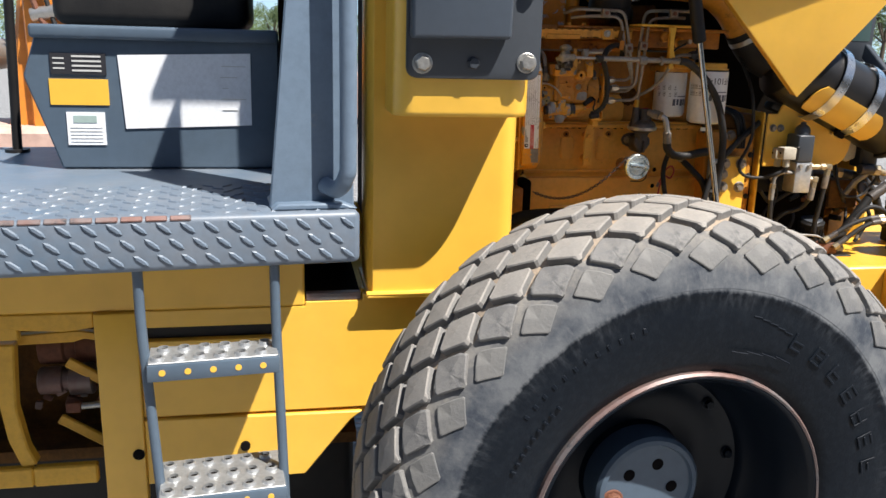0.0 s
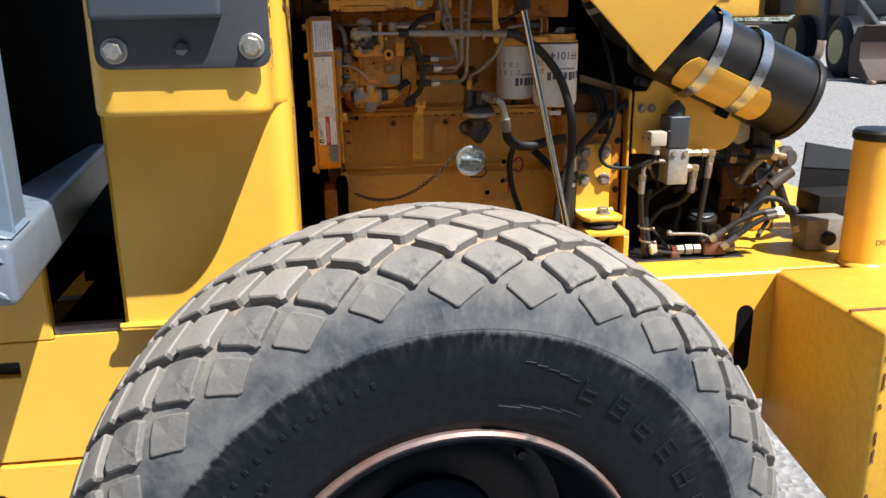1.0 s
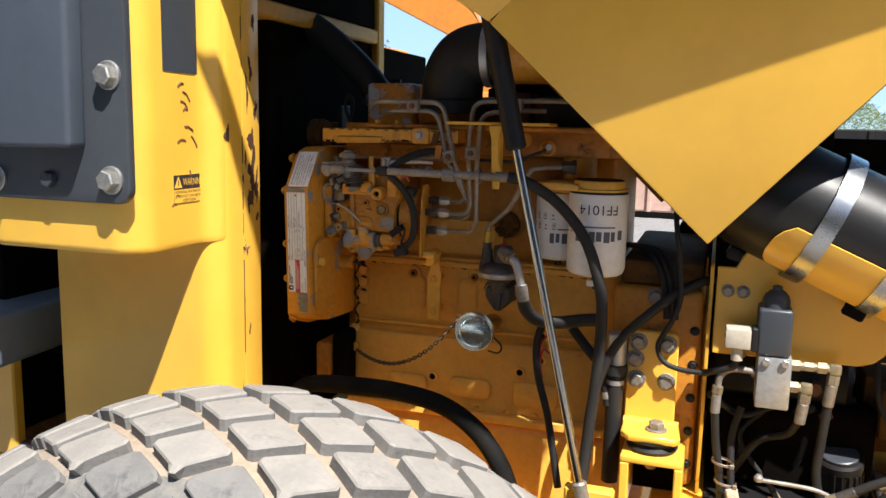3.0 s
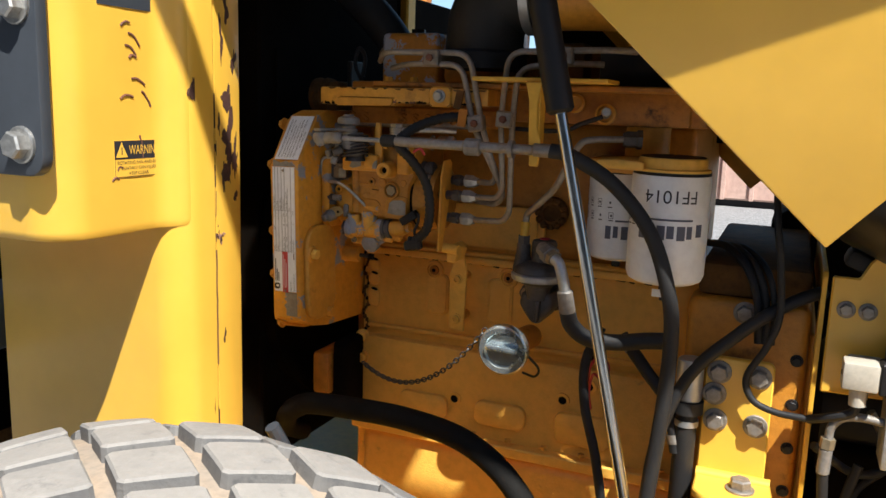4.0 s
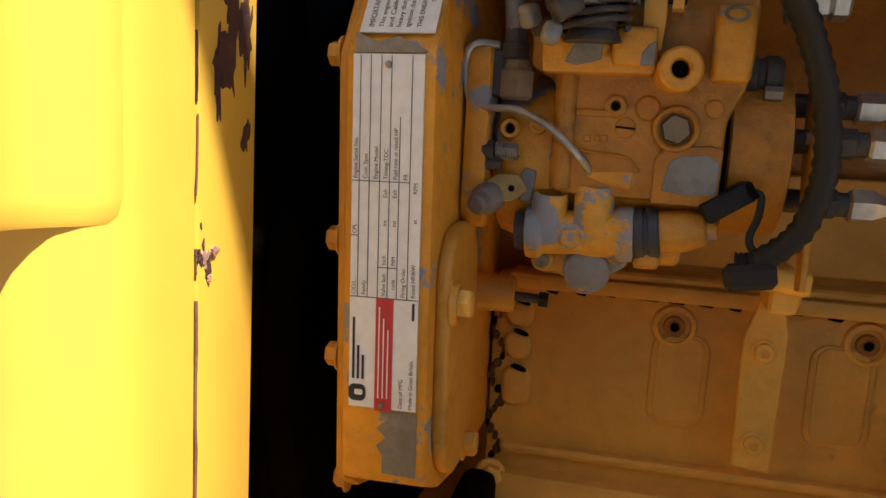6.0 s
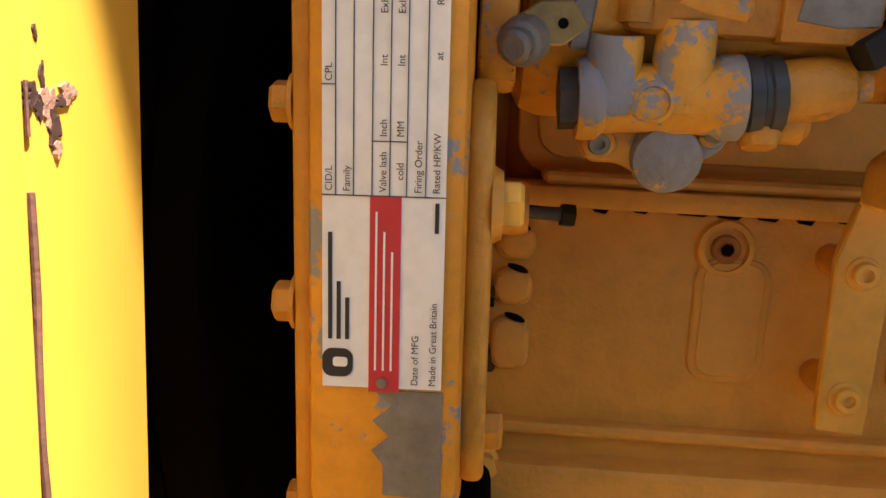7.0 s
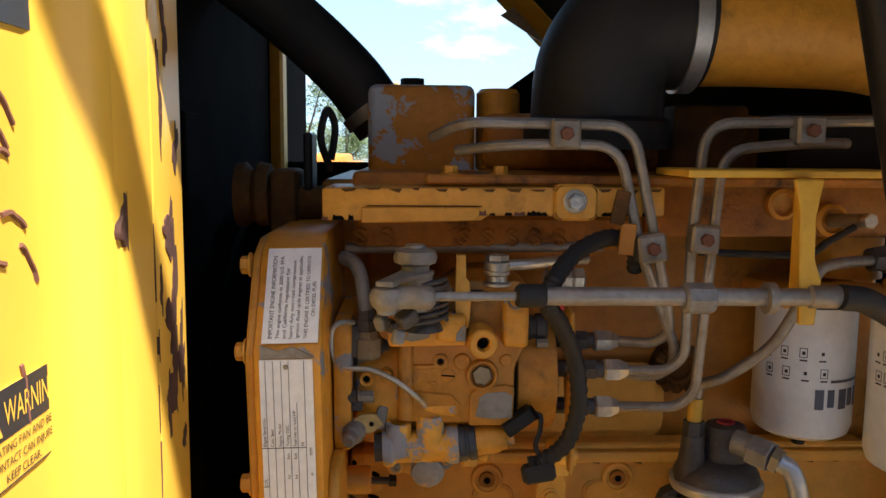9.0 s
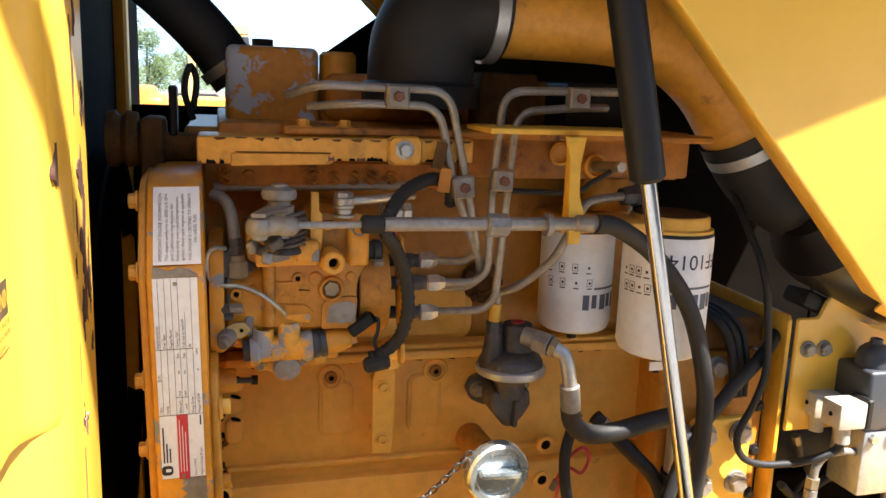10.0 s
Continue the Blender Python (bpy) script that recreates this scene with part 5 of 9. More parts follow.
def gear_case():
    case = part("gear_case", prism([(-0.006, 1.262), (-0.006, 1.488), (0.047, 1.558), (0.075, 1.566), (0.32, 1.566), (0.32, 1.22), (0.075, 1.236), (0.03, 1.245)], -0.004, 0.044, 0.004, 2, plane="yz"), ENGINE_RAW, engine, "gear case with paint worn to grey metal", smooth=30)
    part("case_flange", prism([(0.006, 1.255), (0.004, 1.486), (0.05, 1.552), (0.08, 1.562), (0.32, 1.562), (0.32, 1.20), (0.08, 1.225), (0.03, 1.24)], -0.011, -0.0042, 0.0025, 2, plane="yz"), ENGINE, case, "", 30)
    for y, z in ((0.014, 1.324), (0.014, 1.389), (0.014, 1.487), (0.03, 1.245), (0.045, 1.545)):
        bolt(case, (-0.011, y, z), (-1, 0, 0), 0.0068, ENGINE)
    part("side_cover", prism(rounded(0.004, 0.082, 1.256, 1.398, 0.03), 0.0435, 0.0520, 0.003, 3, plane="yz"), ENGINE, case)
    part("cover_boss", lathe((0.0515, 0.0155, 1.358), (1, 0, 0), [(0.0130, 0), (0.0118, 0.0020), (0.0110, 0.0035)], 24), ENGINE, case)
    bolt(case, (0.0545, 0.0155, 1.358), (1, 0, 0), 0.0080, STRAP, washer=False)
    part("stud_boss", lathe((0.044, 0.127, 1.342), (1, 0, 0), [(0.0135, 0), (0.0125, 0.004), (0.0125, 0.022), (0.0112, 0.025)], 24), ENGINE, case)
    stud = part("stud", rod((0.066, 0.128, 1.3405), (0.090, 0.131, 1.3385), 0.0032, 12), CAST, case)
    part("stud_nut", rod((0.0845, 0.1303, 1.339), (0.0905, 0.131, 1.3385), 0.0055, 6), BLACK, stud)
    bolt(case, (0.05, 0.06, 1.262), (1, 0, 0), 0.008, ENGINE)
    # bare metal round the plates
    rng = random.Random(8)
    edge = [(0.016 + 0.004 * rng.random() + 0.003 * (k % 2), 1.302 - 0.005 * k) for k in range(8)]
    part("bare_patch", prism([(0.0385, 1.302), *edge, (0.0385, 1.266)], -0.0066, -0.0058, 0.0002), ALLOY, case, "grey bare metal patch")
    part("bare_patch", prism([(0.002, 1.486), (0.0385, 1.4865), (0.0385, 1.4875), (0.024, 1.4945), (0.014, 1.4915), (0.002, 1.496)], -0.0068, -0.005, 0.0002), ALLOY, case)
    # data plate
    y = -0.0075
    dp = part("data_plate", box(0.0012, 0.0378, y, -0.0055, 1.3032, 1.4855), PAPER, case, "white printed engine data plate with a red band")
    f = y - 0.0004
    part("red_band", box(0.0155, 0.0248, f, y + 0.0002, 1.302, 1.3625), RED, dp)
    def line(x0, x1, z0, z1):
        part("print_rule", box(x0, x1, f, y + 0.0002, z0, z1), INK, dp)
    line(0.0012, 0.0378, 1.3625, 1.3628)
    for k, x in enumerate((0.0052, 0.0105, 0.0160, 0.0212, 0.0262, 0.0318)):
        line(x - 0.00012, x + 0.00012, 1.3628, 1.4850 if k != 4 else 1.455)
    line(0.0012, 0.0318, 1.4225, 1.4228)
    line(0.0012, 0.0052, 1.3945, 1.3948)
    line(0.0160, 0.0262, 1.3785, 1.3788)
    def lab(x, z, s, size=0.0034):
        words("print", s, size, upward(x, f - 0.0001, z), INK, dp)
    for x, s in ((0.0042, "Engine Serial No."), (0.0095, "Cust. Spec"), (0.0150, "Engine Model"), (0.0202, "Timing-TDC"), (0.0252, "Fuel rate at rated HP"), (0.0306, "FR")):
        lab(x, 1.4238, s, 0.0030)
    for x, z, s in ((0.0042, 1.3955, "CPL"), (0.0202, 1.4145, "Exh"), (0.0252, 1.4145, "Exh"), (0.0202, 1.400, "Int"), (0.0252, 1.400, "Int"), (0.0202, 1.380, "Inch"), (0.0252, 1.380, "MM"), (0.0360, 1.402, "at"),
                    (0.0360, 1.417, "RPM"), (0.0042, 1.3638, "CID/L"), (0.0095, 1.3638, "Family"), (0.0202, 1.3638, "Valve lash"), (0.0252, 1.3675, "cold"), (0.0306, 1.3638, "Firing Order"), (0.0360, 1.3638, "Rated HP/KW"),
                    (0.0306, 1.3045, "Date of MFG"), (0.0360, 1.3045, "Made in Great Britain")):
        lab(x, z, s, 0.0030)
    for x, z, h in ((0.0042, 1.3185, 0.033), (0.0068, 1.3185, 0.018), (0.0094, 1.3185, 0.013), (0.0360, 1.352, 0.009)):
        part("print_bar", box(x - 0.0012, x, f, y + 0.0002, z, z + h), INK, dp)
    part("maker_mark", prism(rounded(0.0012, 0.0106, 1.3065, 1.3155, 0.003), f, y + 0.0002), INK, dp, "black printed maker's mark")
    part("maker_mark", prism(rounded(0.0045, 0.0090, 1.3098, 1.3128, 0.001), f - 0.0002, y + 0.0002), PAPER, dp)
    for k in range(3):
        part("red_print", box(0.0172 + 0.0024 * k, 0.0178 + 0.0024 * k, f - 0.0002, y, 1.309, 1.358 - 0.006 * k), PAPER, dp)
    for x, z in ((0.0195, 1.305), (0.0195, 1.4805)):
        part("rivet", lathe((x, f, z), (0, -1, 0), [(0.0018, 0), (0.0015, 0.001), (0, 0.0014)], 12), STEEL, dp)
    # slanted sticker above
    m = Matrix.Translation((0.0, -0.0045, 1.4925)) @ pose(0, 0, 0, 90 - 37.0, 0, 0)
    bm = box(0.0025, 0.0415, 0.004, 0.080, 0.0003, 0.0012)
    bm.transform(m)
    st = part("information_sticker", bm, PAPER, case, "silver-white engine information sticker")
    mm = m @ pose(0, 0, 0.0015) @ pose(0, 0, 0, 0, 0, 90)
    def note(x, s, size, w=None, lead=0.007):
        words("print", s, size, mm @ pose(lead, -x, 0), INK, st, width=w)
    note(0.0095, "IMPORTANT ENGINE INFORMATION", 0.0042, 0.066)
    note(0.0145, "This engine conforms to 2000 U.S. EPA", 0.0036, 0.066)
    note(0.0190, "and California regulations for", 0.0036, 0.056)
    note(0.0235, "heavy duty non-road compression", 0.0036, 0.062)
    note(0.0280, "ignition diesel cycle engines as applicable.", 0.0036, 0.066)
    note(0.0340, "THIS ENGINE IS CERTIFIED TO OPERATE", 0.0036, 0.066)
    note(0.0385, "ON DIESEL FUEL", 0.0036, 0.028, 0.024)
    # the case leans a little with the engine
    pivot = Vector((0.0195, 0.0, 1.394)) - ORG[case.name]
    case.matrix_basis = Matrix.Translation(pivot) @ pose(0, 0, 0, 0, -1.25, 0) @ Matrix.Translation(-pivot)


gear_case()


def fuel_pump():
    pump = thing("injection_pump", (0.13, 0.1, 1.37), "rotary diesel injection pump, orange paint peeling off grey alloy", "fuel pump")
    # housing with its stepped outline, drive end and head
    body = part("pump_body", prism([(0.096, 1.418), (0.1845, 1.416), (0.1855, 1.462), (0.193, 1.478), (0.196, 1.492), (0.196, 1.526), (0.186, 1.531), (0.150, 1.531), (0.132, 1.520), (0.100, 1.513), (0.079, 1.512), (0.079, 1.486), (0.0935, 1.480)], 0.0575, 0.16, 0.004, 2), PUMP, pump)
    part("mounting_flange", prism(rounded(0.052, 0.175, 1.394, 1.50, 0.014), 0.0445, 0.0585, 0.003, 2, plane="yz"), ENGINE_RAW, pump)
    part("drive_end", lathe((0.058, 0.112, 1.436), (1, 0, 0), [(0.040, 0), (0.0475, 0.004), (0.0505, 0.012), (0.0505, 0.034), (0.048, 0.042)], 40), ENGINE_RAW, pump)
    part("belly", lathe((0.098, 0.112, 1.441), (1, 0, 0), [(0.048, 0), (0.0505, 0.006), (0.0505, 0.080), (0.047, 0.086)], 40), PUMP, pump)
    hd = part("hydraulic_head", lathe((0.1875, 0.111, 1.445), (1, 0, 0), [(0.0440, -0.003), (0.0440, 0.0005), (0.0478, 0.002), (0.0480, 0.026), (0.0465, 0.033), (0.038, 0.035)], 44), PUMP, pump)
    part("joint_gap", lathe((0.1848, 0.111, 1.445), (1, 0, 0), [(0.0465, 0), (0.0465, 0.0032)], 40), HOLE, hd)
    part("head_screw", rod((0.204, 0.072, 1.478), (0.213, 0.072, 1.478), 0.004, 6), STEEL, hd)
    # stepped ledge, raised pads and stop tab on top
    step = part("cast_step", prism([(0.087, 1.4825), (0.146, 1.4835), (0.146, 1.4945), (0.1225, 1.4945), (0.1215, 1.5025), (0.105, 1.5000), (0.090, 1.5025), (0.0865, 1.4990)], 0.040, 0.066, 0.0025, 2), ENGINE_RAW, body)
    part("bare_patch", prism([(0.0990, 1.4885), (0.1045, 1.4868), (0.1130, 1.4885), (0.1180, 1.4905), (0.1185, 1.4995), (0.1100, 1.4985), (0.1035, 1.4975)], 0.0395, 0.043, 0.0004), ALLOY, step, "flaked patch of bare grey alloy")
    part("raised_pad", box(0.1228, 0.1458, 0.0375, 0.064, 1.4868, 1.5075, 0.0035, 3), ENGINE_RAW, body)
    part("bare_patch", prism([(0.1375, 1.4878), (0.1450, 1.4878), (0.1452, 1.5000), (0.1415, 1.4985), (0.1382, 1.4940)], 0.0370, 0.040, 0.0004), ALLOY, body)
    part("stop_tab", prism([(0.1378, 1.496), (0.1480, 1.496), (0.1492, 1.515), (0.1482, 1.532), (0.1455, 1.5345), (0.1452, 1.552), (0.1378, 1.5525), (0.1372, 1.520)], 0.0445, 0.0505, 0.001, 2), ENGINE, pump)
    part("tab_screw", rod((0.149, 0.047, 1.5225), (0.1585, 0.047, 1.5225), 0.0030, 10), BLACK, pump)
    part("tab_nut", rod((0.1515, 0.047, 1.5205), (0.157, 0.047, 1.5205), 0.0048, 6), ENGINE, pump)
    part("stop_screw", tube([(0.126 + 0.0004 * k, 0.050 + 0.0026 * math.cos(k * 1.1), 1.5225 + 0.0026 * math.sin(k * 1.1)) for k in range(28)], 0.0009, 6), STEEL, pump)
    # open port and stud lug
    part("port_boss", lathe((0.1565, 0.060, 1.4862), (0.06, -1, 0.02), [(0.0140, -0.006), (0.0122, 0.002), (0.0116, 0.020), (0.0112, 0.0268), (0.0098, 0.0285), (0.0058, 0.0285), (0.0047, 0.0265), (0.0046, 0.006), (0, 0.006)], 32), ENGINE, pump)
    part("port_bore", rod((0.1575, 0.0388, 1.4864), (0.1574, 0.0400, 1.4864), 0.00455, 20), HOLE, pump)
    lug = part("rear_lug", prism([(0.041, 1.4815), (0.070, 1.4815), (0.070, 1.5215), (0.053, 1.5215), (0.041, 1.5095)], 0.1738, 0.1932, 0.0035, 3, plane="yz"), ENGINE_RAW, pump)
    part("lug_collar", lathe((0.1835, 0.0478, 1.5150), (0, -0.70, 0.71), [(0.0066, -0.001), (0.0063, 0.0016), (0.0044, 0.0016), (0.0042, -0.001), (0, -0.001)], 20), ALLOY, lug)
    part("lug_hole", rod((0.1835, 0.0476, 1.5152), (0.1835, 0.0472, 1.5156), 0.0042, 16), HOLE, lug)
    part("grey_cap", lathe((0.192, 0.086, 1.4875), (1, 0, 0), [(0.0105, 0), (0.0118, 0.003), (0.0118, 0.008), (0.0100, 0.009), (0.0100, 0.012), (0.0118, 0.013), (0.0118, 0.019), (0.0095, 0.022)], 26), CAST, pump, "dusty grey cap")
    # bosses and screws on the face
    def dome(name, x, z, r, h, mat=PUMP):
        return part(name, lathe((x, 0.0590, z), (0, -1, 0), [(r * 1.12, -0.002), (r, 0.0012), (r * 0.96, h * 0.75), (r * 0.8, h), (0, h * 1.04)], 26), mat, body)
    dome("cast_boss", 0.1440, 1.4668, 0.0070, 0.0035)
    dome("cast_boss", 0.1782, 1.4680, 0.0052, 0.0030)
    dome("cast_boss", 0.1655, 1.4752, 0.0050, 0.0018)
    dome("slotted_screw", 0.1330, 1.4558, 0.0060, 0.0022)
    part("screw_slot", turned_box((0.1330, 0.0567, 1.4558), (0.0105, 0.0008, 0.0012), (0, 4, 0)), HOLE, body)
    part("screw_boss", lathe((0.1270, 0.0590, 1.4672), (0, -1, 0), [(0.0070, -0.002), (0.0062, 0.0015), (0.0060, 0.0035), (0.0048, 0.0042), (0.0030, 0.0040), (0.0024, 0.0015), (0, 0.0012)], 26), PUMP, body)
    part("socket", rod((0.1270, 0.0572, 1.4672), (0.1270, 0.0568, 1.4672), 0.0023, 12), HOLE, body)
    for x, z, r in ((0.0695, 1.4520, 0.0058), (0.0850, 1.4545, 0.0050)):
        part("screw_boss", lathe((x, 0.0640, z), (0, -1, 0), [(r * 1.25, -0.006), (r, 0.003), (r * 0.9, 0.0042), (r * 0.55, 0.0040), (r * 0.5, 0.0015), (0, 0.0015)], 22), ENGINE_RAW, pump)
    part("socket", rod((0.0695, 0.0622, 1.4520), (0.0695, 0.0618, 1.4520), 0.0026, 12), HOLE, pump)
    ring = part("plug_ring", lathe((0.1595, 0.0590, 1.4565), (0, -1, 0), [(0.0142, -0.002), (0.0126, 0.003), (0.0118, 0.0060), (0.0104, 0.0064), (0.0094, 0.0056), (0.0092, 0.0005), (0, 0.0005)], 34), PUMP, body)
    part("hex_plug", lathe((0.1595, 0.0588, 1.4565), (0, -1, 0), [(0.0084, 0), (0.0084, 0.0034), (0.0074, 0.0048), (0, 0.0046)], 6), BRASSY, ring, "hexagon plug, worn bright")
    # black disc painted in for the shade round the plug
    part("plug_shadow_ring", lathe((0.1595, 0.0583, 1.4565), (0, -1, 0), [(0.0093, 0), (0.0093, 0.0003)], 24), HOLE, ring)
    part("cast_rib", rod((0.1000, 0.0600, 1.421), (0.1000, 0.0590, 1.483), 0.0062, 18), PUMP, body)
    part("cast_rib", box(0.1060, 0.1245, 0.0548, 0.060, 1.4610, 1.4648, 0.0012, 2), PUMP, body)
    part("cast_rib", turned_box((0.1215, 0.0575, 1.4412), (0.0290, 0.0040, 0.0016), (0, 5, 0), 0.0006), PUMP, body)
    part("cast_rib", turned_box((0.1392, 0.0575, 1.4360), (0.0095, 0.0040, 0.0016), (0, 52, 0), 0.0006), PUMP, body)
    part("machined_pad", prism([(0.1495, 1.416), (0.1842, 1.416), (0.1850, 1.4470), (0.1795, 1.4485), (0.1560, 1.4470), (0.1500, 1.4405)], 0.0548, 0.066, 0.0016, 2), PUMP, body)
    part("bare_patch", prism([(0.1545, 1.4235), (0.1688, 1.4215), (0.1830, 1.4225), (0.1836, 1.4400), (0.1775, 1.4438), (0.1630, 1.4425), (0.1575, 1.4390)], 0.0543, 0.0560, 0.0003), ALLOY, body, "worn machined patch of grey alloy")
    part("cast_lobe", rod((0.1000, 0.0660, 1.4300), (0.1420, 0.0630, 1.4270), 0.0075, 18, bevel=0.003), ENGINE_RAW, pump)
    for dx, dz, w in ((0.111, 1.4470, 0.004), (0.1165, 1.4472, 0.0035), (0.1205, 1.4472, 0.0035)):
        part("cast_mark", box(dx, dx + w, 0.0566, 0.059, dz, dz + 0.0042, 0.0006), PUMP, body)
    # throttle lever, spring and ball joint
    part("lever_shaft", lathe((0.1070, 0.023, 1.515), (0, 0, 1), [(0.0125, 0), (0.0125, 0.015), (0.0105, 0.017), (0.0105, 0.021), (0.0130, 0.0225), (0.0125, 0.0270), (0.0100, 0.0285), (0.0100, 0.0325), (0.0150, 0.0345), (0.0160, 0.0385), (0.0145, 0.0430), (0.0080, 0.0455), (0.0070, 0.0475), (0, 0.0478)], 28), ALLOY, pump)
    coil = [(0.1130 + 0.0175 * math.cos(a), 0.032 + 0.0175 * math.sin(a), 1.5035 + 0.0046 * a / (2 * math.pi) + 0.002 * math.cos(a)) for a in (2 * math.pi * k / 16 for k in range(16 * 7))]
    part("return_spring", tube(coil, 0.0017, 7), CAST, pump)
    part("spring_core", lathe((0.1130, 0.032, 1.498), (0, 0, 1), [(0.0150, 0), (0.0135, 0.004), (0.0120, 0.006), (0.0120, 0.036)], 22), CAST, pump)
    part("lever_arm", prism([(0.080, -0.026), (0.092, -0.028), (0.100, -0.008), (0.117, 0.012), (0.121, 0.026), (0.110, 0.036), (0.097, 0.030), (0.090, 0.006)], 1.5395, 1.5435, 0.0012, 2, plane="xy"), ALLOY, pump)
    part("lever_arm", prism([(0.084, 0.010), (0.096, 0.006), (0.128, 0.022), (0.134, 0.034), (0.124, 0.044), (0.098, 0.034)], 1.5275, 1.5310, 0.0012, 2, plane="xy"), CAST, pump)
    part("lever_fork", box(0.094, 0.101, 0.006, 0.012, 1.5050, 1.5285, 0.002, 2), ALLOY, pump)
    part("ball_joint", lathe((0.0872, -0.0185, 1.5190), (0, 0, 1), [(0, 0), (0.0062, 0.001), (0.0070, 0.004), (0.0095, 0.006), (0.0112, 0.0100), (0.0113, 0.0140), (0.0095, 0.0185), (0.0050, 0.0210), (0, 0.0215)], 24), ALLOY, pump)
    part("clevis", lathe((0.0872, -0.0185, 1.5312), (1, 0.03, 0), [(0.0070, 0.004), (0.0078, 0.010), (0.0078, 0.018), (0.0084, 0.019), (0.0084, 0.029), (0.0070, 0.031), (0.0048, 0.033)], 18), ALLOY, pump)
    rng = random.Random(21)
    for k in range(7):
        part("dirty_lump", turned_box((0.083 + 0.006 * (k % 4), 0.004 + 0.008 * (k % 3), 1.526 - 0.0045 * k), (rng.uniform(0.008, 0.015), rng.uniform(0.008, 0.014), rng.uniform(0.007, 0.012)), (rng.uniform(-30, 30), rng.uniform(-30, 30), rng.uniform(0, 80)), 0.003, 3), CAST if k % 2 else ALLOY, pump, "dirt-caked lever casting")
    # delivery valves and the plate that holds the lines
    for z, y, x in ((1.4735, 0.100, 0.2560), (1.4535, 0.082, 0.2605), (1.4200, 0.090, 0.2560)):
        v = part("delivery_valve", rod((0.214, y + 0.006, z), (x + 0.003, y, z), 0.0068, 16), CAST, pump)
        part("collar", lathe((x - 0.0160, y + 0.002, z), (1, -0.1, 0), [(0.0075, 0), (0.0088, 0.0015), (0.0088, 0.0100), (0.0070, 0.0115)], 6), CAST, v)
        part("union_nut", lathe((x, y, z), (1, 0, 0), [(0.0080, 0), (0.0096, 0.0015), (0.0096, 0.0125), (0.0082, 0.0150), (0.0060, 0.0200)], 6), ZINC, v, "bright hexagon union nut")
    plate = part("valve_plate", prism([(0.060, 1.374), (0.073, 1.372), (0.100, 1.46), (0.102, 1.498), (0.094, 1.504), (0.074, 1.502), (0.066, 1.48), (0.064, 1.44)], 0.2310, 0.2345, 0.0008, plane="yz"), ENGINE, pump, "thin edge-on plate, half bare")
    for z in (1.487, 1.4555):
        bolt(plate, (0.231, 0.080, z), (-1, 0, 0), 0.0034, STEEL, washer=False, socket=True)
    # advance and feed valve block
    fv = part("feed_valve", lathe((0.0820, 0.0705, 1.3935), (1, 0, 0.05), [(0.0150, 0), (0.0158, 0.002), (0.0158, 0.007), (0.0132, 0.010), (0.0128, 0.030), (0.0140, 0.036), (0.0140, 0.050), (0.0160, 0.053), (0.0160, 0.060), (0.0130, 0.062)], 30), VALVE, pump, "valve block with paint flaked to grey")
    part("end_cap", rod((0.0755, 0.0705, 1.393), (0.0825, 0.0705, 1.3935), 0.0120, 6), CAST, fv)
    for x, r, top in ((0.0945, 0.0104, 1.4175), (0.1195, 0.0112, 1.4240)):
        h = top - 1.392
        part("port", lathe((x, 0.0685, 1.392), (0, -0.16, 1), [(r * 1.05, 0), (r, 0.006), (r * 0.98, h - 0.002), (r * 0.92, h), (r * 0.66, h), (r * 0.60, h - 0.002), (r * 0.58, h - 0.009), (0, h - 0.009)], 28), VALVE, fv)
    part("port_dark", rod((0.0945, 0.0659, 1.4088), (0.0945, 0.0658, 1.4094), 0.0058, 18), HOLE, fv)
    part("front_plug", lathe((0.1085, 0.0590, 1.3932), (0, -1, 0), [(0.0078, -0.004), (0.0076, 0.0020), (0.0060, 0.0030), (0.0056, 0.0018), (0, 0.0018)], 26), VALVE, fv)
    part("seal_ring", lathe((0.1425, 0.069, 1.397), (1, -0.05, 0.12), [(0.0130, 0), (0.0152, 0.001), (0.0152, 0.0055), (0.0140, 0.0062), (0.0140, 0.0080), (0.0150, 0.0088), (0.0146, 0.0135), (0.0120, 0.0145)], 12), DARK, fv)
    part("solenoid", lathe((0.156, 0.068, 1.399), (1, -0.06, 0.16), [(0.0118, 0), (0.0118, 0.016), (0.0100, 0.021), (0.0096, 0.024), (0.0080, 0.0255)], 26), ENGINE, fv)
    part("solenoid_tail", rod((0.1805, 0.0665, 1.403), (0.1865, 0.066, 1.404), 0.0068, 14), ENGINE_RAW, fv)
    part("cast_lobe", rod((0.1440, 0.0740, 1.3880), (0.1690, 0.0720, 1.3885), 0.0085, 20, bevel=0.003), ENGINE, fv)
    part("cast_lobe", lathe((0.1505, 0.0700, 1.3895), (0, -0.3, -1), [(0.0085, 0), (0.0080, 0.008), (0.0062, 0.0115), (0, 0.0120)], 22), ENGINE, fv)
    con = part("connector", turned_box((0.1890, 0.0570, 1.4195), (0.0275, 0.0130, 0.0115), (0, -33, 8), 0.0016, 2), BLACK, fv, "black plug")
    part("connector_mouth", turned_box((0.2004, 0.0553, 1.4268), (0.0030, 0.0105, 0.0090), (0, -33, 8)), HOLE, con)
    part("connector_wire", tube(smooth_line([(0.2010, 0.0540, 1.4265), (0.2055, 0.0525, 1.4240), (0.2050, 0.0510, 1.4130), (0.2015, 0.0490, 1.4030), (0.2040, 0.0470, 1.3960), (0.214, 0.0455, 1.394)]), 0.0020, 8), RUBBER, fv)
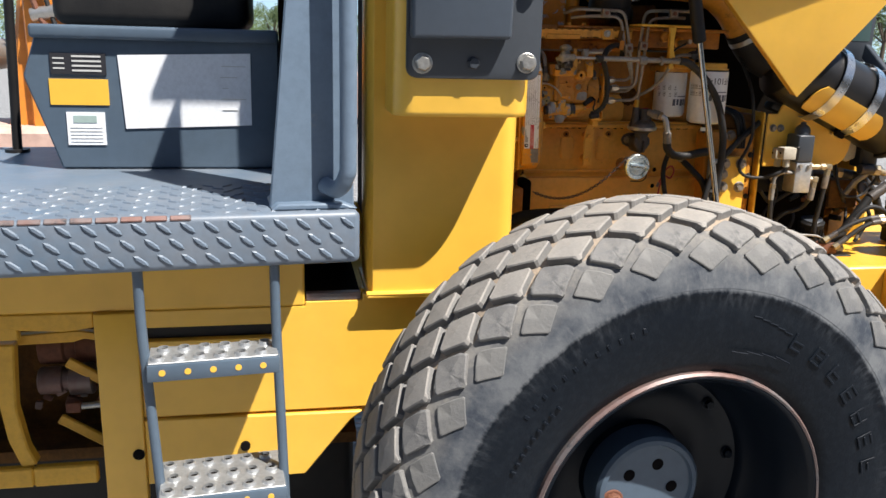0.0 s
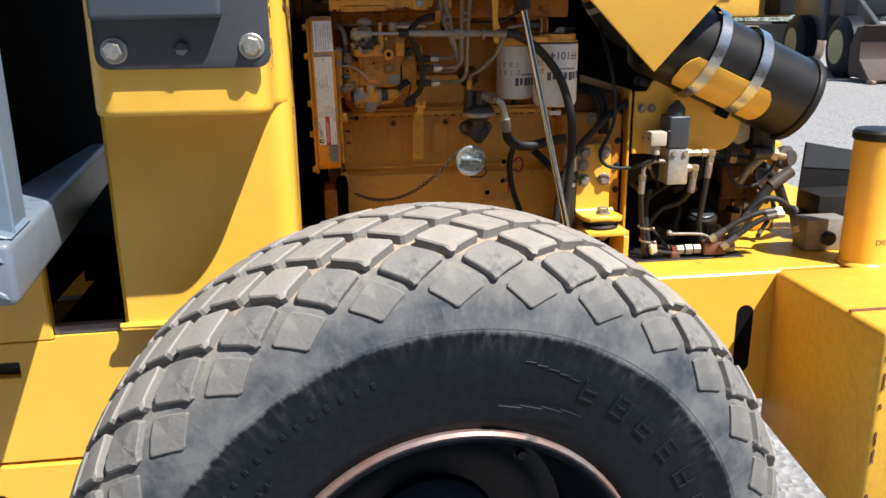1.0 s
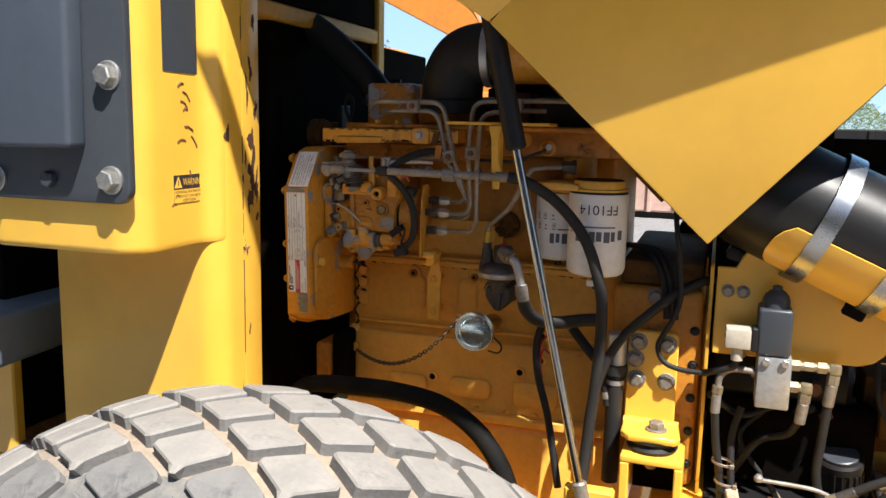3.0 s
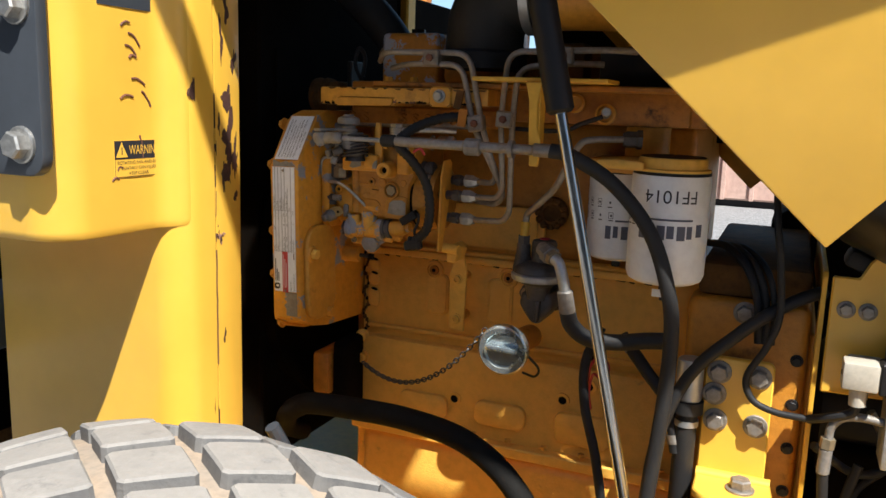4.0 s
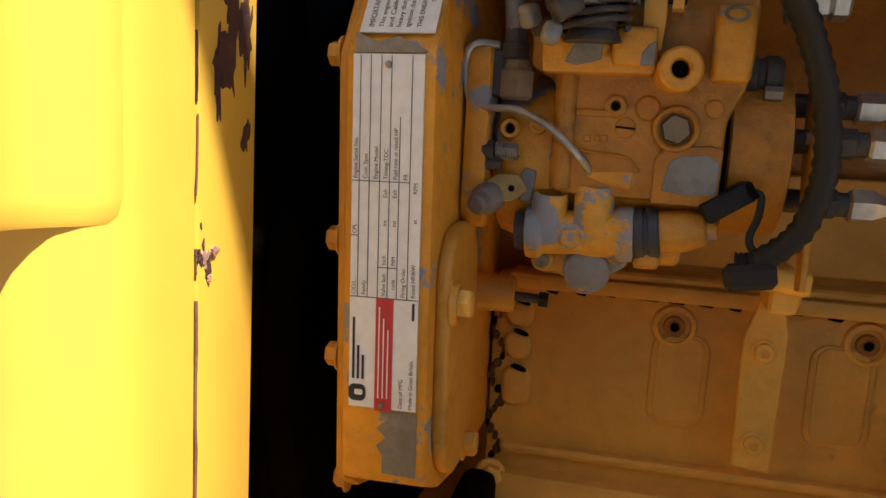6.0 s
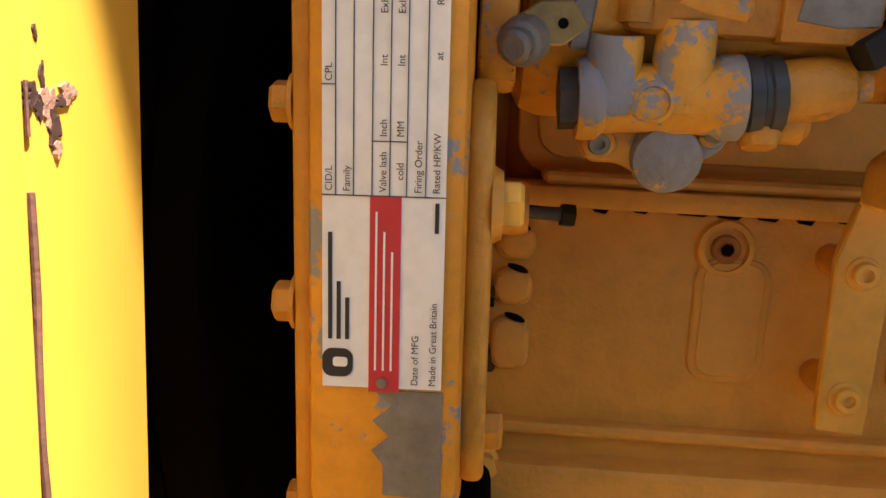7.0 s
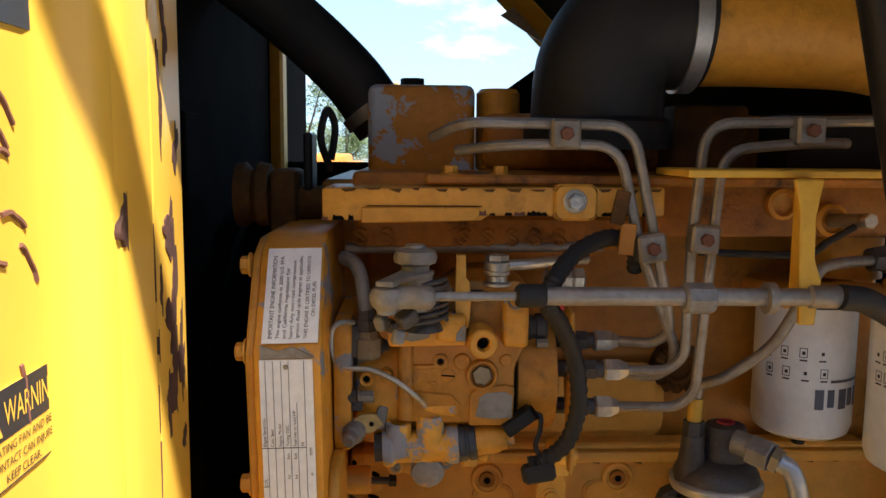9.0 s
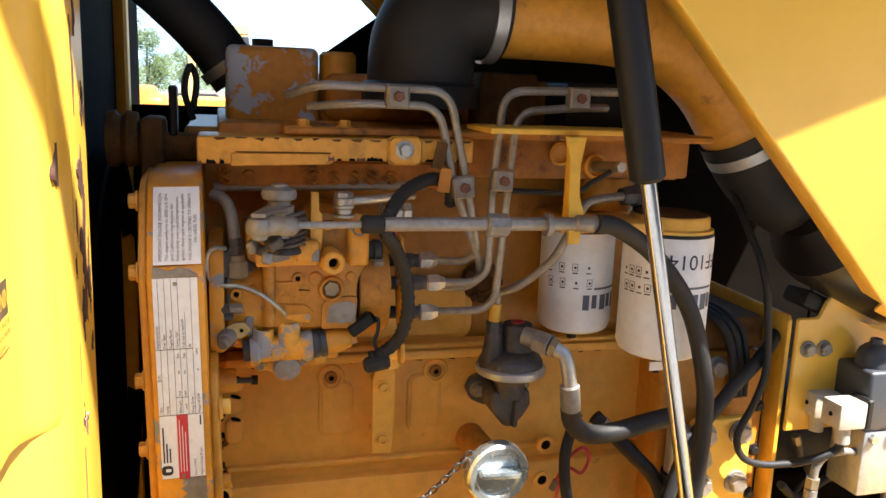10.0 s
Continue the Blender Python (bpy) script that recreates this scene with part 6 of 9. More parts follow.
    part("lower_cover", lathe((0.1180, 0.0800, 1.3745), (0, -1, -0.22), [(0.0136, 0), (0.0136, 0.010), (0.0128, 0.0118), (0.0118, 0.0122), (0, 0.0124)], 32), VALVE_BARE, fv, "round bare alloy cover")
    part("flange", prism([(0.0850, 1.3745), (0.0900, 1.3695), (0.0990, 1.3700), (0.1120, 1.3640), (0.1280, 1.3690), (0.1400, 1.3765), (0.1420, 1.3850), (0.1350, 1.3910), (0.0900, 1.3900), (0.0850, 1.3830)], 0.0735, 0.0840, 0.0025, 2), VALVE, fv)
    for x, z in ((0.0920, 1.3768), (0.1345, 1.3835)):
        part("ear", lathe((x, 0.0750, z), (0, -1, 0), [(0.0066, -0.003), (0.0064, 0.004), (0.0058, 0.0048)], 22), VALVE, fv)
        bolt(pump, (x, 0.0704, z), (0, -1, 0), 0.0042, BRASSY, washer=False, socket=True)
    lev = part("idle_lever", prism([(0.0595, 1.4110), (0.0745, 1.4115), (0.0832, 1.4185), (0.0770, 1.4272), (0.0655, 1.4265), (0.0598, 1.4225)], 0.0520, 0.0545, 0.0006), LEVER, pump, "small cadmium-yellow lever")
    part("lever_hole", rod((0.0738, 0.0523, 1.4190), (0.0738, 0.0514, 1.4190), 0.0019, 12), HOLE, lev)
    part("lever_pivot", lathe((0.0620, 0.0580, 1.4140), (-0.28, -1, -0.25), [(0.0092, 0), (0.0090, 0.009), (0.0078, 0.012), (0.0060, 0.013), (0.0058, 0.019), (0.0040, 0.0205), (0, 0.0205)], 14), ALLOY, pump)
    part("idle_bracket", prism([(0.0770, 1.4110), (0.0840, 1.4110), (0.0865, 1.4290), (0.0800, 1.4310), (0.0770, 1.4270)], 0.0610, 0.0650, 0.001), ALLOY, pump)
    part("idle_spring", tube([(0.0630 + 0.00022 * k, 0.0570 + 0.0040 * math.cos(k * 0.9), 1.4395 + 0.0040 * math.sin(k * 0.9)) for k in range(56)], 0.0010, 6), STEEL, pump)
    part("idle_nut", rod((0.0555, 0.0570, 1.4395), (0.0620, 0.0570, 1.4395), 0.0058, 6), CAST, pump)
    part("idle_nut", rod((0.0585, 0.0560, 1.4320), (0.0665, 0.0560, 1.4320), 0.0040, 6), CAST, pump)
    # fuel leak-off pipe and fittings at the drive end
    part("leak_pipe", tube(smooth_line([(0.0605, 0.060, 1.4975), (0.0500, 0.056, 1.4980), (0.0440, 0.055, 1.4930), (0.0432, 0.055, 1.4790), (0.0475, 0.055, 1.4665), (0.0580, 0.053, 1.4630), (0.0750, 0.051, 1.4620), (0.0930, 0.050, 1.4535), (0.1085, 0.053, 1.4400), (0.1165, 0.060, 1.4290), (0.1185, 0.063, 1.4200)]), 0.0022, 10), ZINC, pump, "thin plated fuel pipe")
    part("pipe_nut", lathe((0.1187, 0.0637, 1.4215), (0, -0.1, 1), [(0.0056, 0), (0.0056, 0.005), (0.0042, 0.0065), (0.0036, 0.011)], 6), STEEL, pump)
    part("inlet_block", turned_box((0.0600, 0.0690, 1.4820), (0.0150, 0.0220, 0.0260), (0, 0, 12), 0.003, 3), CAST, pump)
    part("inlet_fitting", lathe((0.0705, 0.0640, 1.4680), (0, 0, 1), [(0.0085, 0), (0.0105, 0.002), (0.0105, 0.0160), (0.0080, 0.0180), (0.0072, 0.0220)], 6), BRASSY, pump)
    part("inlet_fitting", lathe((0.0690, 0.0640, 1.4900), (0, 0, 1), [(0.0075, 0), (0.0086, 0.001), (0.0086, 0.0085), (0.0066, 0.0100), (0.0070, 0.0140), (0.0058, 0.0170)], 6), CAST, pump)
    part("inlet_pipe", tube(smooth_line([(0.0688, 0.064, 1.503), (0.0672, 0.066, 1.519), (0.0645, 0.071, 1.533), (0.0590, 0.078, 1.5415), (0.0500, 0.090, 1.5440)]), 0.0056, 14), ALLOY, pump, "dusty bent inlet pipe")
    part("return_rail", tube([(0.05, 0.12, 1.548), (0.12, 0.12, 1.549), (0.265, 0.115, 1.551)], 0.0048, 12), STEEL, pump)
    for z, r, h in ((1.5280, 0.0110, 0.003), (1.5310, 0.0080, 0.0055), (1.5365, 0.0100, 0.0035), (1.5400, 0.0100, 0.0070), (1.5470, 0.0092, 0.0050)):
        part("banjo", lathe((0.1690, 0.050, z), (0, 0, 1), [(r * 0.92, 0), (r, 0.0008), (r, h - 0.0008), (r * 0.92, h)], 6 if z > 1.545 else 20), ZINC, pump)
    part("banjo_pipe", tube(smooth_line([(0.1720, 0.050, 1.5435), (0.1950, 0.056, 1.5440), (0.2250, 0.072, 1.5450), (0.2450, 0.085, 1.5440)]), 0.0042, 12), ZINC, pump)
    part("side_fitting", lathe((0.2180, 0.085, 1.5275), (1, 0, 0), [(0.0070, 0), (0.0095, 0.004), (0.0095, 0.014), (0.0080, 0.0155), (0.0100, 0.0170), (0.0100, 0.0240), (0.0070, 0.0260)], 6), ZINC, pump)
    part("ring_clip", tube([(0.2120, 0.080 + 0.0100 * math.cos(a), 1.5265 + 0.0100 * math.sin(a)) for a in (2 * math.pi * k / 20 for k in range(21))], 0.0012, 6), STEEL, pump)
    return pump


fuel_pump()


def pipework():
    lines = thing("injector_lines", (0.3, 0.08, 1.43), "bent steel injector pipes with clamps, rust-stained", "fuel pipes")
    y = 0.058
    runs = [
        [(0.274, 0.100, 1.4735), (0.303, 0.085, 1.4745), (0.3125, 0.075, 1.487), (0.3075, 0.068, 1.505), (0.2945, y, 1.552), (0.272, y, 1.650), (0.142, y, 1.651), (0.12, 0.09, 1.64)],
        [(0.279, 0.082, 1.4535), (0.312, 0.076, 1.4545), (0.3235, 0.070, 1.468), (0.3205, y, 1.566), (0.328, y, 1.652), (0.46, y, 1.655), (0.49, 0.09, 1.655)],
        [(0.274, 0.090, 1.4200), (0.322, 0.080, 1.4225), (0.3340, 0.072, 1.437), (0.337, y, 1.562), (0.342, y, 1.632), (0.41, y, 1.638), (0.45, 0.08, 1.638)],
        [(0.270, 0.110, 1.4450), (0.306, 0.092, 1.4440), (0.3195, 0.084, 1.456), (0.3175, 0.078, 1.474), (0.3035, 0.070, 1.505), (0.2810, y, 1.553), (0.262, y, 1.635), (0.18, y, 1.635), (0.14, 0.09, 1.63)],
    ]
    for r in runs:
        part("pipe", tube(round_line(r, 0.022, 6), 0.0042, 10), STEEL, lines)
    for x, z, a in ((0.219, 1.643, 0), (0.2875, 1.557, 8), (0.328, 1.564, -4), (0.405, 1.647, 0)):
        c = part("clamp", turned_box((x, y - 0.004, z), (0.022, 0.016, 0.022), (0, -a, 0), 0.002), STEEL, lines)
        bolt(lines, (x, y - 0.012, z), (0, -1, 0), 0.0052, RUSTY, washer=False, socket=False, name="clamp_bolt")
    part("tag", turned_box((0.262, 0.05, 1.588), (0.011, 0.003, 0.026), (0, 12, 0), 0.0005), GRIME, lines, "small brown tag")
    part("tag", turned_box((0.268, 0.05, 1.564), (0.012, 0.003, 0.024), (0, 6, 0), 0.0005), ENGINE_OILY_DIM, lines)
    # throttle linkage
    th = thing("throttle_linkage", (0.3, -0.005, 1.52), "grey throttle cable and rod in a clamped sleeve", "throttle cable")
    yy = -0.008
    part("threaded_rod", rod((0.115, yy - 0.008, 1.5315), (0.188, yy, 1.5305), 0.0032, 10), ZINC, th)
    part("boot", rod((0.176, yy, 1.5308), (0.197, yy, 1.5305), 0.0084, 16, bevel=0.002), RUBBER, th)
    part("sleeve", rod((0.197, yy, 1.5305), (0.408, yy + 0.01, 1.528), 0.0066, 16), STEEL, th)
    part("sleeve_end", rod((0.385, yy + 0.009, 1.529), (0.412, yy + 0.0105, 1.528), 0.0086, 16, bevel=0.002), STEEL, th)
    part("grommet", rod((0.2945, yy + 0.004, 1.5285), (0.3165, yy + 0.005, 1.528), 0.0112, 8, bevel=0.002), ALLOY, th)
    part("clip", rod((0.3545, yy + 0.007, 1.528), (0.3605, yy + 0.007, 1.528), 0.0115, 16), STEEL, th)
    part("cable", tube(smooth_line([(0.408, -0.002, 1.529), (0.435, 0.002, 1.523), (0.487, 0.016, 1.490), (0.535, 0.022, 1.432), (0.562, 0.024, 1.358), (0.569, 0.024, 1.30), (0.566, 0.024, 1.21), (0.556, 0.02, 1.09), (0.55, 0.0, 0.98)]), 0.0095, 14), RUBBER, th, "black cable hose")
    # cable bracket
    br = thing("cable_bracket", (0.38, 0.03, 1.51), "yellow-painted steel cable bracket with chipped edge", "bracket")
    part("top_plate", prism([(0.298, 0.004), (0.47, 0.02), (0.47, 0.09), (0.30, 0.09)], 1.6125, 1.6180, 0.001, plane="xy"), YELLOW_OLD, br)
    part("web", prism([(0.372, 1.612), (0.393, 1.612), (0.3885, 1.585), (0.3895, 1.555), (0.395, 1.54), (0.392, 1.508), (0.381, 1.508), (0.3785, 1.55), (0.377, 1.590)], 0.0, 0.0055, 0.001), YELLOW_OLD, br)
    part("flange", box(0.3845, 0.3905, 0.0056, 0.028, 1.53, 1.612, 0.001), YELLOW_OLD, br)
    # wiring conduit
    cd = thing("wiring_conduit", (0.22, 0.03, 1.39), "ribbed black wiring conduit by the pump", "cable")
    a = smooth_line([(0.285, 0.085, 1.535), (0.28, 0.075, 1.556), (0.255, 0.055, 1.5645), (0.225, 0.03, 1.556), (0.205, 0.004, 1.54), (0.199, -0.004, 1.525), (0.212, 0.012, 1.505), (0.226, 0.028, 1.475), (0.231, 0.034, 1.44), (0.224, 0.04, 1.408), (0.205, 0.045, 1.390), (0.196, 0.045, 1.388)], 9)
    part("ribbed_tube", tube(a, 0.0060, 12, ribs=0.17), RUBBER, cd)
    part("tape", turned_box((0.203, 0.042, 1.383), (0.026, 0.014, 0.014), (0, -10, 0), 0.003), RUBBER, cd)
    part("red_wire", tube(smooth_line([(0.205, 0.03, 1.515), (0.213, 0.035, 1.52), (0.218, 0.04, 1.512)]), 0.002, 6), RED, cd)
    # flat strap
    sp = thing("steel_strap", (0.23, 0.15, 1.235), "yellow-painted flat steel strap bolted to the block", "bracket")
    part("flat_bar", prism([(0.2195, 1.238), (0.2435, 1.236), (0.246, 1.330), (0.241, 1.352), (0.226, 1.352), (0.2185, 1.325)], 0.144, 0.150, 0.001), STRAP, sp)
    part("bent_end", prism([(0.225, 1.350), (0.241, 1.350), (0.247, 1.372), (0.236, 1.379), (0.226, 1.371)], 0.110, 0.146, 0.002), STRAP, sp)
    part("end_roll", rod((0.222, 0.108, 1.372), (0.246, 0.108, 1.370), 0.0075, 14), STRAP, sp)
    for z in (1.318, 1.2555):
        bolt(sp, (0.2315, 0.144, z), (0, -1, 0), 0.0062, STRAP, washer=True, socket=True)
    part("stand_off", rod((0.2315, 0.15, 1.318), (0.2315, 0.183, 1.318), 0.008, 12), ENGINE, sp)
    part("stand_off", rod((0.2315, 0.15, 1.2555), (0.2315, 0.183, 1.2555), 0.008, 12), ENGINE, sp)


pipework()


def lift_pump():
    lp = thing("fuel_lift_pump", (0.37, 0.11, 1.28), "dark grimy cast diaphragm lift pump with hose union", "fuel pump")
    x0, y0, z0 = 0.370, 0.110, 1.342
    at = lambda dx, dy, dz: (x0 + dx, y0 + dy, z0 + dz)
    part("lower_body", lathe(at(0, 0, -0.030), (0, 0, 1), [(0.0165, 0), (0.0175, 0.014), (0.020, 0.020), (0.030, 0.026), (0.0355, 0.030)], 28), CAST, lp)
    part("lever_case", prism([(x0 - 0.022, z0 - 0.020), (x0 + 0.022, z0 - 0.020), (x0 + 0.025, z0 - 0.040), (x0 + 0.014, z0 - 0.056), (x0 + 0.005, z0 - 0.066), (x0 - 0.006, z0 - 0.065), (x0 - 0.018, z0 - 0.050), (x0 - 0.025, z0 - 0.038)], y0 - 0.010, y0 + 0.055, 0.006, 3), CAST, lp)
    part("case_fin", turned_box(at(0.004, -0.012, -0.046), (0.006, 0.012, 0.032), (0, 4, 0), 0.002, 2), CAST, lp)
    part("mount_flange", prism([(x0 - 0.040, z0 - 0.033), (x0 - 0.034, z0 - 0.046), (x0 - 0.018, z0 - 0.054), (x0 + 0.018, z0 - 0.054), (x0 + 0.034, z0 - 0.046), (x0 + 0.040, z0 - 0.033), (x0 + 0.034, z0 - 0.021), (x0 + 0.018, z0 - 0.014), (x0 - 0.018, z0 - 0.014), (x0 - 0.034, z0 - 0.021)], y0 + 0.034, y0 + 0.048, 0.003, 2), CAST, lp)
    for dx in (-0.026, 0.026):
        bolt(lp, at(dx, 0.034, -0.033), (0, -1, 0), 0.0075, BRASSY)
    part("clamped_rim", lathe(at(0, 0, -0.002), (0, 0, 1), [(0.036, 0), (0.0385, 0.0012), (0.0395, 0.004), (0.0395, 0.0085), (0.0378, 0.0105), (0.036, 0.011)], 44), GALV, lp, "pressed bright rim")
    part("dome", lathe(at(0, 0, 0.0092), (0, 0, 1), [(0.0365, 0), (0.0360, 0.004), (0.0335, 0.009), (0.028, 0.0135), (0.020, 0.0165), (0, 0.017)], 36), CAST, lp)
    cap = part("screw_cap", lathe(at(0.006, 0, 0.018), (0, 0, 1), [(0.0190, 0), (0.0182, 0.006), (0.0178, 0.033), (0.0160, 0.037), (0.0095, 0.0385), (0.0095, 0.0375), (0, 0.0375)], 32), CAST, lp)
    part("cap_seal", lathe(at(0.006, 0, 0.0560), (0, 0, 1), [(0.0060, 0), (0.0075, 0.0008), (0.0075, 0.0020), (0.0060, 0.0024)], 20, closed=False), RED, cap, "red paint ring on the cap screw")
    # tapering riser to the feed union
    part("riser", lathe(at(-0.024, -0.004, 0.004), (0.02, 0, 1), [(0.0145, 0), (0.0135, 0.012), (0.0105, 0.030), (0.0095, 0.044)], 20), CAST, lp)
    part("riser_nut", rod(at(-0.0235, -0.004, 0.046), at(-0.0232, -0.004, 0.060), 0.0092, 6), CAST, lp)
    part("buff_sleeve", rod(at(-0.0232, -0.004, 0.060), at(-0.0225, -0.004, 0.080), 0.0064, 12), YELLOW_OLD, lp)
    # suction union, bent pipe and hose
    part("right_union", rod(at(0.008, -0.016, 0.046), at(0.024, -0.032, 0.043), 0.0105, 16), ALLOY, lp)
    part("union_nut", rod(at(0.017, -0.028, 0.044), at(0.029, -0.042, 0.041), 0.0135, 6, bevel=0.001), ALLOY, lp, "dull plated hex nut")
    part("union_collar", rod(at(0.029, -0.042, 0.041), at(0.034, -0.046, 0.039), 0.0115, 6), BRASSY, lp)
    part("bent_union", tube(smooth_line([at(0.033, -0.045, 0.039), at(0.041, -0.049, 0.034), at(0.046, -0.051, 0.022), at(0.050, -0.050, 0.006), at(0.0535, -0.048, -0.012)]), 0.0078, 14), GALV, lp)
    part("crimp", rod(at(0.0515, -0.049, -0.002), at(0.0565, -0.046, -0.034), 0.0110, 16, bevel=0.002), ALLOY, lp)
    part("suction_hose", tube(smooth_line([at(0.0555, -0.046, -0.030), at(0.062, -0.043, -0.050), at(0.083, -0.040, -0.066), (0.49, 0.075, 1.274), (0.53, 0.075, 1.282), (0.57, 0.08, 1.286)]), 0.0112, 16), RUBBER, lp, "black rubber hose")
    part("feed_pipe", tube(smooth_line([at(-0.0225, -0.004, 0.079), at(-0.019, -0.006, 0.092), (0.366, 0.088, 1.446), (0.395, 0.075, 1.474), (0.412, 0.07, 1.505), (0.428, 0.07, 1.535), (0.445, 0.075, 1.542), (0.49, 0.09, 1.544)]), 0.0046, 12), STEEL, lp, "steel feed pipe")
    part("pipe_nut", lathe((0.480, 0.088, 1.544), (1, 0.3, 0), [(0.009, 0), (0.011, 0.004), (0.011, 0.016), (0.013, 0.018), (0.013, 0.024)], 6), CAST, lp)


lift_pump()


def filters():
    def filt(x, y, r, z0, z1, label, text):
        f = thing("fuel_filter", (x, y, z0), label, "filter", "spin-on filters on the engine")
        h = z1 - z0
        can = part("can", lathe((x, y, z0), (0, 0, 1), [(0, 0.002), (r * 0.35, 0.0), (r * 0.8, 0.002), (r * 0.94, 0.006), (r, 0.014), (r, h - 0.004), (r * 0.985, h)], 48), WHITE, f)
        part("seal", lathe((x, y, z1), (0, 0, 1), [(r * 0.98, 0), (r * 0.98, 0.004)], 40), BLACK, f)
        part("drain", rod((x, y, z0 - 0.012), (x, y, z0 + 0.003), 0.006, 12), RUBBER, f)

        def wrapped(body, size, a0, z, ink=INK, flip=True, wide=1.0):
            """Writing bent round the can; these cans hang upside down."""
            cu = bpy.data.curves.new("words", "FONT")
            cu.body, cu.size = body, size
            tmp = bpy.data.objects.new("words", cu)
            me = bpy.data.meshes.new_from_object(tmp)
            bpy.data.objects.remove(tmp)
            bpy.data.curves.remove(cu)
            for v in me.vertices:
                px, pz = (-v.co.x, -v.co.y) if flip else (v.co.x, v.co.y)
                a = a0 + px * wide / r
                v.co = Vector((x + (r + 0.0004) * math.sin(a), y - (r + 0.0004) * math.cos(a), z + pz)) - ORG[f.name]
            me.materials.clear()
            me.materials.append(ink)
            ob = new("print", me)
            ob.parent = can
            ORG[ob.name] = ORG[f.name]

        def bars(a0, a1, z0_, z1_, ink):
            n = max(2, int((a1 - a0) / 0.08))
            bm = bmesh.new()
            lo = [bm.verts.new((x + (r + 0.0004) * math.sin(a0 + (a1 - a0) * k / n), y - (r + 0.0004) * math.cos(a0 + (a1 - a0) * k / n), z0_)) for k in range(n + 1)]
            hi = [bm.verts.new((v.co.x, v.co.y, z1_)) for v in lo]
            for k in range(n):
                bm.faces.new((lo[k], lo[k + 1], hi[k + 1], hi[k]))
            part("print_bar", bm, ink, can)
        if text:
            wrapped("FF1014", 0.0232, math.radians(49), z1 - 0.0172)
        blue = material("blue_grey_print", (0.10, 0.11, 0.15), 0.5, bump=0)
        a = math.radians(49 if text else 74)
        z = z1 - 0.065 if text else z1 - 0.075
        for k, w in enumerate((0.10, 0.14, 0.12, 0.14, 0.10, 0.12)):
            bars(a - 0.25 * (k + 1), a - 0.25 * (k + 1) + w * 1.5, z - 0.012 - 0.002 * (k % 2), z + 0.004, blue)
        bars(a + 0.02, a + 0.22, z - 0.010, z + 0.006, blue)
        bars(a - 1.2, a - 0.1, z + 0.010, z + 0.0125, blue)
        for k in range(4):
            for j in range(2):
                b0, zt = (-1.62 + 0.2 * k if text else -1.26 + 0.36 * k) + 0.05 * j, z1 - 0.035 - 0.018 * j
                if (k + j) % 3:
                    bars(b0, b0 + 0.15, zt, zt + 0.0006, INK)
                    bars(b0, b0 + 0.15, zt - 0.008, zt - 0.0074, INK)
                    bars(b0, b0 + 0.014, zt - 0.008, zt, INK)
                    bars(b0 + 0.136, b0 + 0.15, zt - 0.008, zt, INK)
                bars(b0 + 0.05, b0 + 0.11, zt - 0.0055, zt - 0.0025, INK)
                bars(b0 + 0.01, b0 + 0.15, zt - 0.0112, zt - 0.0098, INK)
        return f
    filt(0.467, 0.162, 0.0435, 1.373, 1.4955, "smaller white spin-on filter with printed symbols", False)
    filt(0.545, 0.092, 0.0498, 1.361, 1.5025, "large white spin-on fuel filter printed upside down", True)
    hd = thing("filter_head", (0.52, 0.14, 1.49), "yellow cast filter head above the fuel filters", "filter head")
    part("casting", lathe((0.545, 0.092, 1.5065), (0, 0, 1), [(0.0485, 0), (0.0485, 0.003), (0.0440, 0.0045), (0.0435, 0.0150), (0.0420, 0.0175), (0.030, 0.0180), (0.0, 0.0180)], 24), STRAP, hd, "yellow cast filter head")
    part("arm", prism([(0.455, 1.5075), (0.515, 1.5065), (0.515, 1.5180), (0.480, 1.5200), (0.455, 1.5185)], 0.052, 0.130, 0.003, 2), STRAP, hd)
    part("casting", prism([(0.424, 1.4965), (0.512, 1.4965), (0.512, 1.511), (0.505, 1.516), (0.430, 1.516), (0.424, 1.511)], 0.118, 0.215, 0.004, 2), ENGINE, hd)
    part("grimy_top", lathe((0.545, 0.092, 1.5244), (0, 0, 1), [(0.0415, 0), (0.040, 0.0012), (0.0, 0.0014)], 24), GRIME, hd)
    part("neck", rod((0.50, 0.16, 1.52), (0.50, 0.16, 1.565), 0.03, 18), ENGINE, hd)
    part("white_tag", box(0.532, 0.559, 0.085, 0.087, 1.341, 1.351), PAPER, hd, "scrap of white tape")
    part("tag_stem", rod((0.545, 0.092, 1.336), (0.545, 0.092, 1.363), 0.004), RUBBER, hd)


filters()


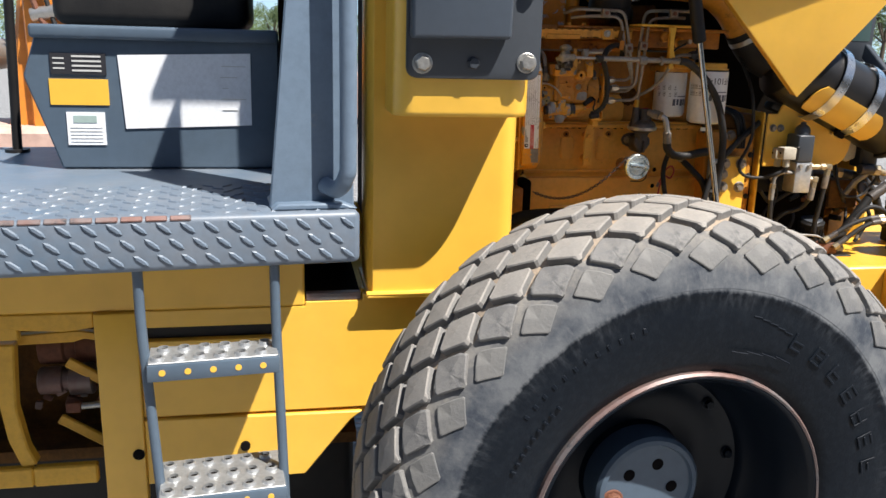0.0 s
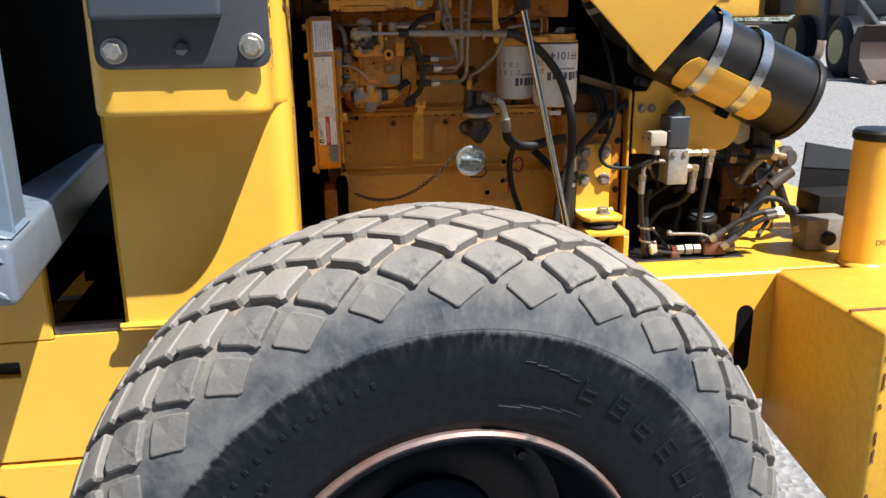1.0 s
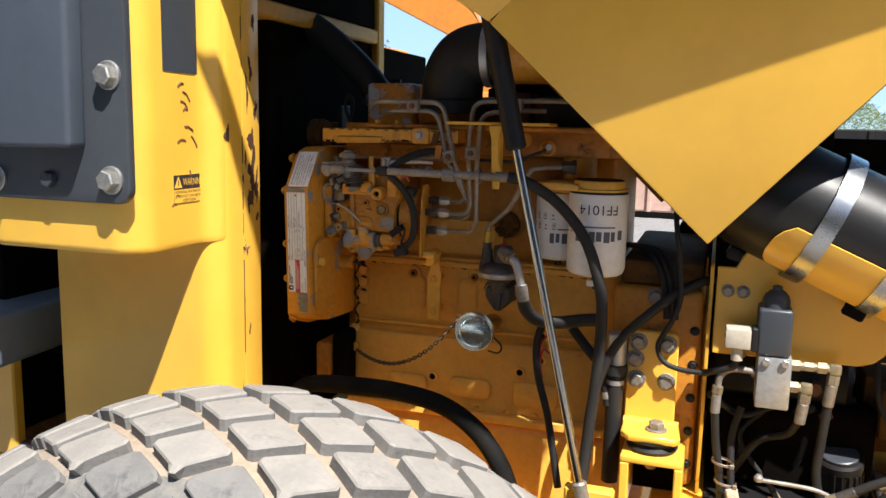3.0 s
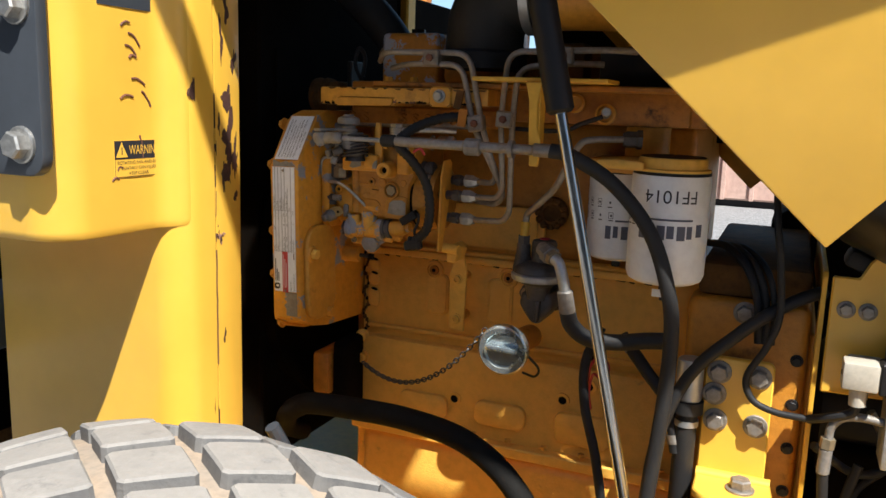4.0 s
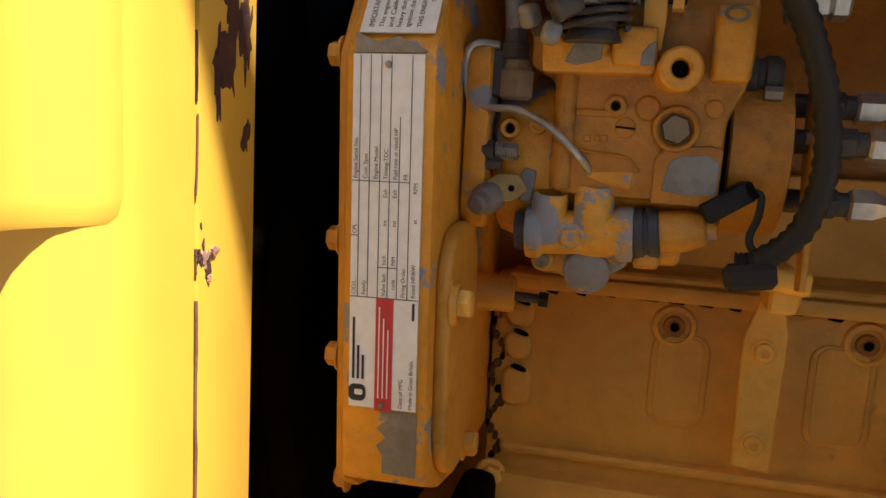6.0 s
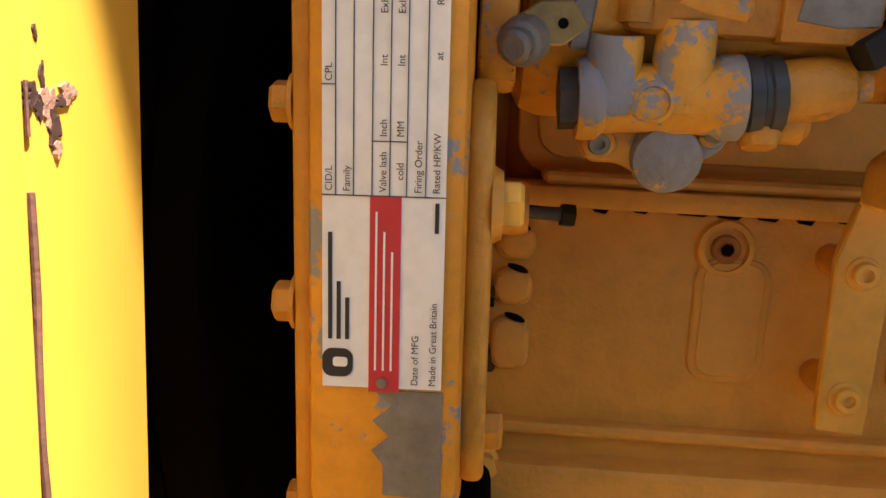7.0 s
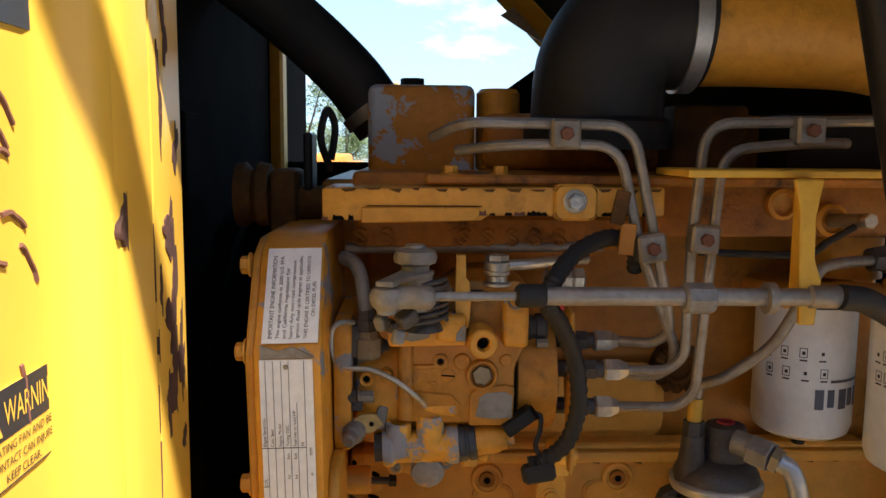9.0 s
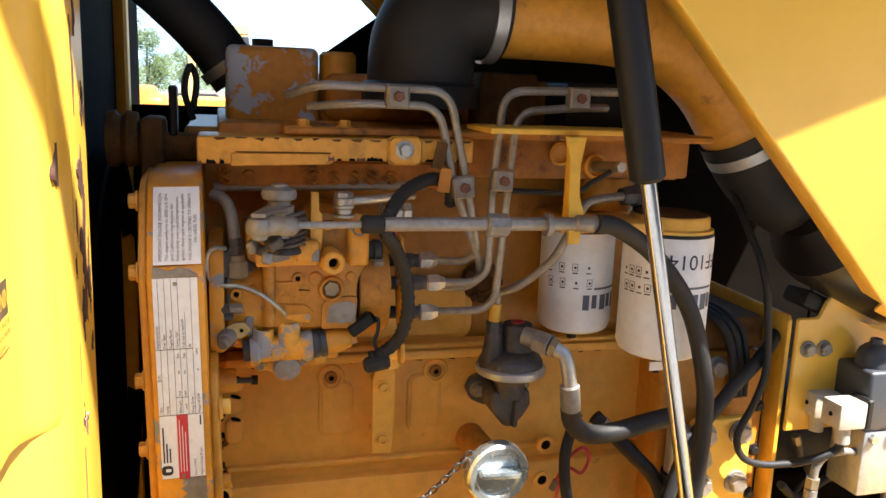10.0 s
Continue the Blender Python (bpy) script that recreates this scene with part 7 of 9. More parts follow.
def filler():
    oc = thing("oil_filler_cap", (0.339, 0.06, 1.247), "scuffed galvanised oil filler cap with a finger bar and chain", "filler cap")
    w = Vector((0.05, -1, -0.05)).normalized()
    p = Vector((0.340, 0.065, 1.247))
    part("neck", rod(p, (0.345, 0.168, 1.238), 0.018, 24), ENGINE_OILY_DIM, oc)
    part("cap", lathe(p, w, [(0.034, 0), (0.0355, 0.002), (0.0355, 0.014), (0.033, 0.017), (0.026, 0.0165), (0.024, 0.012), (0, 0.012)], 36), BRIGHT, oc)
    part("finger_bar", turned_box(p + w * 0.018 + Vector((0, 0, 0.004)), (0.046, 0.014, 0.009), (0, 3, 0), 0.003, 2), BRIGHT, oc)
    part("wire_loop", tube(smooth_line([p + Vector((0.03, 0.01, -0.01)), p + Vector((0.044, 0.02, -0.03)), p + Vector((0.036, 0.03, -0.046)), p + Vector((0.012, 0.05, -0.05))]), 0.0018, 6), BLACK, oc)
    # chain
    a, b = Vector((0.077, 0.13, 1.165)), Vector((0.312, 0.06, 1.272))
    n = 40
    bm = bmesh.new()
    pts = [a.lerp(b, k / n) - Vector((0, 0, 0.055 * 4 * (k / n) * (1 - k / n))) for k in range(n + 1)]
    for k in range(n):
        c, d = (pts[k] + pts[k + 1]) / 2, (pts[k + 1] - pts[k]).normalized()
        side = d.cross(Vector((0, 1, 0))).normalized() if k % 2 else Vector((0, 1, 0))
        ring = [c + d * 0.0055 * math.cos(t) + side * 0.0033 * math.sin(t) for t in (2 * math.pi * j / 8 for j in range(9))]
        tube(ring, 0.0012, 5, bm)
    part("chain", bm, CAST, oc, "fine sagging retaining chain")


filler()


def intake():
    it = thing("air_intake_pipe", (0.4, 0.13, 1.62), "black rubber elbow and yellow intake pipe with clamps", "intake pipe")
    y = 0.14
    part("rubber_elbow", tube(smooth_line([(0.262, y, 1.640), (0.262, y, 1.665), (0.266, y, 1.70), (0.285, y, 1.728), (0.315, y, 1.738), (0.345, y, 1.738)], 7), 0.056, 28), RUBBER, it, "black rubber elbow")
    part("elbow_base", lathe((0.262, y, 1.632), (0, 0, 1), [(0.062, 0), (0.062, 0.022), (0.058, 0.026)], 32), BLACK, it)
    part("clamp_band", rod((0.327, y, 1.738), (0.340, y, 1.738), 0.0585, 32), GALV, it)
    part("steel_pipe", tube(smooth_line([(0.335, y, 1.738), (0.42, y, 1.738), (0.50, y + 0.005, 1.734), (0.57, y + 0.01, 1.715), (0.63, y + 0.015, 1.672), (0.68, y + 0.02, 1.61)], 7), 0.052, 28), ENGINE, it, "orange-yellow steel pipe")
    part("rubber_sleeve", tube(smooth_line([(0.672, y + 0.02, 1.622), (0.71, y + 0.02, 1.572), (0.74, y + 0.01, 1.545), (0.79, y - 0.01, 1.522)], 7), 0.056, 28), RUBBER, it)
    part("clamp_band", rod((0.684, y + 0.02, 1.608), (0.692, y + 0.02, 1.597), 0.058, 32), GALV, it)
    return it


intake()

# ---------------------------------------------------------------- raised hood
hood = thing("engine_hood", (0.72, 0.3, 1.45), "yellow sheet-steel engine hood swung open on edge", "hood")


def hood_parts():
    tip, crease = Vector((0.7275, -0.043, 1.444)), Vector((0.3925, -0.086, 1.7657))
    b = Vector((0.317, 0.0, 0.345))
    part("side_panel", plate3([tip, tip + b * 2.6, crease + b * 2.6, crease], 0.005, 0.002), YELLOW, hood)
    c2 = crease + Vector((-0.1267, -0.0442, 0.0819)) * 6.0
    part("front_side_panel", plate3([crease + Vector((-0.002, 0, 0.002)), crease + Vector((0.33, 0.01, 0.262)) * 3.6, c2 + b * 3.6, c2], 0.005, 0.002), YELLOW, hood)
    # folded lips along the lower edges
    o, inw = Vector((-0.003, 0.004, 0.003)), Vector((0.006, 0.042, 0.006))
    part("folded_lip", plate3([tip + o, crease + o, crease + inw, tip + inw], 0.004, 0.001), YELLOW_OLD, hood)
    part("folded_lip", plate3([crease + o, c2 + o, c2 + inw, crease + inw], 0.004, 0.001), YELLOW_OLD, hood)
    # added unseen plate above the hood, placed along the sun to cast its shadow line
    sun_dir = SUN * 0.42
    w0, w1 = Vector((0.4995, -0.077, 1.6122)) + sun_dir, Vector((1.077, -0.043, 1.808)) + sun_dir
    w0 -= (w1 - w0) * 0.3
    part("flared_wing", plate3([w0, w1, w1 + Vector((0.0, 0.18, 0.50)), w0 + Vector((-0.35, 0.06, 0.62))], 0.005), YELLOW, hood)
    # second unseen plate, outlined to shade the engine and leave chosen spots sunlit
    z = 2.75
    part("flared_wing", plate3([(0.38, -0.632, z), (0.455, -0.644, z), (0.563, -0.659, z), (0.655, -0.686, z), (0.76, -0.728, z), (0.97, -0.728, z), (1.24, -0.728, z), (1.24, -0.632, z), (1.035, -0.588, z), (1.035, -0.66, z), (0.94, -0.66, z), (0.94, -0.611, z), (1.033, -0.611, z), (1.033, -0.5875, z), (0.99, -0.577, z), (0.99, -0.50, z), (0.52, -0.50, z), (0.52, -0.578, z), (0.55, -0.609, z), (0.40, -0.60, z)], 0.005), YELLOW, hood)
    # far side and roof, coloured black for the shade under the hood
    yf = 0.58
    e = [Vector((0.62, yf, 1.45)), Vector((0.28, yf, 1.775)), Vector((0.0, yf, 2.06)), Vector((-0.15, yf, 2.2))]
    up = b * 2.2
    for p, q in zip(e, e[1:]):
        part("far_panel", plate3([p, p + up, q + up, q], 0.004), BLACK, hood)
        part("far_lip", plate3([p, q, q + Vector((0.02, -0.03, 0.02)), p + Vector((0.02, -0.03, 0.02))], 0.003), YELLOW_OLD, hood)
    part("inner_baffle", plate3([(0.208, yf, 1.694), (0.308, yf, 1.766), (0.45, yf, 1.70), (0.45, yf, 1.62), (0.208, yf, 1.62)], 0.004), BAY, hood)
    part("far_edge_strip", plate3([(0.225, yf - 0.012, 1.812), (0.302, yf - 0.012, 1.764), (0.325, yf - 0.012, 1.776), (0.25, yf - 0.012, 1.828)], 0.004), STEEL, hood, "grey edge strip of the far hood side")
    top = [tip + b * 1.75, crease + b * 1.75, c2 + b * 1.75]
    for p, q in zip(top, top[1:]):
        part("roof_panel", plate3([p + Vector((0, 0.006, 0)), q + Vector((0, 0.006, 0)), Vector((q.x, yf, q.z)), Vector((p.x, yf, p.z))], 0.006), BLACK, hood)
    r = tip + b * 0.45
    part("end_panel", plate3([r + Vector((0.0, 0.05, 0)), tip + b * 1.75 + Vector((0, 0.05, 0)), Vector((tip.x + b.x * 1.75, yf - 0.01, tip.z + b.z * 1.75)), Vector((r.x, yf - 0.01, r.z))], 0.005), BLACK, hood)


hood_parts()

# ---------------------------------------------------------------- gas strut
strut = thing("gas_strut", (0.56, -0.05, 1.0), "hood gas strut with chromed rod and black cylinder", "gas strut")
SB, SN = Vector((0.563, -0.05, 1.01)), Vector((0.4325, -0.05, 1.5755))
way = (SN - SB).normalized()
part("rod", rod(SB, SN + way * 0.01, 0.0075, 16), CHROME, strut)
part("cylinder", rod(SN, SN + way * 0.42, 0.0165, 20, bevel=0.004), BLACK, strut)
part("joint", rod(SB - way * 0.01, SB + way * 0.035, 0.0125, 14, bevel=0.003), STEEL, strut)
bolt(strut, SB + Vector((0, -0.012, 0)), (0, -1, 0), 0.009, STEEL)
part("anchor", box(0.530, 0.611, -0.045, -0.02, 0.984, 1.03, 0.004), YELLOW, strut)

# ---------------------------------------------------------------- rear of the engine: housing, mount, plates
rear = thing("flywheel_housing", (0.66, 0.3, 0.99), "grimy yellow flywheel housing bolted behind the engine", "engine housing")
part("housing", box(0.575, 0.728, 0.125, 0.60, 0.985, 1.34, 0.012, 3), BLOCK_UPPER, rear)
part("top_step", box(0.585, 0.725, 0.14, 0.58, 1.34, 1.385, 0.008, 2), GRIME, rear, "oily brown top step")
ret = [(0.110, 0.985), (0.136, 0.985), (0.140, 1.285), (0.150, 1.300), (0.150, 1.345), (0.200, 1.358), (0.205, 1.335), (0.50, 1.335), (0.50, 1.40), (0.115, 1.392), (0.110, 1.386)]
part("folded_return", plate3([(0.7405, y, z) for y, z in ret], 0.006, 0.001), YELLOW_OLD, rear, "grimy folded side of the bracket with a notch")
part("bell_rib", box(0.729, 0.737, 0.16, 0.50, 0.985, 1.30, 0.003), BLOCK_UPPER, rear)
for z in (1.03, 1.09, 1.15, 1.21, 1.27):
    bolt(rear, (0.716, 0.125, z), (0, -1, 0), 0.006, BLACK)
bolt(rear, (0.648, 0.125, 1.325), (0, -1, 0), 0.011, STEEL)
for x in (0.764, 0.788):
    bolt(rear, (x, 0.106, 1.349), (0, -1, 0), 0.008, STEEL)

mount = thing("engine_mount", (0.66, 0.06, 0.985), "bright yellow bolted engine mount bracket on a rubber block", "engine mount")
part("upright", prism([(0.607, 1.10), (0.692, 1.10), (0.692, 1.262), (0.686, 1.268), (0.613, 1.268), (0.607, 1.262)], 0.100, 0.110, 0.002), YELLOW, mount)
part("bend", tube([(0.607, 0.098, 1.104), (0.70, 0.098, 1.104)], 0.009, 12), YELLOW, mount)
part("foot", prism([(0.608, 0.045), (0.622, 0.028), (0.698, 0.028), (0.706, 0.04), (0.70, 0.104), (0.607, 0.104)], 1.094, 1.106, 0.002, plane="xy"), YELLOW, mount)
for x, z in ((0.625, 1.248), (0.674, 1.248), (0.621, 1.218), (0.625, 1.182), (0.675, 1.182)):
    bolt(mount, (x, 0.100, z), (0, -1, 0), 0.0115, STEEL)
bolt(mount, (0.665, 0.065, 1.106), (0, 0, 1), 0.0135, STEEL)
part("rubber_block", lathe((0.66, 0.065, 1.074), (0, 0, 1), [(0.04, 0), (0.043, 0.006), (0.036, 0.012), (0.042, 0.019)], 30), RUBBER, mount)
# near-black sheet stands for the shade between the support legs
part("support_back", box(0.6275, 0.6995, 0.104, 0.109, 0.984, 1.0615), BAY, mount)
part("support_top", box(0.612, 0.714, 0.012, 0.11, 1.062, 1.0735, 0.003, 2), YELLOW, mount)
part("support_leg", box(0.612, 0.627, 0.012, 0.11, 0.984, 1.0618, 0.002), YELLOW, mount)
part("support_leg", box(0.700, 0.714, 0.012, 0.11, 0.984, 1.0618, 0.002), YELLOW, mount)
part("stud", lathe((0.66, 0.05, 1.050), (0, 0, 1), [(0.03, 0.012), (0.02, 0.004), (0.012, 0.0), (0.008, -0.006)], 20), STEEL, mount)

# ---------------------------------------------------------------- air cleaner
cleaner = thing("air_cleaner", (0.95, 0.12, 1.26), "black cylindrical air cleaner with bright steel straps on a yellow saddle", "air cleaner")


def cleaner_parts():
    a0, a1 = Vector((0.765, 0.112, 1.535)), Vector((1.150, 0.112, 1.362))
    ax = (a1 - a0).normalized()
    d = (a1 - a0).length
    part("canister", lathe(a0, ax, [(0.055, -0.02), (0.075, 0.0), (0.094, 0.012), (0.099, 0.03), (0.1, 0.1), (0.1, d - 0.02), (0.1, d)], 56), PLASTIC, cleaner)
    part("end_cap", lathe(a1 - ax * 0.012, ax, [(0.1, 0), (0.106, 0.002), (0.108, 0.01), (0.106, 0.018), (0.098, 0.022), (0.05, 0.026), (0, 0.026)], 56), BLACK, cleaner, "black plastic end cap")
    part("dust_valve", rod(a1 - ax * 0.06 + Vector((0, 0.02, -0.095)), a1 - ax * 0.05 + Vector((0, 0.02, -0.17)), 0.032, 20, r2=0.024), RUBBER, cleaner)
    for s in (0.130, 0.245):
        part("strap", lathe(a0 + ax * s, ax, [(0.1085, 0), (0.1098, 0.0005), (0.1098, 0.0275), (0.1085, 0.028)], 64, closed=False), BAND, cleaner, "bright steel strap")
    # saddle: a band bent round the lower front, and a flat plate below
    nrm = Vector((0, -1, 0))
    up = Vector((-ax.z, 0, ax.x))
    if up.z < 0:
        up = -up
    def at(s, ang, r=0.1035):
        return a0 + ax * s + (nrm * math.cos(ang) + up * math.sin(ang)) * r
    bm = bmesh.new()
    s0, s1 = 0.085, 0.325
    grid = []
    for k in range(7):
        ang = radians(-12 - 50 * k / 6)
        tuck = (0.022, 0.008, 0.002, 0.0, 0.0, 0.003, 0.012)[k]
        grid.append([bm.verts.new(at(s0 + tuck + (s1 - s0 - 2 * tuck) * j / 6, ang)) for j in range(7)])
    for a, b_ in zip(grid, grid[1:]):
        for j in range(6):
            bm.faces.new((a[j], a[j + 1], b_[j + 1], b_[j]))
    bmesh.ops.recalc_face_normals(bm, faces=bm.faces)
    bmesh.ops.solidify(bm, geom=list(bm.faces), thickness=0.004)
    part("saddle", bm, YELLOW, cleaner, "yellow sheet saddle")
    p = [at(s0 - 0.01, radians(-60)), at(s1 - 0.02, radians(-60))]
    y = p[0].y
    part("bracket_plate", prism([(0.7455, 1.240), (0.968, 1.2415), (0.990, 1.248), (1.006, 1.262), (1.016, 1.285), (1.022, 1.318), (p[1].x, p[1].z), (p[0].x, p[0].z), (0.785, 1.41), (0.775, 1.389), (0.7455, 1.389)], 0.106, 0.112, 0.002), YELLOW, cleaner)
    part("rubber_pad", turned_box((0.787, 0.135, 1.402), (0.06, 0.045, 0.022), (0, 22, 0), 0.006, 2), RUBBER, cleaner, "black rubber pad on the bracket")
    for s in (0.245,):
        c = at(s + 0.004, radians(-66), 0.108)
        part("slot", turned_box(c, (0.034, 0.012, 0.03), (0, 24, 0), 0.003), HOLE, cleaner)


cleaner_parts()

# ---------------------------------------------------------------- hydraulic valve and plumbing
valve = thing("solenoid_valve", (0.84, 0.07, 1.17), "zinc-grey hydraulic solenoid valve block with dark coil", "hydraulic valve")
part("block", box(0.816, 0.867, 0.05, 0.105, 1.172, 1.258, 0.003, 2), GALV, valve)
part("coil", box(0.812, 0.863, 0.048, 0.108, 1.2585, 1.335, 0.005, 3), DARK, valve, "dark grey coil")
part("knob", lathe((0.838, 0.075, 1.335), (0, 0, 1), [(0.021, 0), (0.021, 0.012), (0.018, 0.02), (0.012, 0.026), (0.008, 0.028), (0.007, 0.034), (0, 0.036)], 22), DARK, valve)
for x in (0.828, 0.856):
    bolt(valve, (x, 0.05, 1.249), (0, -1, 0), 0.0065, ZINC, washer=False)
relay = part("connector_box", box(0.764, 0.803, 0.037, 0.070, 1.268, 1.301, 0.003, 2), CREAM, valve, "cream plug connector")
part("plug_screw", rod((0.766, 0.053, 1.285), (0.7632, 0.053, 1.285), 0.003, 10), HOLE, relay)
relay_back = part("connector_box", box(0.772, 0.8105, 0.088, 0.120, 1.262, 1.294, 0.003, 2), CREAM, valve, "dusty cream plug connector")
part("plug_screw", rod((0.774, 0.104, 1.279), (0.7712, 0.104, 1.279), 0.003, 10), HOLE, relay_back)
part("gland", rod((0.79, 0.104, 1.262), (0.79, 0.104, 1.240), 0.0095, 12), CREAM, valve)
part("connector_boot", box(0.8035, 0.813, 0.038, 0.068, 1.266, 1.304, 0.002), BLACK, valve)
part("gland", rod((0.783, 0.052, 1.267), (0.784, 0.052, 1.247), 0.0095, 12), CREAM, valve)
part("gland_wire", tube(smooth_line([(0.784, 0.052, 1.25), (0.780, 0.054, 1.236), (0.757, 0.06, 1.224), (0.735, 0.075, 1.212)]), 0.0055, 10), RUBBER, valve)
def fitting_row(z, y, nuts, drop):
    x = 0.867
    for k in range(nuts):
        part("hex_union", rod((x, y, z), (x + 0.013, y, z), 0.0100 - 0.0018 * (k % 2), 6), BRASSY, valve, "yellow-plated union")
        part("neck", rod((x + 0.013, y, z), (x + 0.0195, y, z), 0.0072, 12), BRASSY, valve)
        x += 0.0195
    part("elbow_body", box(x - 0.003, x + 0.015, y - 0.0075, y + 0.0075, z - 0.0085, z + 0.0085, 0.003, 2), BRASSY, valve)
    part("drop_nut", rod((x + 0.005, y, z - 0.009), (x + 0.004, y, z - 0.024), 0.0095, 6), BRASSY, valve)
    part("ferrule", rod((x + 0.004, y, z - 0.024), (x + 0.0, y, z - drop), 0.0088, 14, bevel=0.002), STEEL, valve)


fitting_row(1.243, 0.07, 3, 0.062)
fitting_row(1.207, 0.07, 1, 0.060)
part("left_elbow", tube(smooth_line([(0.815, 0.062, 1.227), (0.792, 0.062, 1.229), (0.772, 0.062, 1.225), (0.761, 0.062, 1.212), (0.759, 0.062, 1.196)]), 0.0052, 12), ALLOY, valve)
part("left_nut", rod((0.759, 0.062, 1.197), (0.758, 0.062, 1.184), 0.0088, 6), BRASSY, valve)
part("left_ferrule", rod((0.758, 0.062, 1.184), (0.757, 0.062, 1.150), 0.0078, 12, bevel=0.002), ALLOY, valve)


def hoses():
    group = "hydraulic hoses behind the engine"

    def hose(name, pts, r, label, mat=RUBBER, fit=True, ends=2):
        h = thing(name, pts[-1], label, "hose", group)
        part("hose", tube(smooth_line(pts), r, 12), mat, h)
        if fit:
            for a, b in ((pts[0], pts[1]), (pts[-1], pts[-2]))[2 - ends:]:
                a, b = Vector(a), Vector(b)
                w = (b - a).normalized()
                part("ferrule", rod(a - w * 0.004, a + w * 0.028, r * 1.2, 14, bevel=0.002), CAST, h)
                part("union_nut", rod(a - w * 0.018, a - w * 0.002, r * 1.35, 6), BRASSY, h)
        else:
            for a, b in ((pts[0], pts[1]), (pts[-1], pts[-2]))[2 - ends:]:
                a, b = Vector(a), Vector(b)
                w = (b - a).normalized()
                part("clamp", rod(a + w * 0.012, a + w * 0.024, r * 1.1, 16), STEEL, h, "steel hose clamp")
        return h
    L = "black hydraulic hose with crimped steel ends"
    hose("hydraulic_hose", [(0.757, 0.062, 1.155), (0.762, 0.064, 1.10), (0.772, 0.066, 1.04), (0.776, 0.068, 0.992)], 0.0066, L, fit=False, ends=0)
    for z, x in ((1.064, 0.7745), (1.030, 0.781)):
        tie = thing("cable_tie", (x, 0.068, z), "grey cable tie round a pair of hoses", "cable tie", "ties on the hoses")
        part("band", lathe((x, 0.0705, z - 0.002), (0.15, 0, 1), [(0.0175, 0), (0.0182, 0.0006), (0.0182, 0.0042), (0.0175, 0.0048)], 26, closed=False), STEEL, tie)
        part("head", box(x + 0.012, x + 0.019, 0.050, 0.056, z - 0.003, z + 0.004, 0.001), STEEL, tie)
    tag = thing("hose_tag", (0.793, 0.058, 0.998), "dusty white plastic tag tied to the hoses", "tag")
    part("tag", turned_box((0.794, 0.055, 1.014), (0.020, 0.010, 0.026), (0, -14, 20), 0.003, 2), CREAM, tag)
    hose("hydraulic_hose", [(0.745, 0.1, 1.17), (0.80, 0.13, 1.13), (0.845, 0.14, 1.145), (0.87, 0.13, 1.165)], 0.0055, L, fit=False, ends=0)
    hose("hydraulic_hose", [(0.795, 0.062, 1.005), (0.815, 0.06, 1.003), (0.84, 0.065, 0.998), (0.86, 0.068, 1.002)], 0.0048, L, fit=False, ends=0)
    hose("hydraulic_hose", [(0.80, 0.11, 1.15), (0.788, 0.10, 1.10), (0.790, 0.085, 1.04), (0.795, 0.075, 0.992)], 0.0062, L, fit=False, ends=0)
    hose("hydraulic_hose", [(0.926, 0.07, 1.185), (0.922, 0.075, 1.12), (0.92, 0.08, 1.06), (0.935, 0.085, 1.0)], 0.0072, L, fit=False, ends=0)
    hose("hydraulic_hose", [(0.886, 0.07, 1.152), (0.872, 0.09, 1.12), (0.83, 0.12, 1.09), (0.79, 0.13, 1.02)], 0.0062, L, fit=False, ends=0)
    hose("hydraulic_hose", [(1.027, 0.070, 1.069), (1.056, 0.070, 1.108), (1.088, 0.065, 1.126), (1.127, 0.060, 1.115), (1.152, 0.055, 1.086), (1.158, 0.050, 1.058)], 0.0070, L)
    hose("hydraulic_hose", [(0.952, 0.050, 1.040), (1.008, 0.045, 1.077), (1.056, 0.040, 1.096), (1.093, 0.040, 1.099)], 0.0070, L)
    hose("hydraulic_hose", [(0.979, 0.040, 1.023), (1.036, 0.035, 1.068), (1.073, 0.030, 1.087), (1.094, 0.030, 1.090)], 0.0070, L)
    hose("hydraulic_hose", [(1.045, 0.16, 1.21), (1.10, 0.15, 1.20), (1.15, 0.14, 1.15), (1.19, 0.15, 1.08), (1.25, 0.2, 1.05)], 0.0125, L)
    hose("hydraulic_hose", [(0.90, 0.22, 1.17), (0.93, 0.25, 1.10), (1.0, 0.26, 1.08), (1.06, 0.22, 1.12), (1.10, 0.18, 1.17)], 0.012, L)
    hose("hydraulic_hose", [(0.86, 0.20, 1.13), (0.90, 0.22, 1.06), (0.98, 0.2, 1.03), (1.05, 0.25, 1.0)], 0.013, L)
    hose("coolant_hose", [(-0.084, 0.20, 0.99), (-0.07, 0.13, 1.03), (-0.03, 0.075, 1.075), (0.0, 0.055, 1.10), (0.03, 0.05, 1.113), (0.10, 0.05, 1.118), (0.20, 0.05, 1.118), (0.29, 0.05, 1.102), (0.36, 0.045, 1.060), (0.41, 0.035, 0.995), (0.43, 0.03, 0.92)], 0.0172, "thick black rubber hose with a dusty grey top", mat=DUSTY, fit=False, ends=1)
    hose("breather_hose", [(0.739, 0.135, 1.362), (0.712, 0.112, 1.354), (0.681, 0.096, 1.336), (0.645, 0.09, 1.305), (0.590, 0.08, 1.244), (0.557, 0.07, 1.155), (0.547, 0.06, 1.053), (0.545, 0.05, 0.98)], 0.0082, "black hose running down beside the mount", fit=False, ends=0)
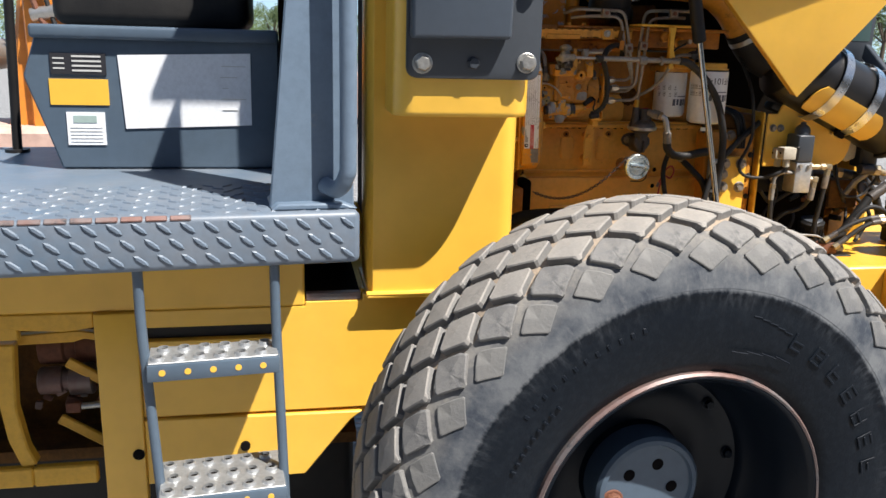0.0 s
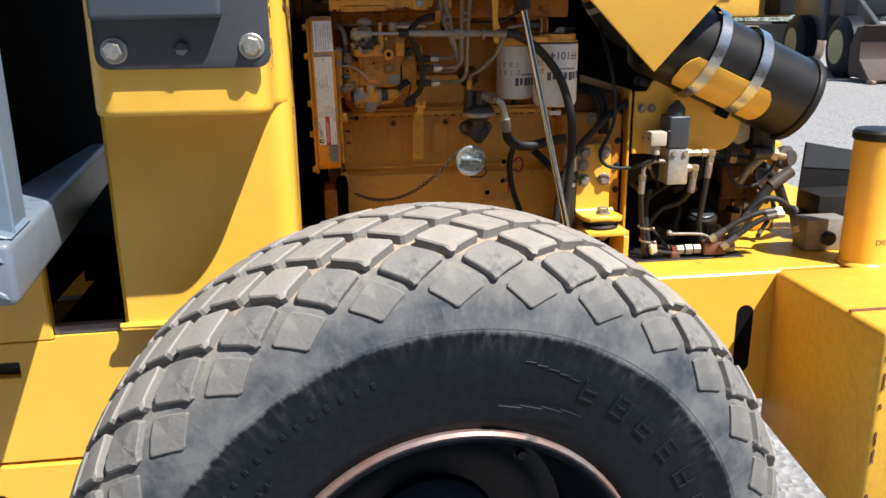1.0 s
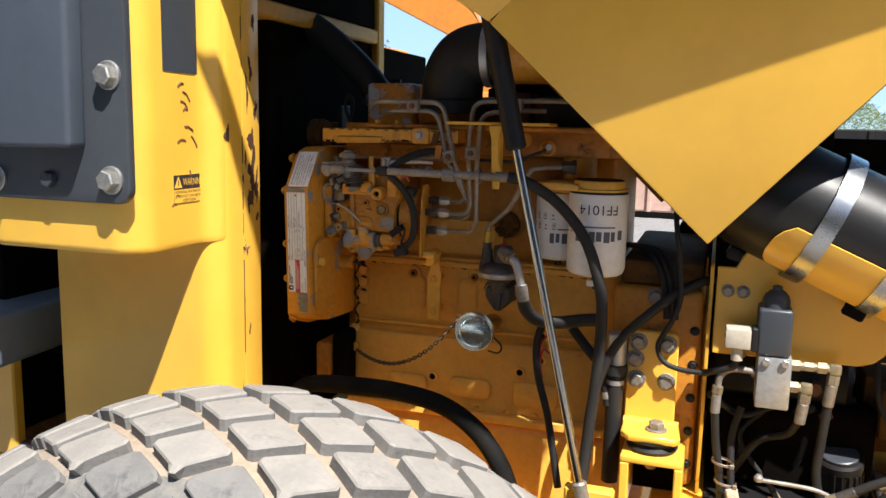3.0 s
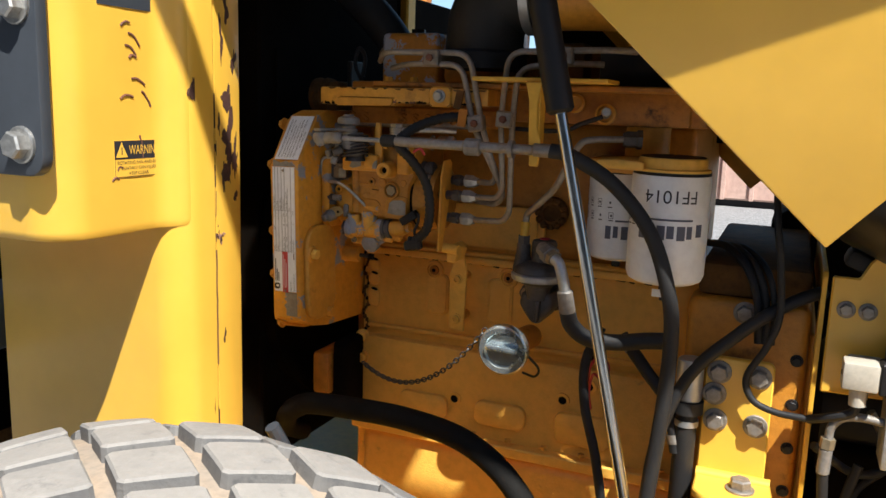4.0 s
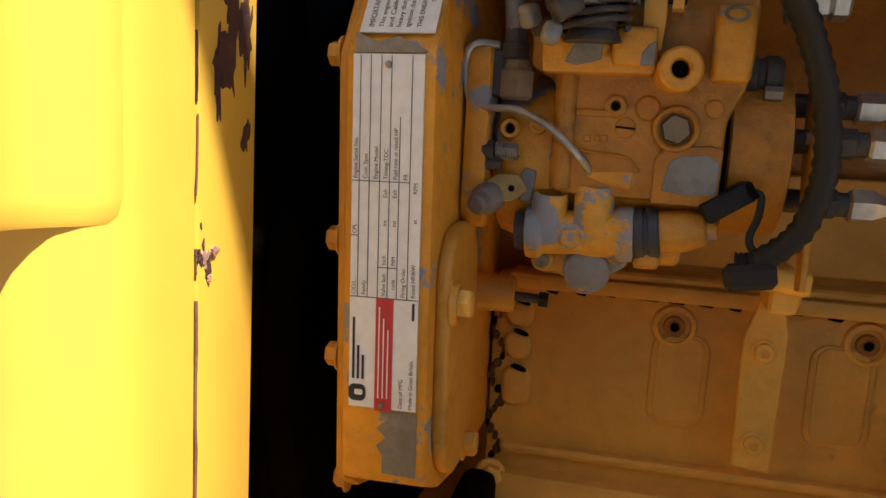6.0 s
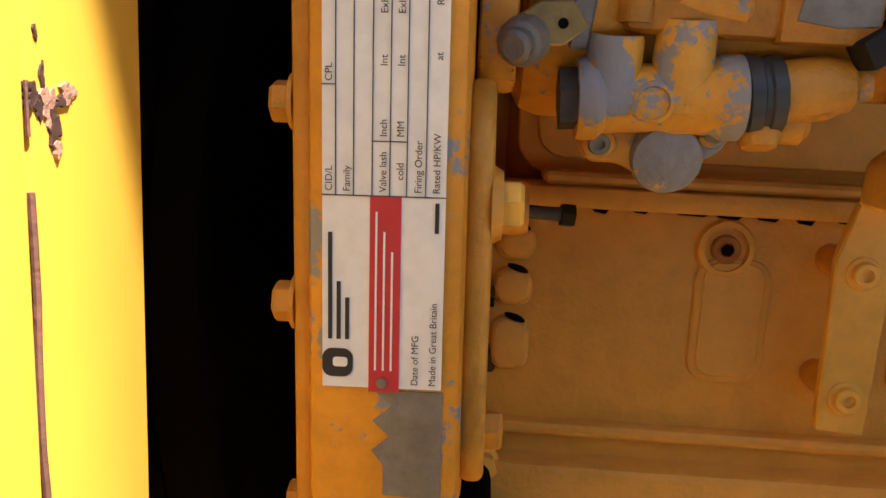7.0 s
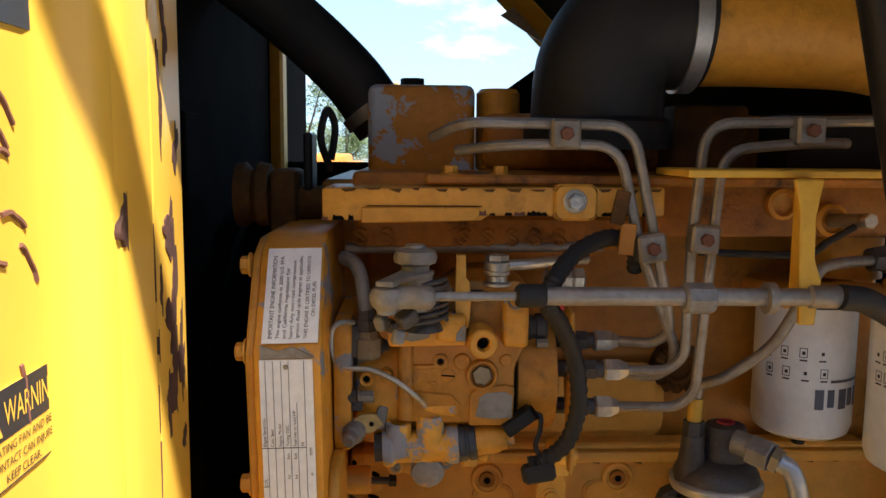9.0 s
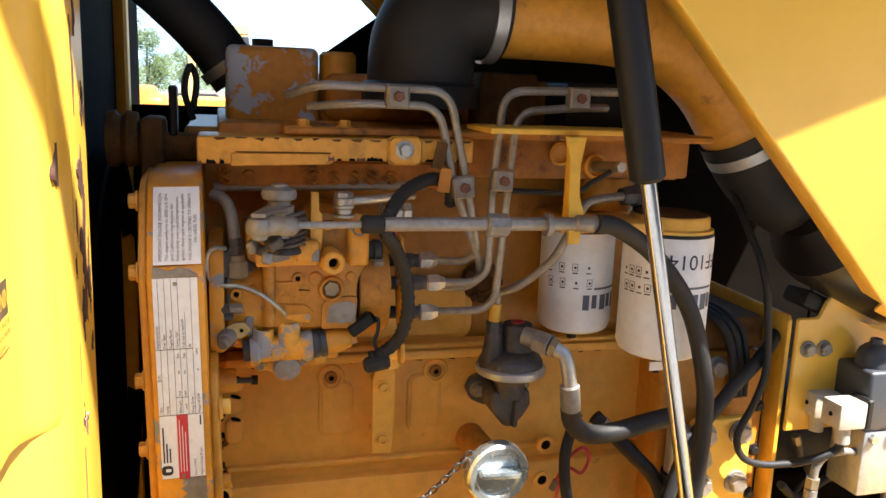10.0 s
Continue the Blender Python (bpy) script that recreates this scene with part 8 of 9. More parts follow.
    hose("wire_lead", [(0.664, 0.17, 1.56), (0.670, 0.13, 1.51), (0.676, 0.092, 1.455), (0.685, 0.086, 1.40), (0.690, 0.085, 1.335), (0.679, 0.084, 1.294), (0.659, 0.083, 1.252), (0.668, 0.081, 1.224), (0.696, 0.078, 1.213), (0.735, 0.075, 1.212)], 0.0045, "thin black wire lead hanging beside the mount", fit=False, ends=0)
    for k in range(3):
        hose("wire_lead", [(0.585 + 0.012 * k, 0.24, 1.396), (0.615 + 0.012 * k, 0.18, 1.402), (0.645 + 0.012 * k, 0.126, 1.385), (0.662 + 0.010 * k, 0.114, 1.345), (0.668 + 0.008 * k, 0.112, 1.290)], 0.0055 - 0.0008 * k, "black wire lead draped over the housing", fit=False, ends=0)
    hose("drain_hose", [(0.462, 0.12, 1.28), (0.445, 0.11, 1.23), (0.45, 0.10, 1.17), (0.472, 0.09, 1.10), (0.49, 0.08, 1.02), (0.50, 0.075, 0.97)], 0.0068, "black drain hose on the engine side", fit=False, ends=0)
    hose("loop_hose", [(0.49, 0.13, 1.27), (0.53, 0.11, 1.23), (0.565, 0.10, 1.19), (0.58, 0.09, 1.13)], 0.009, "short black hose beside the fuel filters", fit=False)
    hose("radiator_hose", [(0.078, 0.25, 1.655), (0.045, 0.25, 1.70), (-0.01, 0.25, 1.752), (-0.075, 0.25, 1.80), (-0.15, 0.25, 1.84)], 0.030, "thick black radiator hose to the thermostat housing", fit=False)
    rng = random.Random(77)
    for k in range(5):
        x, y, z = 0.82 + 0.08 * k, 0.165 + 0.02 * (k % 3), 1.19 - 0.015 * (k % 4)
        pts = [(x, y, z), (x + rng.uniform(-0.02, 0.04), y + 0.01, z - 0.05), (x + rng.uniform(-0.05, 0.05), y - rng.uniform(0.0, 0.03), z - 0.11), (x + rng.uniform(-0.03, 0.06), y + rng.uniform(-0.03, 0.03), 0.995)]
        hose("control_line" if k % 2 else "hydraulic_hose", pts, 0.0045 + 0.0014 * (k % 3), "thin black hydraulic line among the pump hoses", fit=k % 3 == 0, ends=1 if k % 3 else 2)
    red = thing("red_wire", (0.45, 0.14, 1.20), "loose loop of red electric wire by the mount", "wire")
    part("wire", tube(smooth_line([(0.445, 0.13, 1.19), (0.452, 0.115, 1.225), (0.468, 0.11, 1.24), (0.478, 0.112, 1.225), (0.47, 0.115, 1.205), (0.455, 0.12, 1.21), (0.448, 0.13, 1.18), (0.45, 0.14, 1.15)]), 0.0022, 6), RED, red)
    part("crimp", rod((0.445, 0.13, 1.19), (0.441, 0.132, 1.178), 0.004, 8), STEEL, red)
    b = thing("hose_clip", (0.585, 0.1, 1.17), "bright cylindrical clamp and black sleeve", "hose clamp")
    part("sleeve", rod((0.588, 0.095, 0.99), (0.589, 0.095, 1.215), 0.0145, 20), RUBBER, b)
    part("band", rod((0.589, 0.095, 1.205), (0.589, 0.095, 1.262), 0.0172, 20, bevel=0.002), GALV, b)
    part("band", rod((0.589, 0.095, 1.188), (0.589, 0.095, 1.205), 0.0205, 20), RUBBER, b)
    part("band", rod((0.589, 0.095, 1.170), (0.589, 0.095, 1.178), 0.0160, 20), GALV, b)


hoses()

ball = thing("ball_valve", (0.93, 0.08, 0.985), "steel ball valve with a long lever and hex unions", "valve")
part("body", box(0.925, 0.985, 0.05, 0.09, 0.990, 1.022, 0.004, 2), RUSTY, ball)
for k, x in enumerate((0.858, 0.88, 0.902)):
    part("union", rod((x, 0.068, 1.004), (x + 0.018, 0.068, 1.004), 0.0125 + 0.0015 * (k % 2), 6), ALLOY, ball)
part("union", rod((0.986, 0.068, 1.004), (1.01, 0.068, 1.004), 0.0125, 6), ALLOY, ball)
part("elbow", lathe((0.855, 0.068, 0.986), (0, 0, 1), [(0.015, 0), (0.015, 0.012), (0.011, 0.016), (0.011, 0.026)], 6), RUSTY, ball)
part("lever", tube(smooth_line([(0.955, 0.07, 1.026), (0.94, 0.065, 1.034), (0.91, 0.06, 1.044), (0.832, 0.052, 1.050)]), 0.0036, 10), ALLOY, ball)
part("lever_end", lathe((0.832, 0.052, 1.046), (0, 0, 1), [(0, 0), (0.007, 0.002), (0.0075, 0.008), (0.004, 0.013), (0, 0.0135)], 14), ALLOY, ball)
part("lever_hub", lathe((0.955, 0.070, 1.0215), (0, 0, 1), [(0.017, 0), (0.017, 0.004), (0.010, 0.010), (0.007, 0.014), (0, 0.015)], 18), STEEL, ball)

# near-black sheets fill the gaps behind the engine in place of shade
tank = thing("oil_cooler", (0.85, 0.56, 0.985), "oil cooler and shroud sheets, black to fill the shade behind the engine", "oil cooler")
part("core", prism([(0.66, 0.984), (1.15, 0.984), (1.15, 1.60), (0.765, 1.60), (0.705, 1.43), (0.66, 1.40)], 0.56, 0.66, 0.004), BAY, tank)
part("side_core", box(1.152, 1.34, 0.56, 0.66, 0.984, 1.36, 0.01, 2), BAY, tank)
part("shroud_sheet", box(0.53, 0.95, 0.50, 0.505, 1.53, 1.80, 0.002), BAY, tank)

pump2 = thing("hydraulic_pump", (0.88, 0.25, 0.985), "dark oily hydraulic pump behind the engine", "hydraulic pump")
part("body", rod((0.745, 0.28, 1.17), (0.98, 0.28, 1.17), 0.095, 28, bevel=0.01), BLACK, pump2)
part("housing", box(0.76, 1.02, 0.17, 0.50, 0.987, 1.15, 0.015, 3), BAY, pump2)
bowl = part("filter_bowl", lathe((0.968, 0.175, 0.995), (-0.06, -0.25, 1), [(0.026, 0), (0.034, 0.004), (0.037, 0.014), (0.037, 0.060), (0.0385, 0.062), (0.0385, 0.074), (0.035, 0.078), (0, 0.079)], 32), BLACK, pump2, "black ribbed filter bowl")
for k in range(20):
    a = 2 * math.pi * k / 20
    part("rib", rod((0.968 + 0.0372 * math.cos(a), 0.173 + 0.0372 * math.sin(a) - 0.004, 1.008), (0.9655 + 0.0372 * math.cos(a), 0.164 + 0.0372 * math.sin(a) - 0.004, 1.046), 0.0016, 6), BLACK, bowl)
part("lid_disc", lathe((0.968 - 0.0049, 0.175 - 0.0193, 1.0722), (-0.06, -0.25, 1), [(0.031, 0), (0.031, 0.003), (0.029, 0.0045), (0, 0.0045)], 32), DARK, bowl, "dusty grey lid")
part("oily_flange", box(1.0, 1.08, 0.22, 0.32, 1.06, 1.20, 0.01, 2), GRIME, pump2)
part("oily_flange", box(1.10, 1.16, 0.26, 0.40, 0.985, 1.12, 0.01, 2), GRIME, pump2)
part("bracket_lug", prism([(1.018, 1.262), (1.030, 1.305), (1.056, 1.312), (1.070, 1.285), (1.062, 1.258), (1.035, 1.248)], 0.135, 0.155, 0.004, 2), CREAM, pump2, "dusty tan lug")
part("return_hose", rod((1.029, 0.130, 1.000), (1.127, 0.130, 1.140), 0.0135, 18), RUBBER, pump2)
part("hose_sleeve", rod((1.127, 0.130, 1.140), (1.184, 0.130, 1.180), 0.0155, 18, bevel=0.003), CAST, pump2, "grey sleeve on the return hose")

part("rear_bracket", box(1.17, 1.235, 0.27, 0.36, 0.985, 1.23, 0.006, 2), YELLOW_OLD, pump2)
part("coupling", lathe((1.225, 0.255, 1.19), (0.4, -1, 0.1), [(0.03, 0), (0.032, 0.006), (0.032, 0.02), (0.022, 0.024), (0.02, 0.036), (0, 0.036)], 24), CAST, pump2, "brown pipe coupling")
part("plug", rod((1.056, 0.10, 1.232), (1.100, 0.10, 1.230), 0.0150, 18, bevel=0.002), CAST, pump2)
part("plug_nut", rod((1.100, 0.10, 1.230), (1.118, 0.10, 1.226), 0.0165, 6), BRASSY, pump2)
part("plug_stem", rod((1.118, 0.10, 1.226), (1.142, 0.10, 1.220), 0.0095, 14), BRASSY, pump2)
part("cap_ring", lathe((1.094, 0.13, 1.170), (0.25, -1, 0.3), [(0.018, 0), (0.020, 0.003), (0.020, 0.010), (0.014, 0.012), (0.012, 0.008), (0, 0.008)], 22), CAST, pump2, "oily brown cap")
part("elbow_pipe", tube(smooth_line([(1.05, 0.14, 1.150), (1.062, 0.12, 1.190), (1.078, 0.105, 1.212), (1.088, 0.10, 1.228)]), 0.0085, 12), ALLOY, pump2)
part("branch_tube", tube(smooth_line([(1.004, 0.14, 1.245), (1.006, 0.12, 1.19), (1.022, 0.11, 1.155), (1.055, 0.11, 1.148), (1.09, 0.115, 1.155), (1.118, 0.11, 1.195), (1.122, 0.10, 1.222)]), 0.0040, 10), RUBBER, pump2)
rc = random.Random(31)
for k in range(26):
    c = Vector((rc.uniform(0.90, 1.16), rc.uniform(0.17, 0.26), rc.uniform(1.06, 1.25)))
    if k % 2:
        part("oily_fitting", rod(c, c + Vector((rc.uniform(-0.02, 0.02), -0.03, rc.uniform(-0.02, 0.02))), rc.uniform(0.006, 0.013), 6), (GRIME, CAST, RUSTY)[k % 3], pump2)
    else:
        part("oily_lug", turned_box(c, (rc.uniform(0.015, 0.05), 0.03, rc.uniform(0.01, 0.035)), (rc.uniform(-20, 20), rc.uniform(-40, 40), rc.uniform(-20, 20)), 0.004, 2), (BLACK, GRIME, BLACK)[k % 3], pump2)
part("manifold_block", box(1.02, 1.12, 0.17, 0.24, 1.10, 1.19, 0.008, 2), GRIME, pump2)
part("drop_box", box(1.062, 1.122, 0.115, 0.16, 1.235, 1.30, 0.006, 2), BLACK, pump2, "black rubber boot under the air cleaner")

ctrl = thing("control_box", (1.25, 0.08, 0.985), "silver control box with a black knob on the rear deck", "control box")
part("case", box(1.20, 1.31, 0.06, 0.12, 0.984, 1.066, 0.003, 2), ALLOY, ctrl)
part("knob", rod((1.255, 0.06, 1.018), (1.255, 0.042, 1.018), 0.018, 20, bevel=0.003), RUBBER, ctrl)

tray = thing("battery_box", (1.36, 0.2, 0.985), "black open battery box with a raised lid", "battery box")
part("box", box(1.27, 1.46, 0.13, 0.235, 0.984, 1.11, 0.006, 2), BLACK, tray)
part("lid", prism([(1.278, 1.10), (1.46, 1.10), (1.458, 1.200), (1.284, 1.232)], 0.238, 0.244, 0.001), BLACK, tray)
part("lid_stripe", prism([(1.282, 1.165), (1.459, 1.150), (1.458, 1.1995), (1.2845, 1.2315)], 0.236, 0.2378, 0.0005), DARK, tray)

neck = thing("fuel_filler_neck", (1.285, -0.045, 0.985), "yellow diesel filler neck with a black cap", "filler neck")
part("pipe", rod((1.285, -0.045, 0.984), (1.285, -0.045, 1.285), 0.053, 40), YELLOW, neck)
part("cap", lathe((1.285, -0.045, 1.285), (0, 0, 1), [(0.0535, -0.004), (0.0575, 0), (0.0575, 0.014), (0.052, 0.021), (0.02, 0.024), (0, 0.024)], 40), BLACK, neck, "black cap")
part("weld", lathe((1.285, -0.045, 0.984), (0, 0, 1), [(0.060, 0), (0.057, 0.006), (0.053, 0.009)], 40, closed=False), YELLOW, neck)


def neck_words():
    cu = bpy.data.curves.new("words", "FONT")
    cu.body, cu.size = "DIESEL", 0.019
    tmp = bpy.data.objects.new("words", cu)
    me = bpy.data.meshes.new_from_object(tmp)
    bpy.data.objects.remove(tmp)
    bpy.data.curves.remove(cu)
    for v in me.vertices:
        a = radians(-12) + v.co.x / 0.0535
        v.co = Vector((0.0535 * math.sin(a), -0.0535 * math.cos(a), 0.055 + v.co.y))
    me.materials.clear()
    me.materials.append(INK)
    ob = new("print", me)
    ob.parent = neck


neck_words()

# warning label: black heading with a triangle, ruled text below
def warning():
    lab = part("warning_sticker", box(-0.0830, -0.0758, -0.2285, -0.150, 1.479, 1.524), YELLOW, column, "yellow and black warning label, scratched")
    x = -0.0755
    part("black_heading", box(-0.0759, x, -0.2285, -0.150, 1.502, 1.524), INK, lab)

    def face(y, z):
        return pose(x + 0.0003, y, z, 90, 0, 90)
    words("print", "WARNING", 0.0165, face(-0.205, 1.507), YELLOW, lab, width=0.052)
    part("triangle", prism([(-0.2265, 1.5035), (-0.2075, 1.5035), (-0.217, 1.522)], x - 0.0002, x + 0.0004, plane="yz"), YELLOW, lab)
    part("triangle_mark", box(x, x + 0.0006, -0.2178, -0.2162, 1.507, 1.516), INK, lab)
    for k, s in enumerate(("ROTATING FAN AND BELT", "CONTACT CAN INJURE", "KEEP CLEAR.")):
        words("print", s, 0.0058, face(-0.225 if k < 1 else (-0.219 if k == 1 else -0.206), 1.4950 - 0.0068 * k), INK, lab, width=(0.072, 0.06, 0.034)[k])
    for a, b in (((-0.2285, 1.479), (-0.150, 1.4795)), ((-0.2285, 1.5012), (-0.150, 1.502)), ((-0.2285, 1.479), (-0.2280, 1.502)), ((-0.1505, 1.479), (-0.150, 1.502))):
        part("rule", box(-0.0759, x, a[0], b[0], a[1], b[1]), INK, lab)
    rng = random.Random(11)
    for y, z, dy, dz in ((-0.185, 1.53, 0.004, -0.028), (-0.158, 1.52, 0.008, -0.02), (-0.195, 1.60, 0.02, -0.006), (-0.18, 1.585, 0.016, -0.018), (-0.215, 1.575, 0.02, 0.004), (-0.205, 1.64, 0.018, -0.01),
                         (-0.20, 1.655, 0.02, -0.014), (-0.21, 1.662, 0.014, 0.006), (-0.20, 1.625, 0.013, 0.002), (-0.225, 1.487, 0.01, 0.004), (-0.232, 1.475, 0.01, 0.003)):
        pts = [Vector((-0.0766, y + dy * k / 5 + rng.uniform(-0.001, 0.001), z + dz * k / 5 + 0.003 * math.sin(k * 0.7))) for k in range(6)]
        part("scratch", tube(smooth_line(pts, 3), 0.0016, 5), RUSTY, column, "rusty scratch in the paint")


warning()

# ---------------------------------------------------------------- yard behind: machines, field and trees
EYE0 = Vector((0.5, -1.0, 0))


def polar(az, dist, z=GROUND):
    a = radians(az)
    return Vector((EYE0.x + dist * math.sin(a), EYE0.y + dist * math.cos(a), z))


def shifted(bm, m):
    bm.transform(m)
    return bm


LEAF = material("leaf_green", (0.075, 0.12, 0.03), 0.6, second=(0.045, 0.075, 0.022), amount=0.8, size=0.7, fine=6, bump=0.0, island=0.5)
CORN = material("field_green", (0.13, 0.17, 0.05), 0.65, second=(0.07, 0.11, 0.03), amount=0.9, size=0.5, fine=5, bump=0.0)
BARK = material("bark", (0.09, 0.07, 0.05), 0.9, bump=0.3, bump_size=20)
TRACK = material("worn_track_steel", (0.30, 0.24, 0.19), 0.6, 0.2, second=(0.16, 0.11, 0.08), amount=0.9, size=2, fine=20, bump=0.1)
PINK_RUST = material("faded_red_steel", (0.60, 0.42, 0.35), 0.7, second=(0.48, 0.30, 0.24), amount=0.8, size=1.5, fine=10, bump=0.1)
PLANT = material("yellow_plant_paint", (0.74, 0.42, 0.06), 0.5, second=(0.58, 0.33, 0.07), amount=0.6, size=1.5, fine=12, dirt=RUST, dirt_at=0.68, dirt_size=3, bump=0.1, bump_size=20)


FADED = material("faded_yellow_frame_paint", (0.80, 0.60, 0.26), 0.5, second=(0.70, 0.48, 0.17), amount=0.7, size=3, fine=20, bump=0.1, bump_size=20)
PALE_RIM = material("faded_rim_paint", (0.40, 0.37, 0.20), 0.6, second=(0.28, 0.25, 0.15), amount=0.8, size=4, fine=30, bump=0.0)


def excavator(at, turn, paint, boom_pts, label, cab_paint=None, size=1.0, deck=2.05):
    ex = thing("excavator", at, label, "excavator")
    m = Matrix.Translation(at) @ pose(0, 0, 0, 0, 0, turn) @ Matrix.Scale(size, 4)

    def add(name, bm, mat, lab=""):
        return part(name, shifted(bm, m), mat, ex, lab)
    for y in (-1.1, 1.1):
        t = add("track", box(-1.9, 1.9, y - 0.28, y + 0.28, 0.0, 0.85, 0.3, 4), TRACK, "worn steel crawler track")
        for k in range(14):
            add("track_shoe", box(-1.7 + 0.26 * k - 0.09, -1.7 + 0.26 * k + 0.09, y - 0.31, y + 0.31, 0.845, 0.885, 0.01), TRACK)
    add("undercarriage", box(-1.2, 1.2, -0.85, 0.85, 0.35, 0.95, 0.05), BLACK)
    add("upper_body", box(-2.2, 0.9, -1.25, 1.25, 1.05, deck, 0.08, 2), paint)
    add("counterweight", box(-2.5, -2.0, -1.25, 1.25, 1.0, deck - 0.15, 0.15, 3), paint)
    add("cab", box(-0.2, 1.35, 0.25, 1.25, 1.1, 2.75, 0.08, 2), cab_paint or paint)
    add("cab_window", box(0.0, 1.2, 1.20, 1.262, 1.75, 2.6, 0.03), GLASS)
    add("cab_window", box(1.30, 1.362, 0.35, 1.15, 1.5, 2.6, 0.03), GLASS)
    add("cab_window", box(0.0, 1.2, 0.238, 0.30, 1.75, 2.6, 0.03), GLASS)
    for a, b, w0, w1 in boom_pts:
        a, b = Vector(a), Vector(b)
        d = (b - a)
        ang = math.degrees(math.atan2(d.z, d.x))
        bm = prism([(0, -w0 / 2), (d.length, -w1 / 2), (d.length, w1 / 2), (d.length * 0.5, (w0 + w1) / 3.2), (0, w0 / 2)], -0.17, 0.17, 0.03)
        bm.transform(Matrix.Translation(a) @ pose(0, 0, 0, 0, -ang, 0))
        add("boom_section", bm, paint)
        mid = a + d * 0.15 + Vector((0.15, 0.0, 0.35))
        add("ram", rod(mid, a + d * 0.8 + Vector((0.1, 0, 0.25)), 0.07, 12), DARK)
        add("ram_hose", tube(smooth_line([a + Vector((0.1, -0.2, 0.3)), a + d * 0.4 + Vector((0, -0.22, 0.5)), a + d * 0.9 + Vector((0, -0.2, 0.4))]), 0.03, 6), RUBBER)
    return ex


def loader(at, turn, paint, label, bucket=RUSTY):
    ld = thing("wheel_loader", at, label, "wheel loader")
    m = Matrix.Translation(at) @ pose(0, 0, 0, 0, 0, turn)

    def add(name, bm, mat, lab="", parent=None):
        return part(name, shifted(bm, m), mat, parent or ld, lab)
    for x in (-1.4, 1.4):
        for y in (-0.95, 0.95):
            w = add("tyre", lathe((x, y - 0.25, 0.72), (0, 1, 0), [(0.4, 0), (0.62, 0.03), (0.72, 0.1), (0.72, 0.4), (0.62, 0.47), (0.4, 0.5)], 36), TYRE)
            add("rim", lathe((x, y - 0.26, 0.72), (0, 1, 0), [(0.40, 0), (0.40, 0.52)], 24), PALE_RIM, "", w)
    add("rear_body", box(-2.4, -0.4, -0.8, 0.8, 0.8, 1.9, 0.1, 3), paint)
    add("front_frame", box(-0.3, 1.6, -0.5, 0.5, 0.7, 1.3, 0.06), paint)
    add("cab", box(-0.9, 0.5, -0.7, 0.7, 1.4, 3.0, 0.08, 2), paint)
    add("cab_window", box(-0.75, 0.35, -0.72, -0.66, 1.95, 2.85, 0.03), GLASS)
    add("cab_window", box(0.45, 0.515, -0.6, 0.6, 1.9, 2.85, 0.03), GLASS)
    add("cab_window", box(-0.75, 0.35, 0.66, 0.72, 1.95, 2.85, 0.03), GLASS)
    for k in (-0.35, 0.35):
        add("work_lamp", box(0.45, 0.56, k - 0.12, k + 0.12, 3.0, 3.14, 0.03), BLACK)
    for y in (-0.45, 0.45):
        add("lift_arm", prism([(0.6, 1.5), (0.7, 1.85), (2.3, 1.0), (2.5, 0.5), (2.2, 0.6)], y - 0.07, y + 0.07, 0.02), paint)
    b = add("bucket", prism([(2.3, 0.15), (3.3, 0.02), (3.35, 0.08), (2.75, 0.5), (2.7, 0.95), (2.85, 1.25), (2.5, 1.2), (2.25, 0.8)], -1.25, 1.25, 0.02), bucket, "rusty brown bucket")
    for k in range(7):
        add("bucket_tooth", box(3.25, 3.5, -1.2 + 0.4 * k - 0.06, -1.2 + 0.4 * k + 0.06, 0.0, 0.09, 0.02), TRACK, "", b)
    return ld


excavator(polar(26.9, 27), -72, PLANT, [((0.2, 0, 1.5), (0.9, 0, 4.8), 0.6, 0.55), ((0.9, 0, 4.8), (3.0, 0, 5.2), 0.5, 0.3)], "yellow crawler excavator with a black cab parked on the gravel", BLACK, 1.3)
excavator(polar(24.9, 33), 0, PLANT, [((-1.75, -1.4, 1.0), (-1.65, -1.4, 4.4), 0.45, 0.4), ((-1.65, -1.4, 4.4), (0.2, -1.4, 5.6), 0.4, 0.3)], "yellow excavator seen from the side at the field edge")
excavator(polar(18.7, 24), -65, PLANT, [((0.2, 0, 1.5), (0.9, 0, 3.6), 0.6, 0.55), ((0.9, 0, 3.6), (3.4, 0, 5.0), 0.5, 0.3)], "yellow excavator with upright boom and dark cab behind a trailer", DARK, 1.15, 1.45)
digger = excavator(Vector((-2.55, 12.1, GROUND)), 180, ORANGE, [], "orange crawler excavator with a high curved boom", None, 0.78)
outer = [(-5.2, 4.55), (-3.83, 3.84), (-3.60, 3.73), (-3.38, 3.58), (-3.20, 3.30), (-3.09, 3.04), (-3.00, 2.65), (-2.95, 2.24), (-2.85, 1.2)]
inner = [(-3.15, 1.2), (-3.22, 2.24), (-3.32, 2.55), (-3.45, 2.81), (-3.60, 2.97), (-3.75, 3.08), (-5.2, 3.80)]
boom = part("boom", prism(outer + inner, 11.95, 12.25, 0.02), ORANGE, digger, "faded orange curved boom")
part("boom_hose", tube(smooth_line([(-3.75, 11.9, 3.84), (-3.45, 11.9, 3.76), (-3.15, 11.9, 3.48), (-3.02, 11.9, 3.15), (-3.0, 11.9, 2.6)]), 0.022, 8), RUBBER, boom)
part("hose_bracket", box(-3.10, -2.98, 11.9, 12.0, 2.95, 3.12, 0.02), ORANGE, boom)
